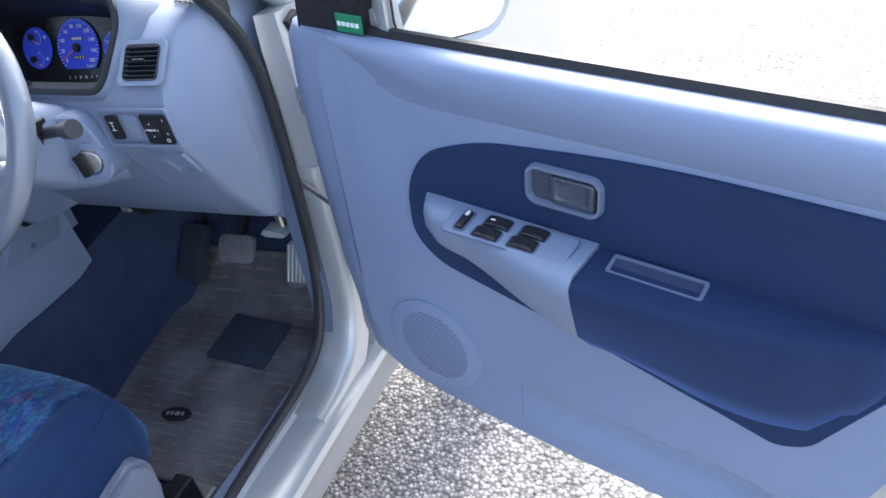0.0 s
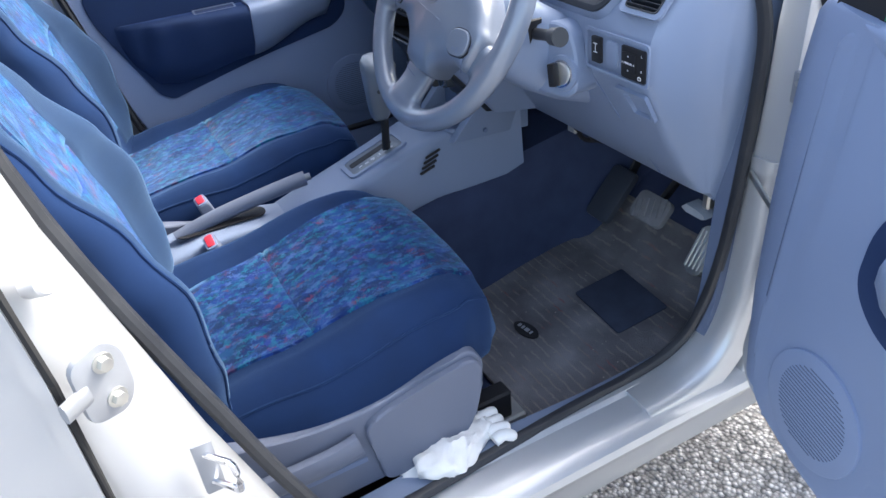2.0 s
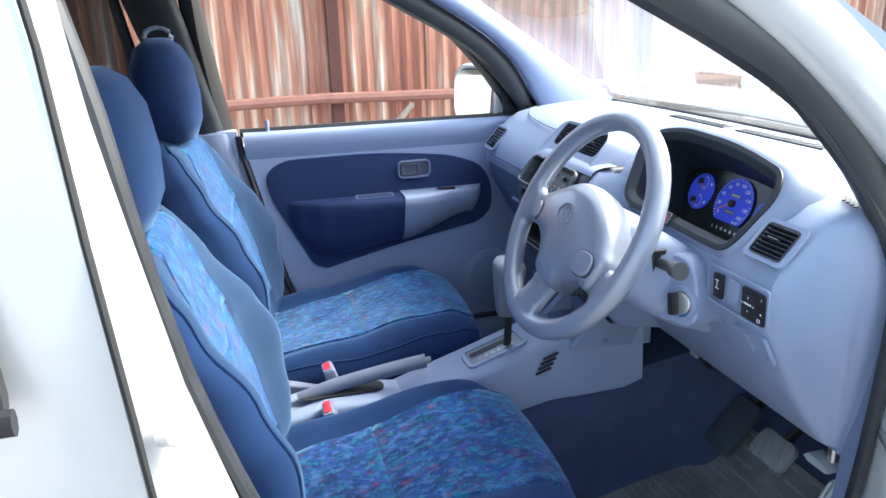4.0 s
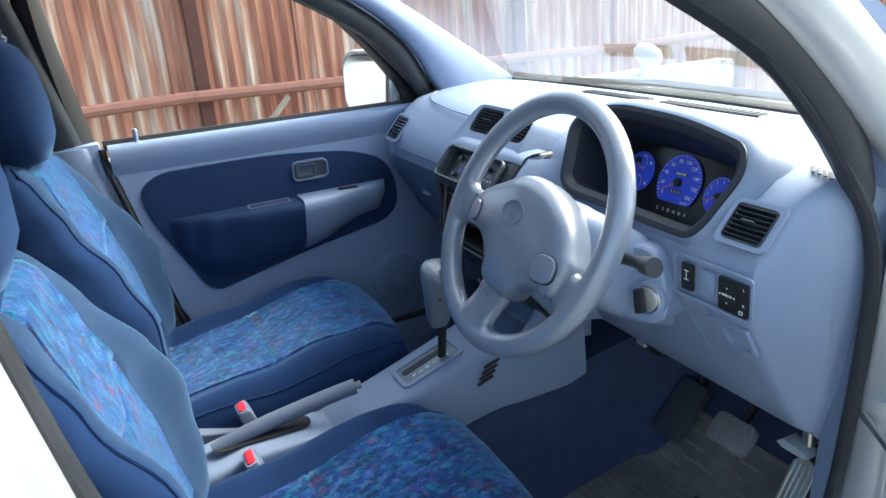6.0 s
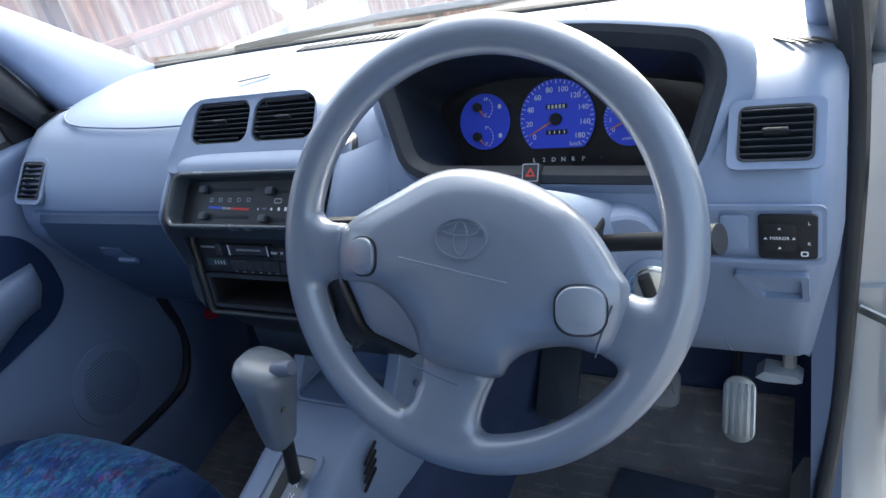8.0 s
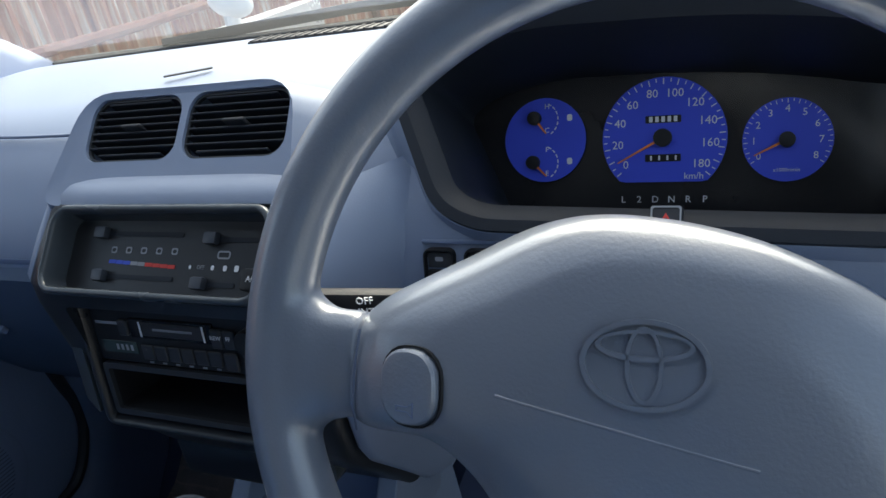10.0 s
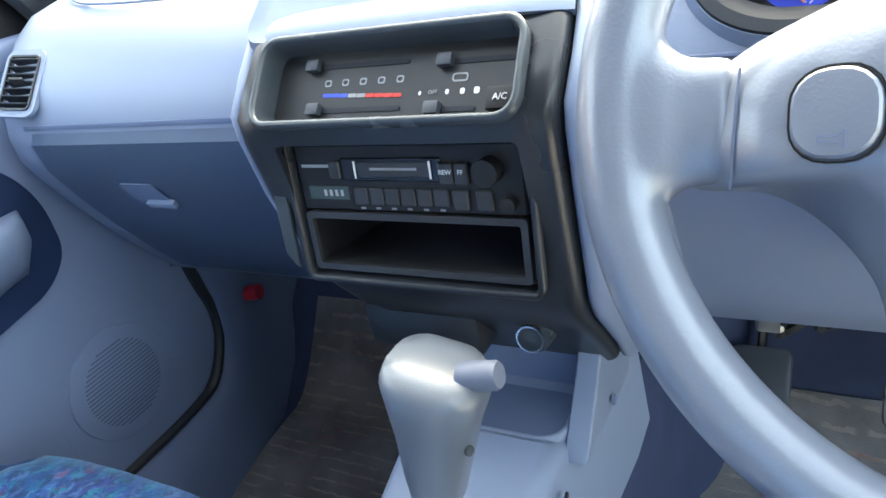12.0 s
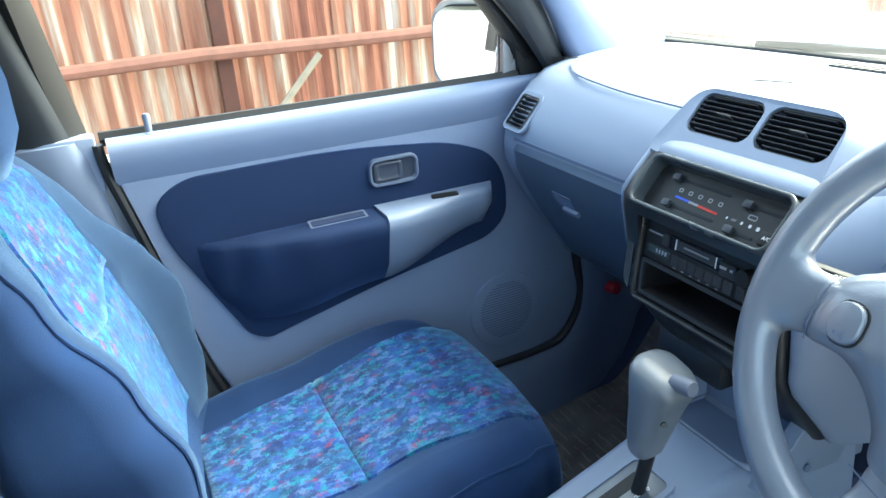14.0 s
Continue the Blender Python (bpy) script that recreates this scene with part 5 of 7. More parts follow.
cut(stk, prism(round_rect(0.205, 0.058, 0.01, 4, -0.010, -0.004), 0.1, AC @ pose(0, 0, -0.02)), prism(round_rect(0.19, 0.106, 0.004, 2, 0.003, -0.009), 0.1, SB @ pose(0, 0, -0.02)), box(-0.089, 0.088, -0.0545, -0.0105, -0.125, 0.01, 0, 1, None, SB @ pose(0.003, 0, -0.004)))
part("heater_rim", bezel(0.203, 0.056, 0.010, 0.0065, AC, -0.010, -0.004, 0.02, 0.004), bezel_grey, stk, "satin dark grey rim", angle=60)
# pale lip of the pod coming down to the heater rim
rings = []
for yl, zl, g in ((0.20, 1.131, 0.001), (0.173, 1.1305, 0.001), (0.158, 1.1275, 0.002), (0.1495, 1.1225, 0.003), (0.1455, 1.1165, 0.003), (0.1525, 1.111, 0.003)):
    rings.append([(-0.131 - g + (0.240 + 2 * g) * i / 16, yl + 0.010 * abs(i / 8 - 1) ** 6, zl - 0.004 * abs(i / 8 - 1) ** 6) for i in range(17)])
part("pod_lip", loft(rings, False, False), trim_pale, dash, angle=60)
hp = part("heater_panel", prism(round_rect(0.206, 0.06, 0.008, 3, -0.010, -0.004), 0.004, AC @ pose(0, 0, -0.021)), panel_black, stk, "dark heater panel with sliding knobs")
HP = AC @ pose(-0.004, 0, -0.0168)
for x0, x1, yy_, kx in ((-0.071, 0.008, 0.013, -0.0735), (0.037, 0.087, 0.010, 0.0375), (-0.064, 0.005, -0.020, -0.067), (0.0326, 0.063, -0.0225, 0.0326)):
    part("slider_slot", prism(round_rect(x1 - x0, 0.0035, 0.001, 1, (x0 + x1) / 2, yy_), 0.0005, HP), pillar_black, hp)
    part("slider_knob", box(kx - 0.0058, kx + 0.0058, yy_ - 0.0045, yy_ + 0.0045, 0.0, 0.0065, 0.002, 2, None, HP), knob_grey, hp, "grey square slider knob")
for k in range(9):
    c = print_blue if k < 3 else (print_grey if k < 5 else print_red)
    part("colour_bar", prism(round_rect(0.0072, 0.0028, 0.0004, 1, -0.0595 + 0.0076 * k, -0.0085 - 0.0003 * k), 0.0003, HP), c, hp)
for k in range(5):
    part("pictogram", frame_prism(round_rect(0.006, 0.005, 0.001, 1, -0.06 + 0.0155 * k, 0.0005), round_rect(0.004, 0.003, 0.001, 1, -0.06 + 0.0155 * k, 0.0005), 0.0003, HP), print_grey, hp)
part("pictogram", frame_prism(round_rect(0.012, 0.006, 0.002, 2, 0.049, -0.001), round_rect(0.0095, 0.0035, 0.001, 2, 0.049, -0.001), 0.0003, HP), print_grey, hp)
for k, x_ in enumerate((0.0195, 0.0405, 0.052, 0.0625)):
    part("fan_mark", prism(round_rect(0.0022 + 0.0006 * k, 0.003 + 0.0005 * k, 0.0008, 1, x_, -0.0105), 0.0003, HP), print_white, hp)
lettering("OFF", 0.0042, HP @ pose(0.0295, -0.0105, 0), print_grey, hp)
part("ac_button", box(0.073, 0.0925, -0.026, -0.011, 0, 0.007, 0.0018, 2, None, HP), black_plastic, hp, "black push button")
lettering("A/C", 0.006, HP @ pose(0.083, -0.0185, 0.0071), print_white, hp)

# radio and the open slot below it
RB = SB @ pose(0.003, 0, -0.004)
rad = part("radio", box(-0.092, 0.091, -0.0095, 0.0405, -0.1, 0.0, 0.0015, 1, None, RB), black_plastic, stk, "black cassette radio")
part("tape_slot", box(-0.05, 0.032, 0.014, 0.031, -0.002, 0.002, 0.001, 1, None, RB), black_gloss, rad)
part("tape_flap", box(-0.036, 0.024, 0.017, 0.0285, 0.0015, 0.0032, 0.001, 1, None, RB), dark_grey, rad)
for x_ in (-0.037, 0.0245):
    part("mark", box(x_ - 0.0007, x_ + 0.0007, 0.0165, 0.029, 0.003, 0.0037, 0, 1, None, RB), print_white, rad)
part("brand_bar", box(-0.087, -0.062, 0.0235, 0.0258, 0.0, 0.0004, 0, 1, None, RB), print_grey, rad)
part("print_bar", box(-0.024, 0.014, 0.0225, 0.0242, 0.0032, 0.0037, 0, 1, None, RB), print_grey, rad)
part("eject_button", box(-0.06, -0.0505, 0.016, 0.029, 0, 0.004, 0.001, 1, None, RB), dark_grey, rad)
for k in range(2):
    part("tape_button", box(0.031 + 0.0115 * k, 0.0415 + 0.0115 * k, 0.0125, 0.0275, 0, 0.0045, 0.001, 1, None, RB), dark_grey, rad)
    lettering(("REW", "FF")[k], 0.0046, RB @ pose(0.0363 + 0.0115 * k, 0.0215, 0.0046), print_white, rad)
    part("tuning_button", box(0.038 + 0.018 * k, 0.050 + 0.018 * k, -0.006, 0.0085, 0, 0.003, 0.001, 1, None, RB), dark_grey, rad)
part("volume_knob", disc(0.0095, 0.012, RB @ pose(0.068, 0.0225, 0), 24, 0.002), black_plastic, rad)
part("small_knob", disc(0.0055, 0.008, RB @ pose(0.080, 0.0, 0), 18, 0.001), black_plastic, rad)
part("display", box(-0.084, -0.048, -0.001, 0.0095, 0, 0.0008, 0.0004, 1, None, RB), material("display", (0.05, 0.075, 0.075), 0.25, vary=0.05), rad, "dark grey-green display")
for k in range(4):
    part("display_bar", box(-0.07 + 0.005 * k, -0.0675 + 0.005 * k, 0.002, 0.0068, 0.0008, 0.001, 0, 1, None, RB), print_grey, rad)
for k in range(6):
    part("preset_button", box(-0.043 + 0.0132 * k, -0.031 + 0.0132 * k, -0.004, 0.0085, 0, 0.0022, 0.0008, 1, None, RB), dark_grey, rad)
    part("preset_mark", box(-0.0395 + 0.0132 * k, -0.0355 + 0.0132 * k, -0.0077, -0.0062, 0, 0.0003, 0, 1, None, RB), print_grey, rad)
slot = part("open_slot", box(-0.087, 0.086, -0.0535, -0.0145, -0.12, -0.118, 0, 1, None, RB), black_plastic, stk, "empty black storage slot under the radio")
part("slot_floor", box(-0.087, 0.086, -0.0545, -0.0525, -0.12, -0.001, 0, 1, None, RB), black_plastic, slot)
part("slot_roof", box(-0.087, 0.086, -0.0145, -0.0105, -0.12, -0.001, 0, 1, None, RB), black_plastic, slot)
for sx in (-0.0885, 0.086):
    part("slot_side", box(sx, sx + 0.0025, -0.0545, -0.0125, -0.12, -0.001, 0, 1, None, RB), black_plastic, slot)
part("slot_rim", frame_prism(round_rect(0.181, 0.047, 0.003, 2, 0, -0.034), round_rect(0.171, 0.037, 0.002, 2, 0, -0.034), 0.004, RB @ pose(0, 0, -0.0015)), dark_grey, slot)
part("radio_rim", bezel(0.188, 0.104, 0.003, 0.006, SB, 0.003, -0.009, 0.01, 0.003), stack_grey, stk, angle=60)
part("side_blank", prism(rounded_poly([(-0.112, 0.045), (-0.1, 0.043), (-0.102, -0.058), (-0.113, -0.045)], 0.003), 0.003, SB @ pose(0, 0, -0.001)), bezel_grey, stk, "grey blank strip")
part("ashtray", box(-0.105, 0.005, 0.150, 0.2, 0.842, 0.885, 0.006, 2), stack_grey, stk, "closed dark ashtray drawer")
lt = part("lighter_socket", sweep([(0.052, 0.150, 0.872), (0.052, 0.186, 0.866)], 0.0145, 0.0145, 20), bezel_grey, stk)
b = bmesh.new()
part("lighter_ring", frame_prism([(0.0115 * math.cos(2 * math.pi * i / 24), 0.0115 * math.sin(2 * math.pi * i / 24)) for i in range(24)], [(0.010 * math.cos(2 * math.pi * i / 24), 0.010 * math.sin(2 * math.pi * i / 24)) for i in range(24)], 0.004, face_basis((0.052, 0.1475, 0.872), (0, -1, 0.15))), chrome, lt, "bright metal ring")

# glove box
rings = []
GZ = [1.040, 1.03, 1.0, 0.96, 0.91, 0.86, 0.82, 0.80]
for k, z in enumerate(GZ):
    rings.append([dash_at(x, z, 0.006 if 0 < k < 7 else 0.0)[0] for x in [-0.50 + 0.345 * i / 10 for i in range(11)]])
b = loft(rings, False, False)
bmesh.ops.solidify(b, geom=b.faces[:], thickness=-0.004)
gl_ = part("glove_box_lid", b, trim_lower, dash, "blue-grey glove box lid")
lm = on_dash(-0.365, 0.965, 0.006)
part("latch_recess", prism(round_rect(0.05, 0.03, 0.004), 0.0015, lm @ pose(-0.012, 0.008, 0)), trim_deep, gl_)
part("latch", box(-0.018, 0.022, -0.012, -0.003, 0, 0.007, 0.002, 2, None, lm), armrest_grey, gl_, "pale glove box latch")
b = sweep([dash_at(x, 1.046, 0.001)[0] for x in (-0.51, -0.4, -0.3, -0.165)], 0.0012, 0.003, 6)
part("lid_gap", b, trim_deep, dash)
# seam of the pad on the passenger side
b = sweep(smooth_path([(-0.52, 0.31, 1.162), (-0.50, 0.285, 1.156), (-0.44, 0.262, 1.149), (-0.3, 0.25, 1.143), (-0.165, 0.247, 1.142)], 6), 0.0016, 0.0016, 6)
part("pad_seam", b, trim_deep, dash)

# demister slots and grilles on top
for sx, n_ in ((-0.546, 4), (0.562, 4)):
    for k in range(n_):
        ang = -40 if sx < 0 else 40
        m_ = pose(sx + (-0.022 if sx < 0 else 0) + (k - 1.5) * 0.011, 0.305 + (0.006 * k if sx < 0 else -0.004 * k), 1.1585, 0, 0, ang)
        part("demister_slot", prism(round_rect(0.004, 0.03 if sx > 0 else 0.022, 0.0018, 2), 0.0015, m_), black_plastic, dash)
for x0, x1 in ((-0.17, 0.03), (0.066, 0.30)):
    g = part("demister_grille", box(x0, x1, 0.487, 0.515, 1.163, 1.1705, 0.002, 1), black_plastic, dash, "long black demister grille")
    for k in range(16):
        xx = x0 + (x1 - x0) * (k + 0.5) / 16
        part("grille_bar", box(xx - 0.0012, xx + 0.0012, 0.488, 0.514, 1.170, 1.1715), dark_grey, g)
part("sensor_lens", prism(round_rect(0.05, 0.006, 0.002), 0.0015, pose(-0.15, 0.36, 1.1665, 0, 0, 25)), dark_grey, dash)

# switches to the right of the column
sw = on_dash(0.523, 1.030, 0.0015)
part("switch_shelf", frame_prism(round_rect(0.128, 0.058, 0.006, 3, 0, 0), round_rect(0.121, 0.050, 0.005, 3, 0, 0), 0.003, sw), trim_pale, dash)
b4 = part("drive_button", box(-0.0095, 0.0095, -0.018, 0.018, 0, 0.006, 0.002, 2, None, on_dash(0.4845, 1.031, 0.001)), black_plastic, dash, "black four-wheel-drive button")
for dy in (-0.006, 0.006):
    part("axle_mark", box(-0.004, 0.004, dy + 0.003 - 0.0006, dy + 0.003 + 0.0006, 0.006, 0.0063, 0, 1, None, on_dash(0.4845, 1.031, 0.001)), print_white, b4)
part("axle_mark", box(-0.0006, 0.0006, -0.003, 0.009, 0.006, 0.0063, 0, 1, None, on_dash(0.4845, 1.031, 0.001)), print_white, b4)
part("blank_cover", prism(round_rect(0.023, 0.034, 0.004), 0.003, on_dash(0.515, 1.031, 0.001), 0.001), trim_pale, dash)
ms_m = on_dash(0.5575, 1.028, 0.0015)
ms = part("mirror_switch", prism(round_rect(0.046, 0.043, 0.003), 0.003, ms_m, 0.001), black_plastic, dash, "black mirror adjusting switch")
part("mirror_pad", prism(round_rect(0.026, 0.027, 0.003, 3, -0.006, 0.001), 0.004, ms_m @ pose(0, 0, 0.002), 0.001), black_plastic, ms)
lettering("MIRROR", 0.0042, ms_m @ pose(-0.006, 0.001, 0.0061), print_white, ms)
for (ax_, ay_) in ((-0.006, 0.0105), (-0.006, -0.0085), (-0.017, 0.001), (0.005, 0.001)):
    part("arrow_mark", prism([(ax_ - 0.0014, ay_ - 0.001), (ax_ + 0.0014, ay_ - 0.001), (ax_, ay_ + 0.0014)], 0.0003, ms_m @ pose(0, 0, 0.006)), print_white, ms)
lettering("L", 0.0045, ms_m @ pose(0.0165, 0.014, 0.003), print_white, ms)
lettering("R", 0.0045, ms_m @ pose(0.0165, -0.006, 0.003), print_white, ms)
part("fold_mark", frame_prism(round_rect(0.006, 0.005, 0.001, 1, 0.013, -0.016), round_rect(0.004, 0.003, 0.001, 1, 0.013, -0.016), 0.0003, ms_m @ pose(0, 0, 0.003)), print_white, ms)
# knee panel: seam, shelf line and coin tray
part("knee_seam", sweep([dash_at(0.455, 1.0, 0.001)[0], dash_at(0.47, 0.93, 0.001)[0], dash_at(0.485, 0.80, 0.001)[0]], 0.0013, 0.0013, 6), trim_deep, dash)
kn = on_dash(0.545, 0.965, 0.0)
part("coin_tray", frame_prism(rounded_poly([(-0.034, 0.024), (0.028, 0.024), (0.028, -0.024), (-0.018, -0.024)], 0.004), rounded_poly([(-0.018, 0.017), (0.022, 0.017), (0.022, -0.019), (-0.012, -0.019)], 0.004), 0.006, kn), trim_pale, dash)
part("dark_gap", prism(rounded_poly([(-0.11, 0.0), (-0.02, -0.002), (0.03, -0.03), (0.02, -0.035), (-0.03, -0.012), (-0.11, -0.012)], 0.004), 0.002, on_dash(0.41, 1.06, 0.001)), black_plastic, dash)
for x_, s_ in ((0.20, 0.022), (0.228, 0.02), (0.252, 0.016)):
    part("left_switch", box(-s_ / 2, s_ / 2, -0.012, 0.012, 0, 0.004, 0.002, 1, None, on_dash(x_, 1.045, 0.001)), black_plastic if x_ > 0.21 else trim_deep, dash)

# bonnet release under the dash
bl = thing("bonnet_release", "clear plastic bonnet release lever under the dashboard", "lever")
part("lever", loft([[(x, y_, z) for x, z in ((0.505, 0.735), (0.515, 0.745), (0.55, 0.741), (0.558, 0.734), (0.55, 0.730), (0.515, 0.730))] for y_ in (0.338, 0.365)]), cloudy_plastic, bl)
part("pivot", box(0.535, 0.55, 0.35, 0.37, 0.742, 0.785, 0.003, 1), steel, bl)
fl = thing("warning_flare", "red emergency flare clipped low on the kick panel", "flare")
part("tube", sweep([(-0.63, 0.44, 0.655), (-0.57, 0.455, 0.66)], 0.013, 0.013, 12), buckle_red, fl)

# ================= steering column =================
col = thing("steering_column", "blue-grey plastic steering column cowl with two stalks", "steering column")
AX = Vector((0.0, 0.884, -0.468))
c0 = Vector((0.338, 0.02, 1.098)) + AX * 0.045
rings = []
for d, w, h, dx, dz in ((0.0, 0.058, 0.048, 0, -0.004), (0.015, 0.064, 0.054, 0, -0.006), (0.05, 0.072, 0.058, 0.004, -0.012), (0.10, 0.078, 0.06, 0.006, -0.018), (0.16, 0.08, 0.06, 0.006, -0.018), (0.24, 0.078, 0.058, 0.0, -0.01)):
    c = c0 + AX * d
    m_ = face_basis(c, -AX)
    rings.append([m_ @ Vector((x + dx, y_ + dz, 0)) for x, y_ in round_rect(2 * w, 2 * h, min(w, h) * 0.55, 5)])
part("cowl", loft(rings), trim_pale, col, angle=50)
ig_m = face_basis((0.449, 0.132, 0.995), (0.3, -0.93, 0.12))
part("lock_boss", prism(rounded_poly([(-0.07, 0.065), (0.0, 0.07), (0.022, 0.03), (0.028, -0.02), (0.01, -0.036), (-0.07, -0.034)], [0.01, 0.03, 0.03, 0.025, 0.02, 0.01], 5), 0.10, ig_m @ pose(0, 0, -0.108), 0.009, 3), trim_pale, col)
part("lock_collar", disc(0.0265, 0.02, ig_m @ pose(0, 0, -0.024), 32, 0.005), trim_pale, col)
ig = part("ignition_ring", disc(0.0205, 0.012, ig_m @ pose(0, 0, -0.014), 32, 0.003), chrome, col, "pale ring of the ignition lock")
part("lock_barrel", disc(0.0165, 0.006, ig_m @ pose(0, 0, -0.003), 28, 0.001), steel, ig)
part("key_wing", box(-0.006, 0.006, -0.0165, 0.0165, 0.002, 0.015, 0.003, 2, None, ig_m @ pose(-0.003, 0, 0, 0, 0, 12)), black_plastic, ig)
rs = part("right_stalk", sweep(smooth_path([(0.410, 0.118, 1.047), (0.45, 0.106, 1.057), (0.492, 0.092, 1.067)], 4), 0.0065, 0.008, 12), black_plastic, col, "black light switch stalk")
part("stalk_end", sweep([(0.490, 0.0925, 1.0665), (0.518, 0.084, 1.0735)], 0.0115, 0.0125, 16, radii=[0.9, 1.0]), dark_grey, rs, "dark grey turning end")
part("stalk_slot", box(0.404, 0.4158, 0.105, 0.129, 1.025, 1.069, 0.002, 1), black_plastic, col)
ls = part("left_stalk", sweep(smooth_path([(0.27, 0.122, 1.06), (0.22, 0.108, 1.068), (0.140, 0.093, 1.073)], 4), 0.0065, 0.0105, 12, power=3), black_plastic, col, "black wiper stalk")
lsm = face_basis((0.162, 0.0892, 1.0745), (0.18, -0.98, 0.09), (0, 0, 1))
lettering("OFF", 0.0062, lsm @ pose(0.012, 0.004, 0), print_white, ls)
lettering("INT", 0.0062, lsm @ pose(0.012, -0.003, 0), print_white, ls)
part("wiper_mark", frame_prism([(0.005 * math.cos(a * 0.5236) - 0.012, 0.004 * math.sin(a * 0.5236) + 0.001) for a in range(12)], [(0.0035 * math.cos(a * 0.5236) - 0.012, 0.0027 * math.sin(a * 0.5236) + 0.001) for a in range(12)], 0.0003, lsm), print_white, ls)

# rocker switches under the cluster, beside the column
sp_, sn_ = dash_at(0.205, 1.05)
SW = face_basis(sp_, sn_)
part("panel_groove", box(-0.036, 0.06, 0.0205, 0.0235, -0.002, 0.0012, 0.0008, 1, None, SW), trim_deep, dash)
for sx_ in (-0.023, 0.007):
    rk = part("rocker_switch", bezel(0.0185, 0.033, 0.003, 0.0025, SW @ pose(sx_, -0.001, 0), deep=0.003, proud=0.004), black_plastic, dash, "black rocker switch", angle=60)
    part("rocker", box(-0.009, 0.009, -0.016, 0.004, -0.003, 0.0035, 0.0015, 2, None, SW @ pose(sx_, -0.001, 0)), black_plastic, rk)
    part("rocker", box(-0.009, 0.009, 0.005, 0.016, -0.003, 0.0015, 0.0015, 2, None, SW @ pose(sx_, -0.001, 0)), dark_grey, rk)
    part("switch_mark", prism(round_rect(0.006, 0.003, 0.001, 2), 0.0004, SW @ pose(sx_, 0.0105, 0.0018)), print_grey, rk)

# ================= steering wheel =================
WC = Vector((0.339, 0.021, 1.098))
WN = Vector((0.03, -0.884, 0.468)).normalized()
WM = face_basis(WC, WN)
wheel = thing("steering_wheel", "grey-blue four-spoke steering wheel with an airbag pad", "steering wheel", WM)
RIM = 0.167
b = sweep([(RIM * math.cos(2 * math.pi * i / 96), RIM * math.sin(2 * math.pi * i / 96), 0) for i in range(96)], 0.0165, 0.0165, 16, True)
rim_bm = b
PAD = [(-0.128, 0.015), (-0.074, 0.044), (-0.036, 0.0605), (-0.002, 0.0625), (0.040, 0.0535), (0.075, 0.036), (0.094, 0.020), (0.108, 0.002), (0.118, -0.016), (0.127, -0.034), (0.111, -0.0786), (0.080, -0.0755), (0.046, -0.0825), (0.028, -0.0965), (0.021, -0.1064), (-0.045, -0.0972), (-0.0545, -0.0738), (-0.0735, -0.0485), (-0.101, -0.0325), (-0.1345, -0.0295)]
pl = [(p.x, p.y) for p in smooth_path([(x, y_, 0) for x, y_ in PAD], 3, True)]
cxp, cyp = 0.0, -0.01


def pad_ring(k, z):
    return [(cxp + (x - cxp) * k + 0.004 + 0.45 * z, cyp + (y_ - cyp) * k, z) for x, y_ in pl]


rings = [pad_ring(0.97, -0.045), pad_ring(1.0, -0.02), pad_ring(0.995, -0.004), pad_ring(0.965, 0.008), pad_ring(0.9, 0.017), pad_ring(0.75, 0.0245), pad_ring(0.5, 0.0285), pad_ring(0.2, 0.030)]
pad = one_skin(part("airbag_pad", loft(rings), wheel_grey, wheel, "smooth airbag pad", angle=70), 0.0024, 40, 0.5)
EM = pose(0.0065, 0.0070, 0.0292) @ Matrix.Diagonal((0.88, 0.92, 0.8, 1))


def ellipse(a, b_, n=40):
    return [(a * math.cos(2 * math.pi * i / n), b_ * math.sin(2 * math.pi * i / n)) for i in range(n)]


part("emblem_ring", frame_prism(ellipse(0.0258, 0.0178), ellipse(0.0235, 0.0158), 0.0026, EM), wheel_grey, pad, "moulded oval badge")
part("emblem_bar", frame_prism(ellipse(0.0075, 0.0150, 28), ellipse(0.0058, 0.0133, 28), 0.0022, EM), wheel_grey, pad)
part("emblem_bar", frame_prism([(x, y_ + 0.0075) for x, y_ in ellipse(0.0195, 0.0062, 32)], [(x, y_ + 0.0078) for x, y_ in ellipse(0.0175, 0.0044, 32)], 0.0022, EM), wheel_grey, pad)
for cx_, cy_, zz_, w_, h_, rr_, tl in ((-0.0855, -0.0085, 0.0203, 0.0295, 0.032, 0.012, -14), (0.0985, -0.0438, 0.0225, 0.037, 0.036, 0.014, 14)):
    tm = pose(cx_, cy_, zz_, 0, tl, 0)
    part("horn_surround", frame_prism(round_rect(w_ + 0.0014, h_ + 0.0014, rr_ + 0.0007, 5), round_rect(w_, h_, rr_, 5), 0.004, tm), black_plastic, pad)
    part("horn_button", prism(round_rect(w_ - 0.0012, h_ - 0.0012, rr_, 5), 0.0072, tm, 0.0025, 3), wheel_grey, pad, "rounded horn button")
    part("horn_sign", frame_prism([(-0.005, -0.010), (0.001, -0.010), (0.004, -0.0122), (0.004, -0.0055), (0.001, -0.0075), (-0.005, -0.0075)], [(-0.0045, -0.0095), (0.0007, -0.0095), (0.0034, -0.0112), (0.0034, -0.0065), (0.0007, -0.008), (-0.0045, -0.008)], 0.0003, tm @ pose(0, 0, 0.0072)), trim_deep, pad)


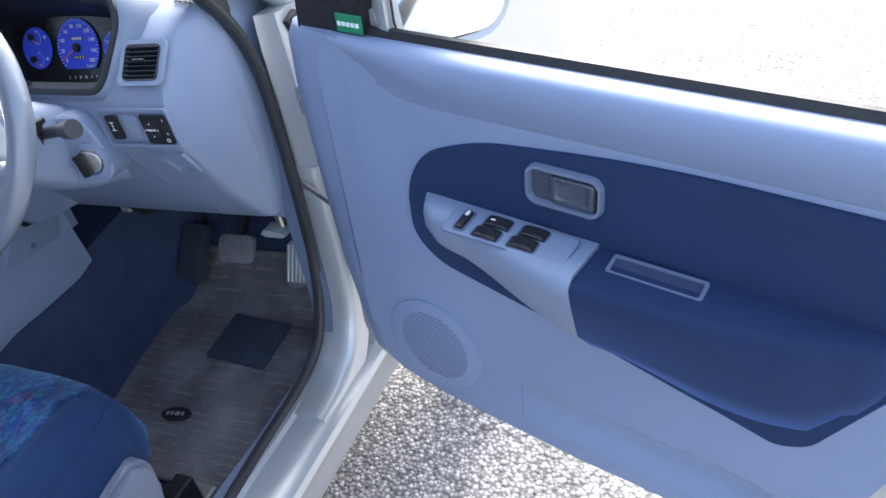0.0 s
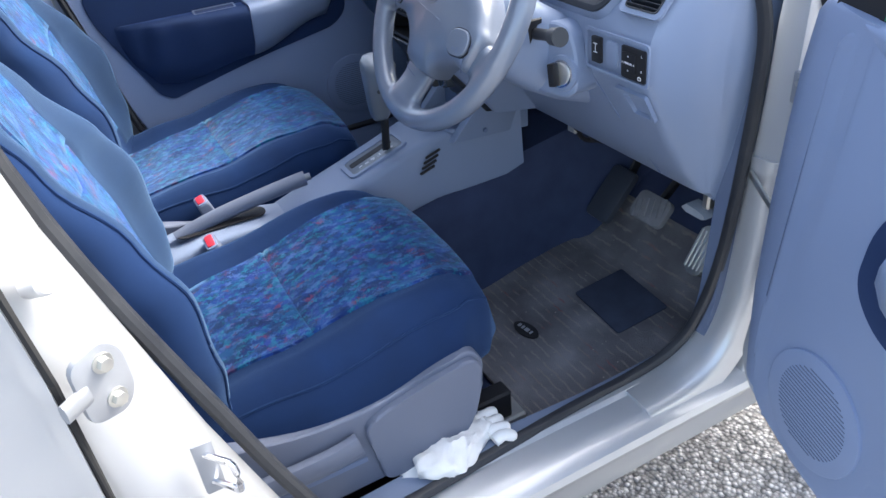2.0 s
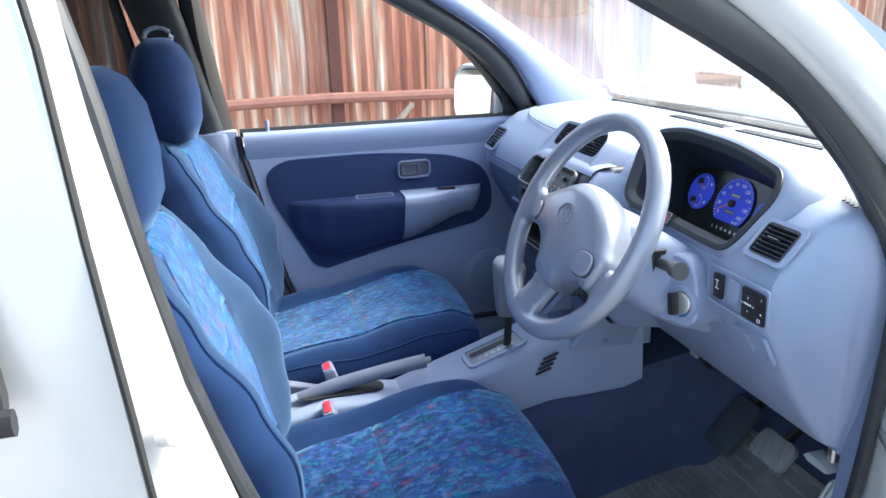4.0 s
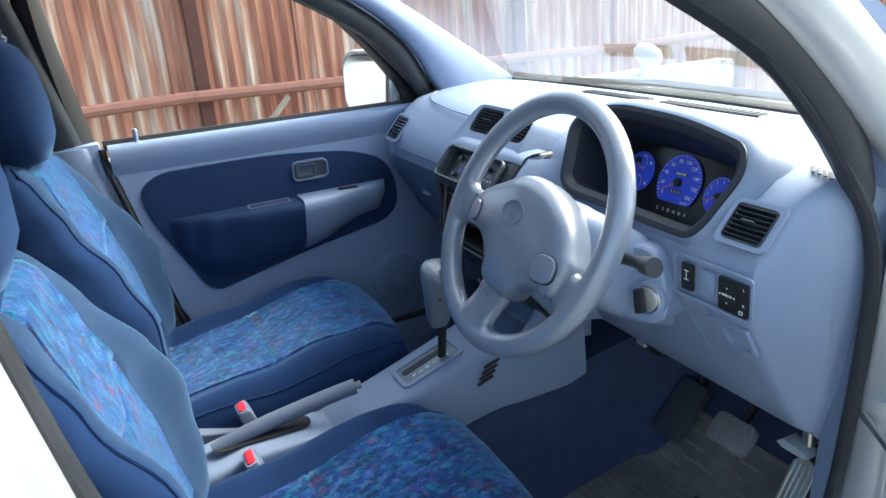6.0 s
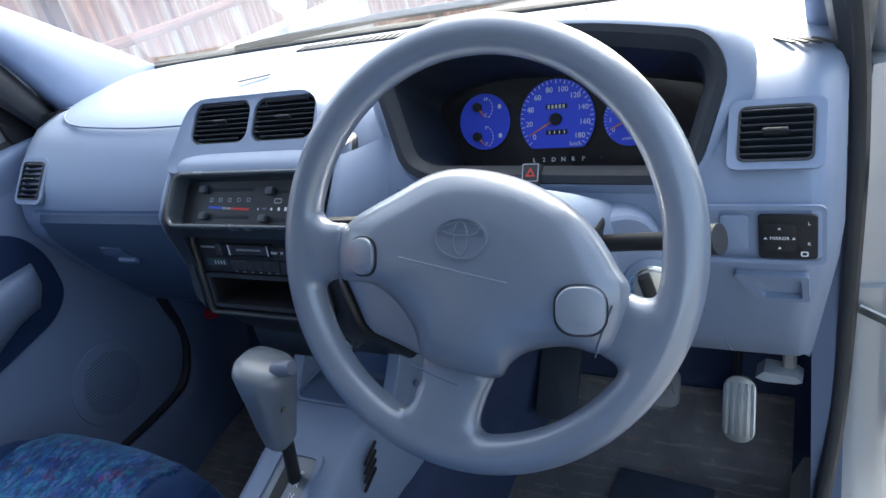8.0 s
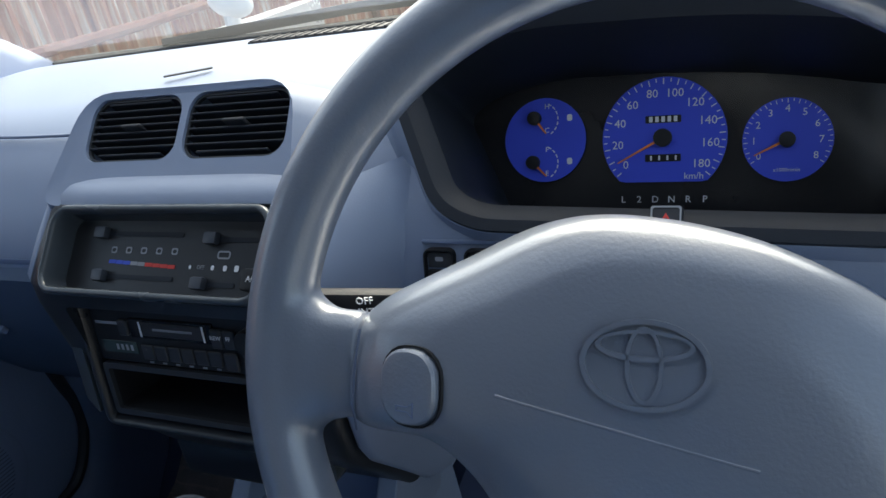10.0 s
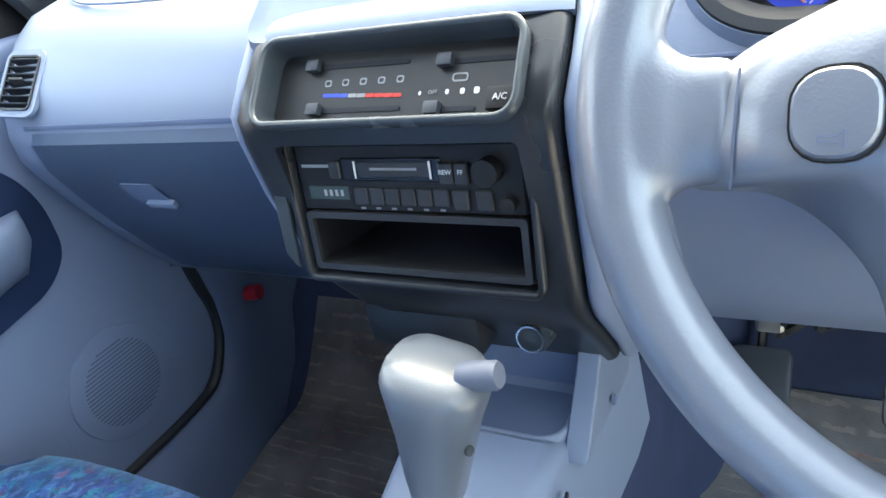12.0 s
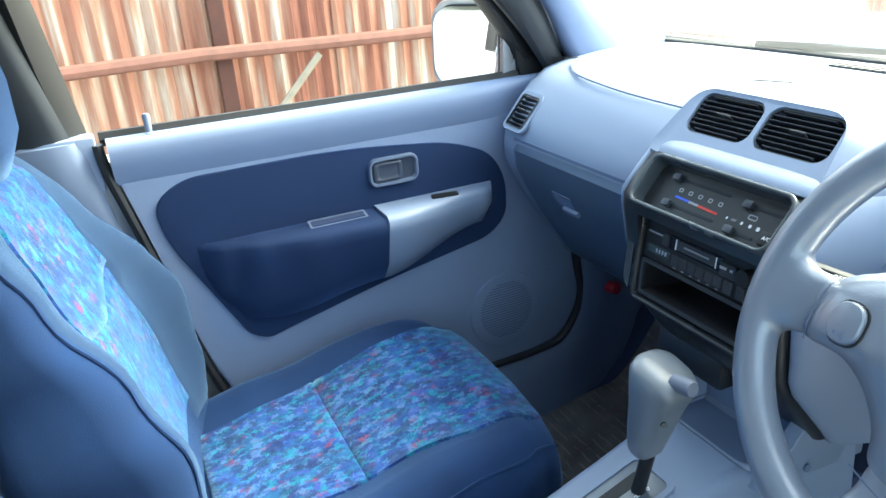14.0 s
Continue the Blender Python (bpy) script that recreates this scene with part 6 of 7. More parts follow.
def spoke(path, widths, depths, z0):
    """A flat moulded arm along a path in the wheel's plane."""
    rings_ = []
    for (p, t, s_, u), w_, d_ in zip(frames_along(path, (0, 0, 1)), widths, depths):
        ring_ = []
        for j in range(16):
            a = 2 * math.pi * j / 16
            c, d = math.cos(a), math.sin(a)
            c, d = math.copysign(abs(c) ** 0.7, c), math.copysign(abs(d) ** 0.7, d)
            ring_.append(p + s_ * (c * w_) + Vector((0, 0, d * d_)))
        rings_.append(ring_)
    return loft(rings_)


rim_bm = join(rim_bm, spoke([(-0.120, -0.005, -0.006), (-0.138, -0.006, -0.005), (-0.150, -0.006, -0.002), (-0.163, -0.006, 0)], [0.025, 0.026, 0.034, 0.055], [0.014, 0.014, 0.015, 0.013], 0))
rim_bm = join(rim_bm, spoke([(0.112, -0.055, -0.005), (0.128, -0.061, -0.004), (0.139, -0.066, -0.001), (0.150, -0.071, 0)], [0.026, 0.027, 0.034, 0.055], [0.014, 0.014, 0.015, 0.013], 0))
rim_bm = join(rim_bm, spoke([(-0.012, -0.095, -0.006), (-0.018, -0.118, -0.005), (-0.024, -0.138, -0.002), (-0.026, -0.149, -0.001), (-0.027, -0.160, 0)], [0.034, 0.030, 0.031, 0.042, 0.06], [0.013, 0.013, 0.014, 0.015, 0.013], 0))
rim = one_skin(part("rim", rim_bm, wheel_grey, wheel, "grey-blue rim with moulded spokes"), 0.0026, 20, 0.5)
skin = [v_.co for ob_ in (pad, rim) for v_ in ob_.data.vertices]


def drape(a_, b_, n, lift):
    """Points from a to b laid on the outer skin of the wheel."""
    pts = [(a_[0] + (b_[0] - a_[0]) * i / n, a_[1] + (b_[1] - a_[1]) * i / n) for i in range(n + 1)]
    zs = [max((c_.z for c_ in skin if abs(c_.x - x) < 0.003 and abs(c_.y - y_) < 0.003), default=0.0) for x, y_ in pts]
    for _ in range(3):
        zs = [(p_ + 2 * q_ + r_) / 4 for p_, q_, r_ in zip(zs[:1] + zs, zs, zs[1:] + zs[-1:])]
    return [(x, y_, z + lift) for (x, y_), z in zip(pts, zs)]


part("pad_crease", sweep(drape((-0.049, -0.0085), (0.044, -0.026), 16, -0.0002), 0.0007, 0.00035, 6), wheel_grey, pad)
part("pad_joint", sweep(drape((-0.1185, 0.012), (-0.1205, -0.033), 12, -0.0004), 0.0006, 0.0006, 6), slot_navy, pad, "fine joint line of the pad")
part("pad_joint", sweep(drape((-0.055, -0.0995), (-0.008, -0.1115), 12, -0.0003), 0.0007, 0.0006, 6), slot_navy, pad, "fine joint line of the pad")
part("pad_joint", sweep(drape((0.1205, -0.040), (0.106, -0.079), 12, -0.0003), 0.0007, 0.0006, 6), slot_navy, pad, "fine joint line of the pad")
part("hub", disc(0.06, 0.05, pose(0, -0.01, -0.09), 28, 0.005), trim_deep, wheel)

# ================= seats =================
def seat(m, side, label, recline=0.0, twist=0.0):
    """Local x across, y ahead, z up from the ground."""
    s = thing("front_seat", label, "car seat", m, "front seats")

    def power(v, e):
        return math.copysign(abs(v) ** e, v)

    def cushion_point(a, t, lift=0.0):
        yy = -0.46 + 0.495 * t
        zt = lerp_curve([(0, 0.67), (0.3, 0.69), (0.7, 0.728), (0.85, 0.732), (0.93, 0.716), (0.975, 0.675), (1.0, 0.60)], t) + lift
        zb = lerp_curve([(0, 0.53), (0.8, 0.53), (0.97, 0.55), (1.0, 0.57)], t)
        w = lerp_curve([(0, 0.225), (0.5, 0.238), (0.8, 0.232), (0.93, 0.205), (1.0, 0.15)], t)
        c, d = power(math.cos(a), 0.6), power(math.sin(a), 0.6)
        u = c * w
        h = (zt + zb) / 2 + d * (zt - zb) / 2
        if d > 0:
            k = lerp_curve([(0, 1), (0.75, 0.9), (1.0, 0.1)], t)
            h += k * (0.030 * math.exp(-((abs(u) - 0.19) / 0.04) ** 2) - 0.010 * math.exp(-(u / 0.13) ** 2))
            h += 0.003 * noise.noise((u * 14, yy * 14, side))
        return Vector((u, yy + 0.02 * (1 - (u / 0.24) ** 2) * max(0, t - 0.8) / 0.2, h))

    n = 44
    rings = [[cushion_point(2 * math.pi * j / n, i / 30) for j in range(n)] for i in range(31)]
    part("cushion", loft(rings), velour_navy, s, angle=70)

    def top_angle(u, w):
        return math.acos(max(-1, min(1, power(u / w, 1 / 0.6))))

    def edged(n_, d_=0.012):
        """Even steps from 0 to 1 with close ones at both ends."""
        return [0.0, d_] + [d_ + (1 - 2 * d_) * i / n_ for i in range(1, n_)] + [1 - d_, 1.0]

    def cushion_patch(t0, t1, nt):
        rr = []
        for kt in edged(nt, 0.02):
            t = t0 + (t1 - t0) * kt
            w = lerp_curve([(0, 0.225), (0.5, 0.238), (0.8, 0.232), (0.93, 0.205), (1.0, 0.15)], t)
            half = lerp_curve([(0, 0.122), (0.45, 0.134), (0.8, 0.150), (1.0, 0.15)], t)
            row = []
            for ku in edged(20):
                p = cushion_point(top_angle(-half + 2 * half * ku, w), t)
                lift = 0.005
                if ku in (0.0, 1.0) or (kt == 1.0 and t > 0.6) or (kt == 0.0 and t < 0.2):
                    lift = -0.003
                elif kt in (0.0, 1.0):
                    lift = 0.0015
                row.append(p + Vector((0, 0, lift)))
            rr.append(row)
        return loft(rr, False, False)

    part("cushion_insert", cushion_patch(0.04, 0.43, 12), seat_cloth, s, "deep blue patterned velour", angle=70)
    part("cushion_insert", cushion_patch(0.4302, 0.945, 16), seat_cloth, s, "deep blue patterned velour", angle=70)
    for sd in (-1, 1):
        pts_ = [cushion_point(radians(90 - sd * 62), 0.06 + 0.88 * i / 24) * 1.0 for i in range(25)]
        part("welt_seam", sweep(pts_, 0.0022, 0.0022, 6), velour_navy, s)

    BACK_W = [(0, 0.225), (0.25, 0.25), (0.45, 0.245), (0.66, 0.208), (0.82, 0.184), (0.94, 0.158), (1.0, 0.10)]
    BOLSTER = [(0, 0.035), (0.2, 0.060), (0.4, 0.076), (0.55, 0.060), (0.75, 0.03), (0.95, 0.008), (1.0, 0.0)]

    def back_point(a, t):
        zz = 0.655 + 0.505 * t
        yc = -0.456 - recline - 0.127 * t
        w = lerp_curve(BACK_W, t)
        th = lerp_curve([(0, 0.055), (0.5, 0.06), (0.9, 0.045), (1.0, 0.02)], t)
        c, d = power(math.cos(a), 0.62), power(math.sin(a), 0.62)
        u, h = c * w, d * th
        if d > 0:
            h += lerp_curve(BOLSTER, t) * math.exp(-((abs(u) - w * 0.90) / 0.055) ** 2) - 0.006
        return Vector((u, yc + h - twist * u, zz + h * 0.25))

    n_b = 72
    rings = [[back_point(2 * math.pi * j / n_b, i / 32) for j in range(n_b)] for i in range(33)]
    part("backrest", loft(rings), velour_navy, s, angle=70)

    def on_back(u, t):
        w = lerp_curve(BACK_W, t)
        return back_point(math.acos(max(-1, min(1, power(u / w, 1 / 0.62)))), t)

    INSERT_LOW, INSERT_TOP = [(0, 0.140), (0.3, 0.145), (0.6, 0.122)], [(0.5, 0.135), (0.7, 0.118), (0.85, 0.106), (0.95, 0.092)]
    for sd in (-1, 1):
        rr, edge = [], []
        for i in range(33):
            t = 0.03 + 0.95 * i / 32
            w = lerp_curve(BACK_W, t)
            u0 = lerp_curve(INSERT_LOW, t) if t < 0.555 else lerp_curve(INSERT_TOP, min(t, 0.95))
            u0, u1 = min(u0, w * 0.8) - 0.006, w * 0.90
            row = []
            for k in range(11):
                p = on_back(sd * (u0 + (u1 - u0) * k / 10), t)
                row.append(p + Vector((0, 0.003 if 0 < k < 10 and 0 < i < 32 else -0.003, 0)))
            rr.append(row)
            edge.append(row[-1] + Vector((sd * 0.0012, 0.003, 0)))
        part("bolster_cover", loft(rr, False, False), velour_grey, s, "grey-blue velour facing of the side bolster", angle=70)
        part("piping", sweep(edge, 0.0024, 0.0024, 6), velour_navy, s)

    def back_patch(t0, t1, nt, wide):
        rr = []
        upper = t0 > 0.3
        for kt in edged(nt, 0.02):
            t = t0 + (t1 - t0) * kt
            w = lerp_curve(BACK_W, t)
            half = lerp_curve(wide, t)
            row = []
            for ku in edged(18):
                u = -half + 2 * half * ku
                bow = 0.06 * (abs(u) / half) * ((1 - kt) if upper else kt)
                p = back_point(math.acos(max(-1, min(1, power(u / w, 1 / 0.62)))), t + bow)
                lift = 0.006
                if ku in (0.0, 1.0) or (kt == 1.0 and upper) or (kt == 0.0 and not upper):
                    lift = -0.003
                elif kt in (0.0, 1.0):
                    lift = 0.002
                row.append(p + Vector((0, lift, 0)))
            rr.append(row)
        return loft(rr, False, False)

    part("back_insert", back_patch(0.12, 0.555, 12, INSERT_LOW), seat_cloth, s, "deep blue patterned velour", angle=70)
    part("back_insert", back_patch(0.5553, 0.95, 12, INSERT_TOP), seat_cloth, s, "deep blue patterned velour", angle=70)
    hr = []
    for t, w, th in ((0.0, 0.05, 0.02), (0.05, 0.09, 0.042), (0.2, 0.118, 0.056), (0.45, 0.126, 0.06), (0.75, 0.12, 0.055), (0.92, 0.092, 0.04), (1.0, 0.05, 0.018)):
        ring = []
        for j in range(32):
            a = 2 * math.pi * j / 32
            c, d = power(math.cos(a), 0.62), power(math.sin(a), 0.72)
            ring.append((c * w * 1.04, -0.585 - 0.4 * recline - 0.012 * t + d * th * 1.08, 1.142 + 0.21 * t))
        hr.append(ring)
    hd = part("headrest", loft(hr), velour_navy, s, angle=70)
    for sx in (-0.05, 0.05):
        part("headrest_stalk", sweep([(sx, -0.59 - 0.4 * recline, 1.12), (sx, -0.59 - 0.4 * recline, 1.19)], 0.006, 0.006, 10), chrome, hd)
    # plinth, side valance and rails
    part("plinth", box(-0.19, 0.19, -0.44, -0.05, 0.46, 0.55, 0.02), carpet_navy, s)
    for sd in (-1, 1):
        turn_ = Matrix.Identity(4) if sd > 0 else Matrix.Diagonal((-1, 1, 1, 1))
        e = rounded_poly([(-0.43, 0.475), (-0.12, 0.478), (-0.06, 0.50), (-0.035, 0.56), (-0.030, 0.625), (-0.05, 0.652), (-0.11, 0.645), (-0.19, 0.626), (-0.30, 0.622), (-0.43, 0.655)], [0.01, 0.03, 0.03, 0.03, 0.03, 0.02, 0.05, 0.05, 0.05, 0.01], 4)
        b_ = prism(e, 0.032, face_basis((sd * 0.212, 0, 0), (sd, 0, 0)) @ turn_, 0.008, 3)
        front = rounded_poly([(-0.215, 0.478), (-0.12, 0.478), (-0.066, 0.503), (-0.044, 0.56), (-0.038, 0.625), (-0.055, 0.644), (-0.11, 0.637), (-0.20, 0.617), (-0.235, 0.60), (-0.225, 0.55)], [0.02, 0.03, 0.03, 0.03, 0.02, 0.02, 0.04, 0.02, 0.02, 0.02], 4)
        b_ = prism(front, 0.012, face_basis((sd * 0.243, 0, 0), (sd, 0, 0)) @ turn_, 0.006, 3, b_)
        v_ = part("side_valance", b_, seat_plastic, s, "blue-grey plastic side cover")
        if sd == side:
            part("recline_lever", sweep(smooth_path([(sd * 0.250, -0.425, 0.570), (sd * 0.254, -0.36, 0.572), (sd * 0.256, -0.29, 0.574), (sd * 0.256, -0.245, 0.582)], 4), 0.010, 0.019, 12, power=3), seat_plastic, v_)
            part("lever_recess", box(min(sd * 0.2435, sd * 0.2455), max(sd * 0.2435, sd * 0.2455), -0.43, -0.235, 0.528, 0.538, 0.0008, 1), trim_deep, v_)
    for sx in (-0.17, 0.17):
        part("rail", box(sx - 0.018, sx + 0.018, -0.46, 0.05, floor_z(-0.1) + 0.0, 0.47, 0.004, 1), black_plastic, s)
        part("rail_bracket", box(sx - 0.026, sx + 0.026, 0.02, 0.075, floor_z(0.05) - 0.005, floor_z(0.05) + 0.03, 0.004, 1), steel, s)
    if side > 0:
        part("fabric_tag", box(0.035, 0.06, 0.043, 0.046, 0.515, 0.55, 0.001, 1), white_cloth, s, "small white sewn tag")
    return s


seat(pose(0.290, -0.036, 0), 1, "driver seat in navy velour with a deep blue patterned insert")
seat(pose(-0.338, 0.010, 0.020), -1, "passenger seat in navy velour with a deep blue patterned insert", 0.036, 0.10)

# ================= console, selector, handbrake =================
con = thing("centre_console", "pale blue-grey plastic console between the seats", "console")
CS = [(-0.20, -0.066, 0.055, 0.672, 0.52), (-0.15, -0.068, 0.057, 0.688, 0.55), (-0.05, -0.070, 0.06, 0.718, 0.60), (0.03, -0.071, 0.062, 0.744, 0.625), (0.10, -0.073, 0.065, 0.767, 0.64), (0.135, -0.075, 0.067, 0.775, 0.642), (0.15, -0.077, 0.069, 0.765, 0.642), (0.20, -0.082, 0.073, 0.765, 0.645), (0.26, -0.09, 0.078, 0.80, 0.65), (0.30, -0.094, 0.081, 0.86, 0.665)]
rings = []
for yy, xl, xr, zt, zb in CS:
    rings.append([(x, yy, z) for x, z in rounded_poly([(xl - 0.012, zb), (xl, zt), (xr, zt), (xr + 0.014, zb)], [0.004, 0.016, 0.016, 0.004], 4)])
part("console_body", loft(rings), trim_pale, con, angle=45)
for k in range(4):
    m_ = face_basis((0.0765, 0.092 + 0.005 * (k - 1.5), 0.7245 + 0.0105 * (k - 1.5)), (1, 0, 0.085))
    part("side_slot", prism(round_rect(0.036, 0.0052, 0.0024, 3), 0.0015, m_ @ pose(0, 0, -0.001, 0, 0, 16)), black_plastic, con, "slanting black vent slot")
part("console_screw", disc(0.005, 0.002, face_basis((0.088, 0.215, 0.762), (1, 0, 0.05)), 14, 0.0008), trim_deep, con)
for sx, lab in ((0.073, "r"), (-0.087, "l")):
    b = loft([[(sx + dx, y_, z_) for y_, z_ in ((0.14, 0.752), (0.19, 0.80), (0.235, 0.86), (0.30, 0.9), (0.32, 0.9), (0.32, 0.74))] for dx in (-0.008, 0.012)])
    part("console_cheek", bevel(b, 0.003, 2), trim_pale, con)
part("tray_back", box(-0.079, 0.0685, 0.214, 0.222, 0.765, 0.885, 0.003, 1), trim_deep, con)
TR = face_basis((-0.006, 0.192, 0.7665), (0, -0.02, 1), (0, 1, 0.02))
# Tray floor in deeper trim: the shade under the stack put into its colour.
part("tray_floor", prism(round_rect(0.132, 0.088, 0.016, 5), 0.002, TR), trim_deep, con)
part("tray_rim", bezel(0.13, 0.086, 0.018, 0.007, TR, deep=0.002, proud=0.005), trim_pale, con, angle=60)
GM = face_basis((0.0, 0.004, 0.7365), (0, -0.33, 1), (0, 1, 0.33))
gate = part("selector_gate", prism(round_rect(0.060, 0.118, 0.008, 4), 0.002, GM, 0.001), lever_grey, con, "grey selector gate with position letters")
part("gate_rim", frame_prism(round_rect(0.074, 0.134, 0.014, 4), round_rect(0.059, 0.117, 0.008, 4), 0.005, GM @ pose(0, 0, -0.001)), trim_pale, gate)
part("gate_slot", prism(round_rect(0.016, 0.098, 0.005, 3, -0.008, -0.003), 0.0008, GM @ pose(0, 0, 0.002)), black_plastic, gate)
for k, t_ in enumerate(("P", "R", "N", "D", "2", "L")):
    lettering(t_, 0.0105, GM @ pose(0.014, 0.036 - 0.0145 * k, 0.0023), print_white, gate)
sel = thing("gear_selector", "dark grey automatic gear selector with a silver thumb button", "gear lever", pose(0.016, -0.011, 0.008))
part("shaft", sweep([(-0.010, 0.042, 0.735), (0.006, 0.040, 0.80), (0.018, 0.036, 0.85)], 0.008, 0.009, 12), black_plastic, sel)
rings = []
for z, dx, hw, hd_ in ((0.812, 0.008, 0.013, 0.014), (0.82, 0.010, 0.017, 0.018), (0.85, 0.016, 0.021, 0.023), (0.885, 0.024, 0.0255, 0.027), (0.91, 0.0285, 0.030, 0.030), (0.925, 0.0305, 0.032, 0.030), (0.934, 0.031, 0.0285, 0.025), (0.937, 0.031, 0.017, 0.014)):
    rings.append([(dx + x, 0.032 + y_, z + (0.008 * (-x) / 0.04 if z > 0.9 else 0)) for x, y_ in round_rect(2 * hw, 2 * hd_, min(hw, hd_) * 0.75, 5)])
kb = part("knob", loft(rings), lever_grey, sel, angle=60)
part("thumb_button", sweep([(0.050, 0.030, 0.929), (0.072, 0.031, 0.933), (0.0745, 0.0311, 0.9335)], 0.0092, 0.0092, 18, radii=[1.0, 0.98, 0.82]), seat_plastic, kb, "silver-grey thumb button")
part("screw", disc(0.0035, 0.002, face_basis((0.049, 0.02, 0.88), (1, -0.3, 0)), 12), bezel_grey, kb)

rear = thing("handbrake_console", "pale grey plastic surround of the handbrake", "console")
rings = []
for yy, hw, zt in ((-0.56, 0.055, 0.60), (-0.45, 0.056, 0.665), (-0.35, 0.054, 0.685), (-0.25, 0.05, 0.682), (-0.19, 0.047, 0.672)):
    rings.append([(x - 0.01, yy, z) for x, z in rounded_poly([(-hw - 0.01, 0.52), (-hw, zt), (hw, zt), (hw + 0.01, 0.52)], [0.004, 0.012, 0.012, 0.004], 4)])
part("surround", loft(rings), trim_pale, rear, angle=45)
part("lever_well", prism(round_rect(0.04, 0.17, 0.018, 5), 0.002, face_basis((-0.012, -0.315, 0.6865), (0, 0.0, 1), (0, 1, 0))), black_plastic, rear)
hb = thing("handbrake", "dark grey handbrake lever between the seats", "handbrake")
part("lever", sweep(smooth_path([(-0.016, -0.40, 0.68), (-0.014, -0.33, 0.70), (-0.010, -0.25, 0.715), (-0.006, -0.18, 0.726), (-0.003, -0.142, 0.731)], 4), 0.013, 0.015, 14, radii=None), seat_plastic, hb)
part("release_button", sweep([(-0.003, -0.144, 0.731), (-0.001, -0.131, 0.733)], 0.007, 0.007, 12), lever_grey, hb)


def buckle(x, yy, z, lean):
    bk = thing("belt_buckle", "seat belt buckle with a red release button", "seat belt buckle", pose(x, yy, z, 18, lean, 0), "belt buckles")
    part("buckle_case", box(-0.024, 0.024, -0.012, 0.012, -0.075, 0.0, 0.006, 3), seat_plastic, bk)
    part("button_rim", prism(round_rect(0.044, 0.021, 0.006, 3), 0.003, pose(0, 0, -0.001)), armrest_grey, bk)
    part("release_button", prism(round_rect(0.036, 0.014, 0.004, 3), 0.003, pose(0, 0, 0.001), 0.001), buckle_red, bk, "red release button")
    part("buckle_strap", box(-0.018, 0.018, -0.004, 0.004, -0.2, -0.07, 0.001, 1), black_plastic, bk)


buckle(-0.075, -0.335, 0.713, -4)
buckle(0.062, -0.352, 0.696, 4)

# ================= pedals, mats, small things =================
pd = thing("brake_pedal", "worn dark rubber brake pedal", "pedal")
pm = face_basis((0.347, 0.430, 0.622), (0, -0.75, 0.66))
part("pad", prism(round_rect(0.085, 0.058, 0.014, 4), 0.012, pm, 0.004), pedal_rubber, pd)
for k in range(6):
    part("tread", box(-0.034 + 0.0135 * k - 0.002, -0.034 + 0.0135 * k + 0.002, -0.02, 0.02, 0.012, 0.0145, 0.0008, 1, None, pm @ pose(0, 0, 0, 0, 0, 20)), pedal_rubber, pd)
part("arm", sweep([(0.350, 0.437, 0.628), (0.343, 0.51, 0.68), (0.335, 0.56, 0.82)], 0.006, 0.012, 8), black_plastic, pd)
gp = thing("accelerator_pedal", "long ribbed metal accelerator pedal", "pedal")
am = face_basis((0.468, 0.449, 0.583), (0, -0.86, 0.5))
part("pad", prism(round_rect(0.046, 0.098, 0.02, 5), 0.01, am, 0.003), steel, gp)
for k in range(5):
    part("rib", box(-0.018 + 0.009 * k - 0.002, -0.018 + 0.009 * k + 0.002, -0.038, 0.038, 0.009, 0.0125, 0.0008, 1, None, am), steel, gp)
part("arm", sweep([(0.461, 0.475, 0.60), (0.46, 0.54, 0.68), (0.455, 0.57, 0.8)], 0.006, 0.008, 8), black_plastic, gp)
fr = thing("foot_rest", "scuffed dark rubber foot rest pad", "pedal")
fm_ = face_basis((0.179, 0.475, 0.566), (0, -0.75, 0.66))
part("pad", prism(round_rect(0.07, 0.125, 0.012, 4), 0.014, fm_, 0.004), knob_grey, fr)
part("arm", sweep([(0.175, 0.495, 0.55), (0.18, 0.55, 0.65), (0.19, 0.57, 0.8)], 0.006, 0.012, 8), black_plastic, fr)
dk = thing("wiring_loom", "bundle of dark wires and brackets under the column", "wiring")
for k in range(5):
    part("wire", sweep(smooth_path([(0.22 + 0.03 * k, 0.33, 0.80), (0.21 + 0.035 * k, 0.37, 0.74 + 0.012 * k), (0.25 + 0.03 * k, 0.42, 0.76), (0.28, 0.5, 0.86)], 5), 0.005, 0.005, 6), black_plastic, dk)
part("bracket", box(0.19, 0.215, 0.34, 0.35, 0.76, 0.80, 0.003, 1, None, None), steel, dk)

fm = thing("floor_mat", "dark brown-grey tufted driver mat with a navy heel patch", "floor mat", kind="")
part("mat_sheet", floor_sheet(0.105, 0.535, 0.014, 0.035, 0.53, thick=0.008, wav=0.004), mat_cloth, fm)
hpz = floor_z(0.355) + 0.0175
part("heel_pad", prism(rounded_poly([(-0.075, -0.058), (0.075, -0.058), (0.075, 0.06), (-0.075, 0.06)], 0.006), 0.004, face_basis((0.355, 0.352, hpz - 0.002), (0, -0.16, 1), (0.0, 1, 0.16)) @ pose(0, 0, 0, 0, 0, -4), 0.002), heel_cloth, fm, "navy heel pad")
lg = face_basis((0.291, 0.167, floor_z(0.165) + 0.016), (0, -0.1, 1), (0, 1, 0.1))
badge = part("mat_badge", prism(ellipse(0.033, 0.016, 32), 0.003, lg @ pose(0, 0, 0, 0, 0, 8), 0.001), black_plastic, fm, "black oval badge")
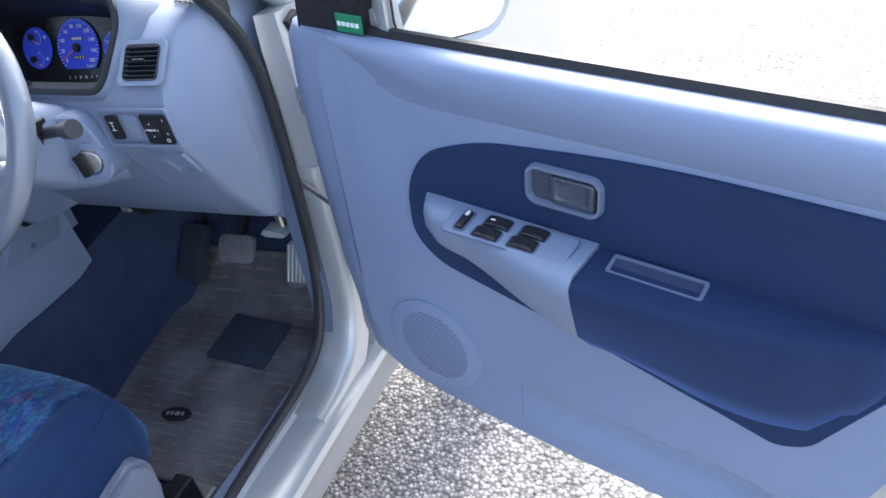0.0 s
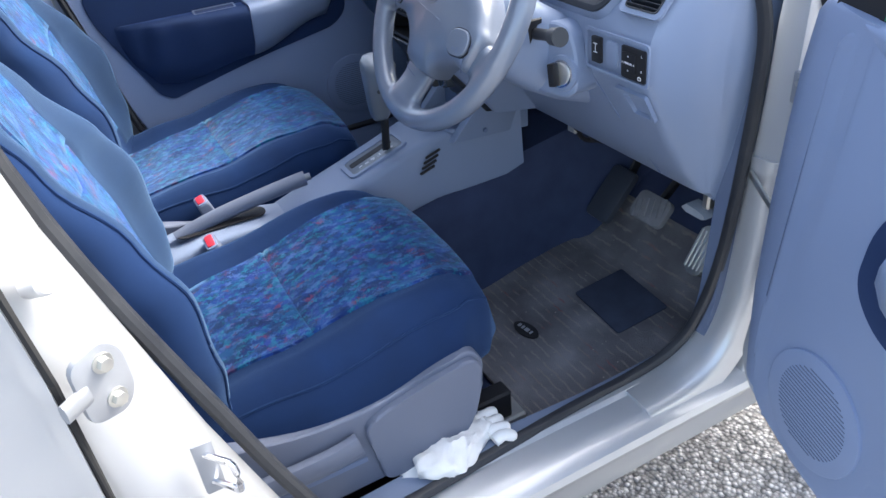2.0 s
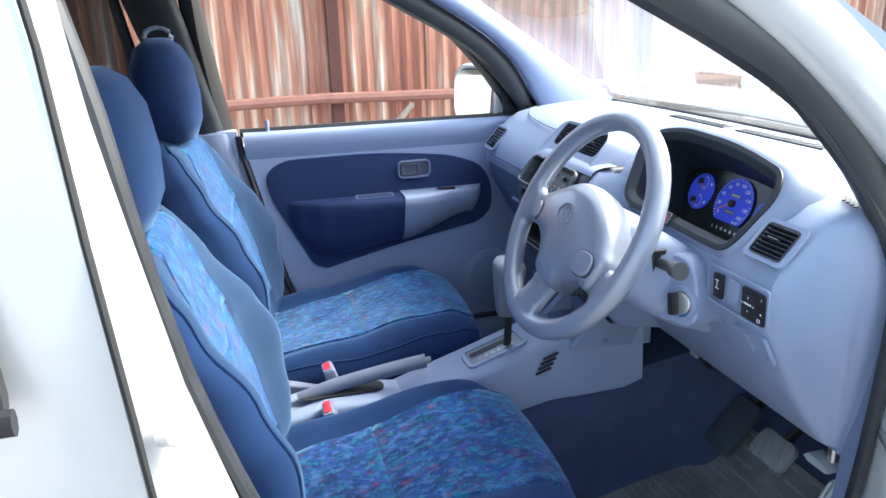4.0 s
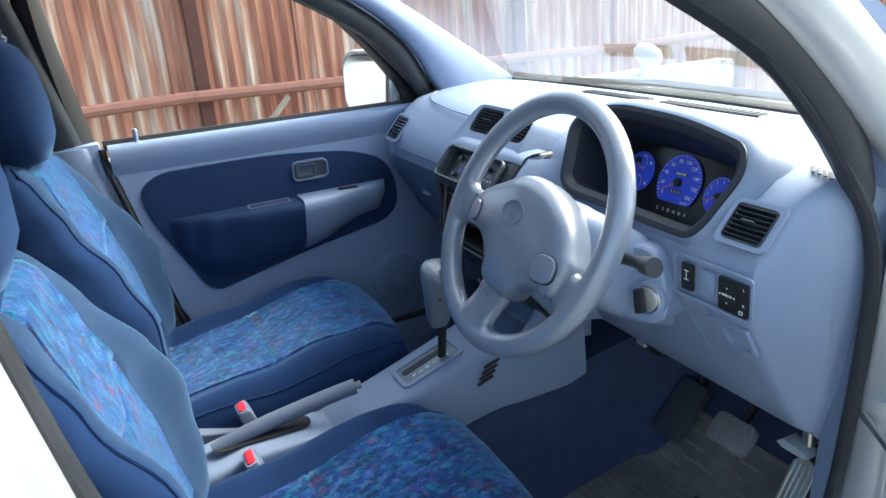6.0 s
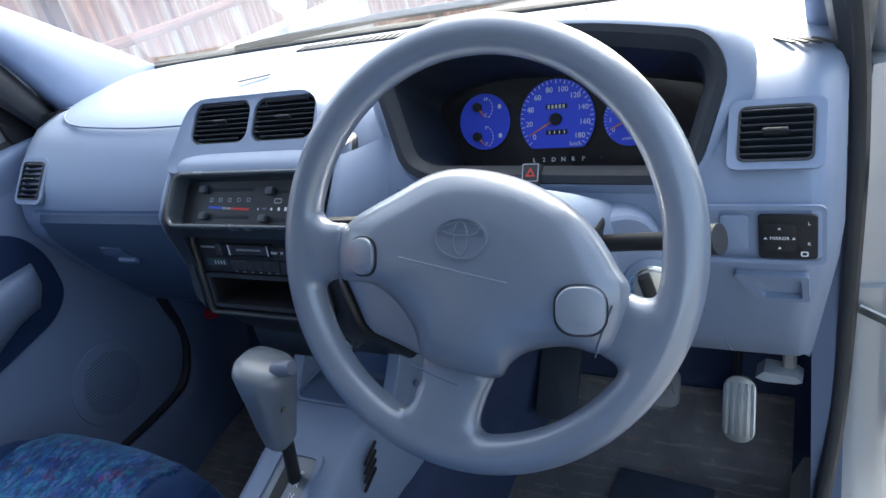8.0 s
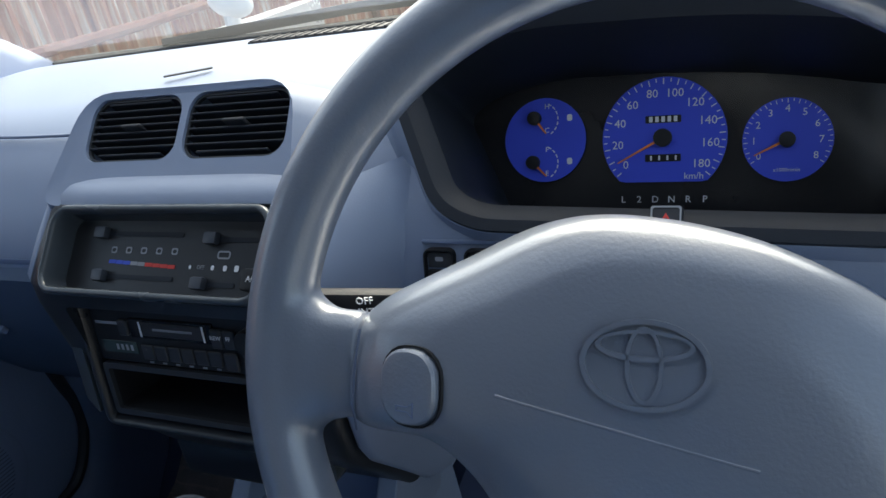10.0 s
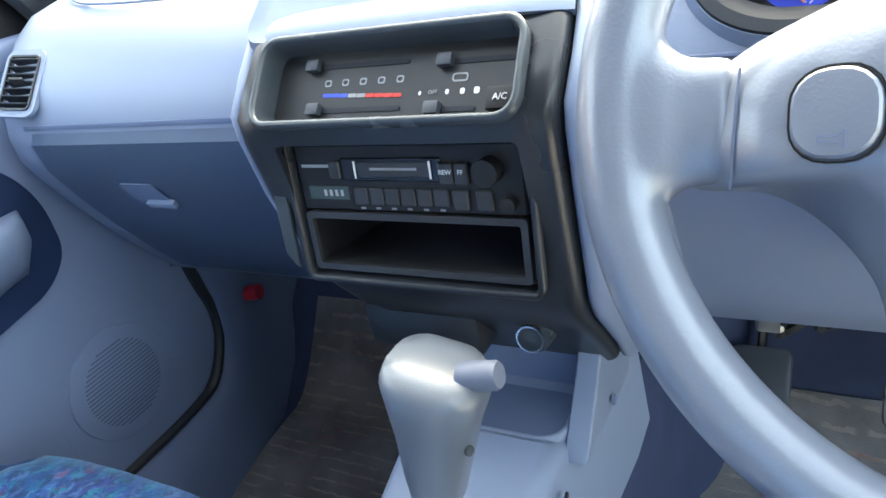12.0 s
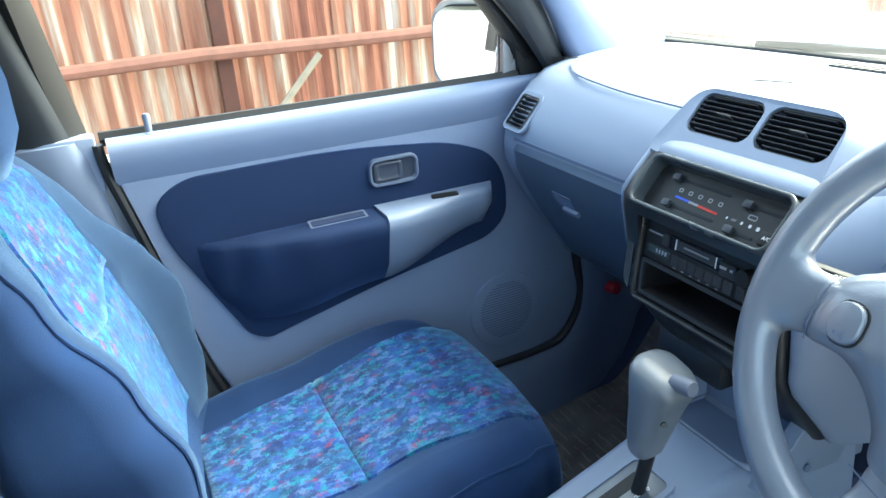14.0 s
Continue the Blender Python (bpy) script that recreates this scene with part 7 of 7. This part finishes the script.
for k, (u, w_) in enumerate(((-0.019, 0.007), (-0.009, 0.006), (0.003, 0.011), (0.015, 0.005))):
    part("badge_bar", prism(round_rect(w_, 0.009, 0.001, 1, u, 0), 0.0008, lg @ pose(0, 0, 0.003, 0, 0, 8)), print_grey, badge)
pf = thing("passenger_mat", "dark tufted passenger floor mat", "floor mat")
part("mat_sheet", floor_sheet(-0.55, -0.14, 0.014, 0.035, 0.56, thick=0.008, wav=0.004), mat_cloth, pf)
sc = thing("scuff_panel", "blue-grey plastic scuff strip along the sill", "trim", kind="")
b = loft([[(x, yy, z) for x, z in ((xi, floor_z(yy) + 0.01), (xi + 0.012, 0.462), (xi + 0.022, 0.476), (xo, 0.481), (xo, 0.473), (xi + 0.012, 0.43))] for yy, xi, xo in ((-0.30, 0.525, 0.588), (-0.16, 0.517, 0.580), (-0.075, 0.512, 0.572), (-0.045, 0.522, 0.569), (0.1, 0.528, 0.561), (0.2, 0.526, 0.557), (0.3, 0.522, 0.56))])
part("strip", b, trim_pale, sc)
part("kick_panel", loft([[(x, yy, z) for yy, z in ((0.31, 0.48), (0.335, 0.6), (0.345, 0.78), (0.36, 0.95), (0.55, 0.95), (0.55, 0.43))] for x in (0.567, 0.602)]), slot_navy, sc)
kl = thing("passenger_kick_panel", "navy carpeted kick panel by the passenger footwell", "trim")
part("panel", loft([[(x, yy, z) for yy, z in ((0.40, 0.45), (0.405, 0.6), (0.40, 0.78), (0.38, 0.95), (0.6, 0.95), (0.6, 0.43))] for x in (-0.66, -0.612)]), trim_deep, kl)
rings = []
KP = smooth_path([(0, -0.42, 0.532), (0, -0.1, 0.532), (0, 0.17, 0.532), (0, 0.28, 0.534), (0, 0.335, 0.545), (0, 0.372, 0.585), (0, 0.388, 0.65), (0, 0.386, 0.75), (0, 0.372, 0.93)], 5)
for p, t_, s_, u_ in frames_along(KP, (1, 0, 0)):
    away = Vector((0, t_.z, -t_.y))
    up_ = max(0.0, t_.z)
    deep = (1 - up_) * max(0.06, p.z - floor_z(p.y) - 0.005) + up_ * 0.16
    rings.append([Vector((x, p.y, p.z)) + away * k for x, k in ((-0.63, -0.004), (-0.612, -0.003), (-0.602, 0.001), (-0.592 - 0.004 * up_, 0.010), (-0.580 - 0.012 * up_, 0.024), (-0.570 - 0.02 * up_, 0.045), (-0.545 - 0.055 * up_, deep), (-0.63, deep))])
part("strip", loft(rings), trim_deep, kl, "curved grey-blue sill cover rising into the kick panel", angle=60)

# work gloves by the seat
gv = thing("work_gloves", "crumpled pair of white knitted work gloves on the sill", "gloves")
grng = random.Random(5)
for k in range(2):
    rings = []
    for i in range(22):
        t = i / 21
        c = Vector((0.518 + 0.03 * k + 0.010 * math.sin(5 * t), -0.225 + 0.135 * t + 0.02 * k, 0.472 + 0.02 * k))
        w_, h_ = 0.036 * (0.6 + 0.5 * math.sin(math.pi * min(1, t * 0.9 + 0.12))), 0.021 * (0.55 + 0.5 * math.sin(math.pi * min(1, t + 0.1)))
        rings.append([c + Vector((w_ * math.cos(a) * (1 + 0.35 * noise.noise((a * 1.5, t * 6, k))), 0.012 * noise.noise((a * 2, t * 5, k + 9)), h_ * math.sin(a) * (1 + 0.8 * noise.noise((math.cos(a) * 3, t * 9, k + 3))))) for a in [2 * math.pi * j / 28 for j in range(28)]])
    g_ = part("glove", loft(rings), white_cloth, gv, angle=80)
    for q in range(4):
        st = Vector((0.490 + 0.018 * q + 0.03 * k, -0.10 + 0.02 * k, 0.474 + 0.018 * k))
        pts = [st, st + Vector((grng.uniform(-0.002, 0.006), 0.018, 0.003)), st + Vector((grng.uniform(-0.003, 0.008), 0.036, grng.uniform(-0.006, 0.002)))]
        part("finger", sweep(smooth_path(pts, 4), 0.010, 0.0095, 10, radii=[1.05, 0.95, 1.05, 1.0, 0.93, 1.02, 1.0, 0.92, 0.55]), white_cloth, g_, angle=80)

# hinges, striker and stay on the pillars
def hinge(p, m_, name, label):
    h_ = part(name, prism(rounded_poly([(-0.02, -0.03), (0.012, -0.036), (0.024, -0.02), (0.024, 0.02), (0.012, 0.036), (-0.02, 0.03)], 0.012, 4), 0.006, m_, 0.002), hinge_metal, shell, label)
    for v in (-0.018, 0.018):
        part("bolt", disc(0.0062, 0.008, m_ @ pose(0.006, v, 0.005), 6, 0.001), steel, h_)
        part("washer", disc(0.0088, 0.002, m_ @ pose(0.006, v, 0.0055), 20, 0.0005), steel, h_)
    part("arm", sweep([m_ @ Vector((-0.012, 0, 0.004)), m_ @ Vector((-0.036, 0, 0.009))], 0.004, 0.009, 10, power=2.4), hinge_metal, h_)


hinge(None, face_basis((0.746, -0.524, 0.985), (0.88, 0.47, 0.0)), "door_hinge", "silver-painted rear door hinge with two bolts on the centre pillar")
for z in (0.69, 0.975):
    h_ = part("door_hinge", box(0.648, 0.672, 0.366, 0.374, z - 0.022, z + 0.022, 0.003, 2), hinge_metal, shell, "silver-painted hinge of the open driver door")
    part("knuckle", sweep([(0.677, 0.362, z - 0.024), (0.677, 0.362, z + 0.024)], 0.007, 0.007, 12, up=(0, 1, 0)), hinge_metal, h_)
    part("leaf", box(0.677, 0.705, 0.352, 0.360, z - 0.02, z + 0.02, 0.003, 2), hinge_metal, h_)
    part("bolt", disc(0.005, 0.004, face_basis((0.659, 0.366, z + 0.008), (0, -1, 0)), 6, 0.001), steel, h_)
part("check_strap", sweep([(0.614, 0.356, 0.835), (0.68, 0.33, 0.815), (0.76, 0.29, 0.80)], 0.0028, 0.006, 8, power=3), steel, shell, "grey steel door check strap")
dm_ = face_basis((0.722, -0.528, 1.075), (0.55, 0.83, 0.1))
part("pillar_dimple", loft([[dm_ @ Vector((r_ * math.cos(0.2618 * i), 0.7 * r_ * math.sin(0.2618 * i), z_)) for i in range(24)] for r_, z_ in ((0.020, -0.012), (0.019, 0.0005), (0.0165, 0.0022), (0.012, 0.001), (0.004, 0.0008))]), paint, shell)
sk_ = part("door_striker", box(0.722, 0.728, -0.482, -0.462, 0.80, 0.865, 0.003, 2), hinge_metal, shell, "bright steel door latch striker loop")
part("striker_loop", sweep(smooth_path([(0.727, -0.472, 0.815), (0.742, -0.46, 0.815), (0.753, -0.452, 0.817), (0.753, -0.452, 0.849), (0.742, -0.46, 0.851), (0.727, -0.472, 0.851)], 3), 0.0034, 0.0034, 8), chrome, sk_)

# wipers beyond the glass
wp = part("windscreen_wiper", sweep([(-0.05, 0.66, 1.125), (0.25, 0.67, 1.135), (0.52, 0.60, 1.165)], 0.006, 0.006, 6), rubber, shell, "black windscreen wiper lying at the foot of the glass")
part("blade", sweep([(-0.40, 0.60, 1.165), (-0.1, 0.64, 1.175), (0.25, 0.64, 1.175)], 0.004, 0.008, 6), rubber, wp)
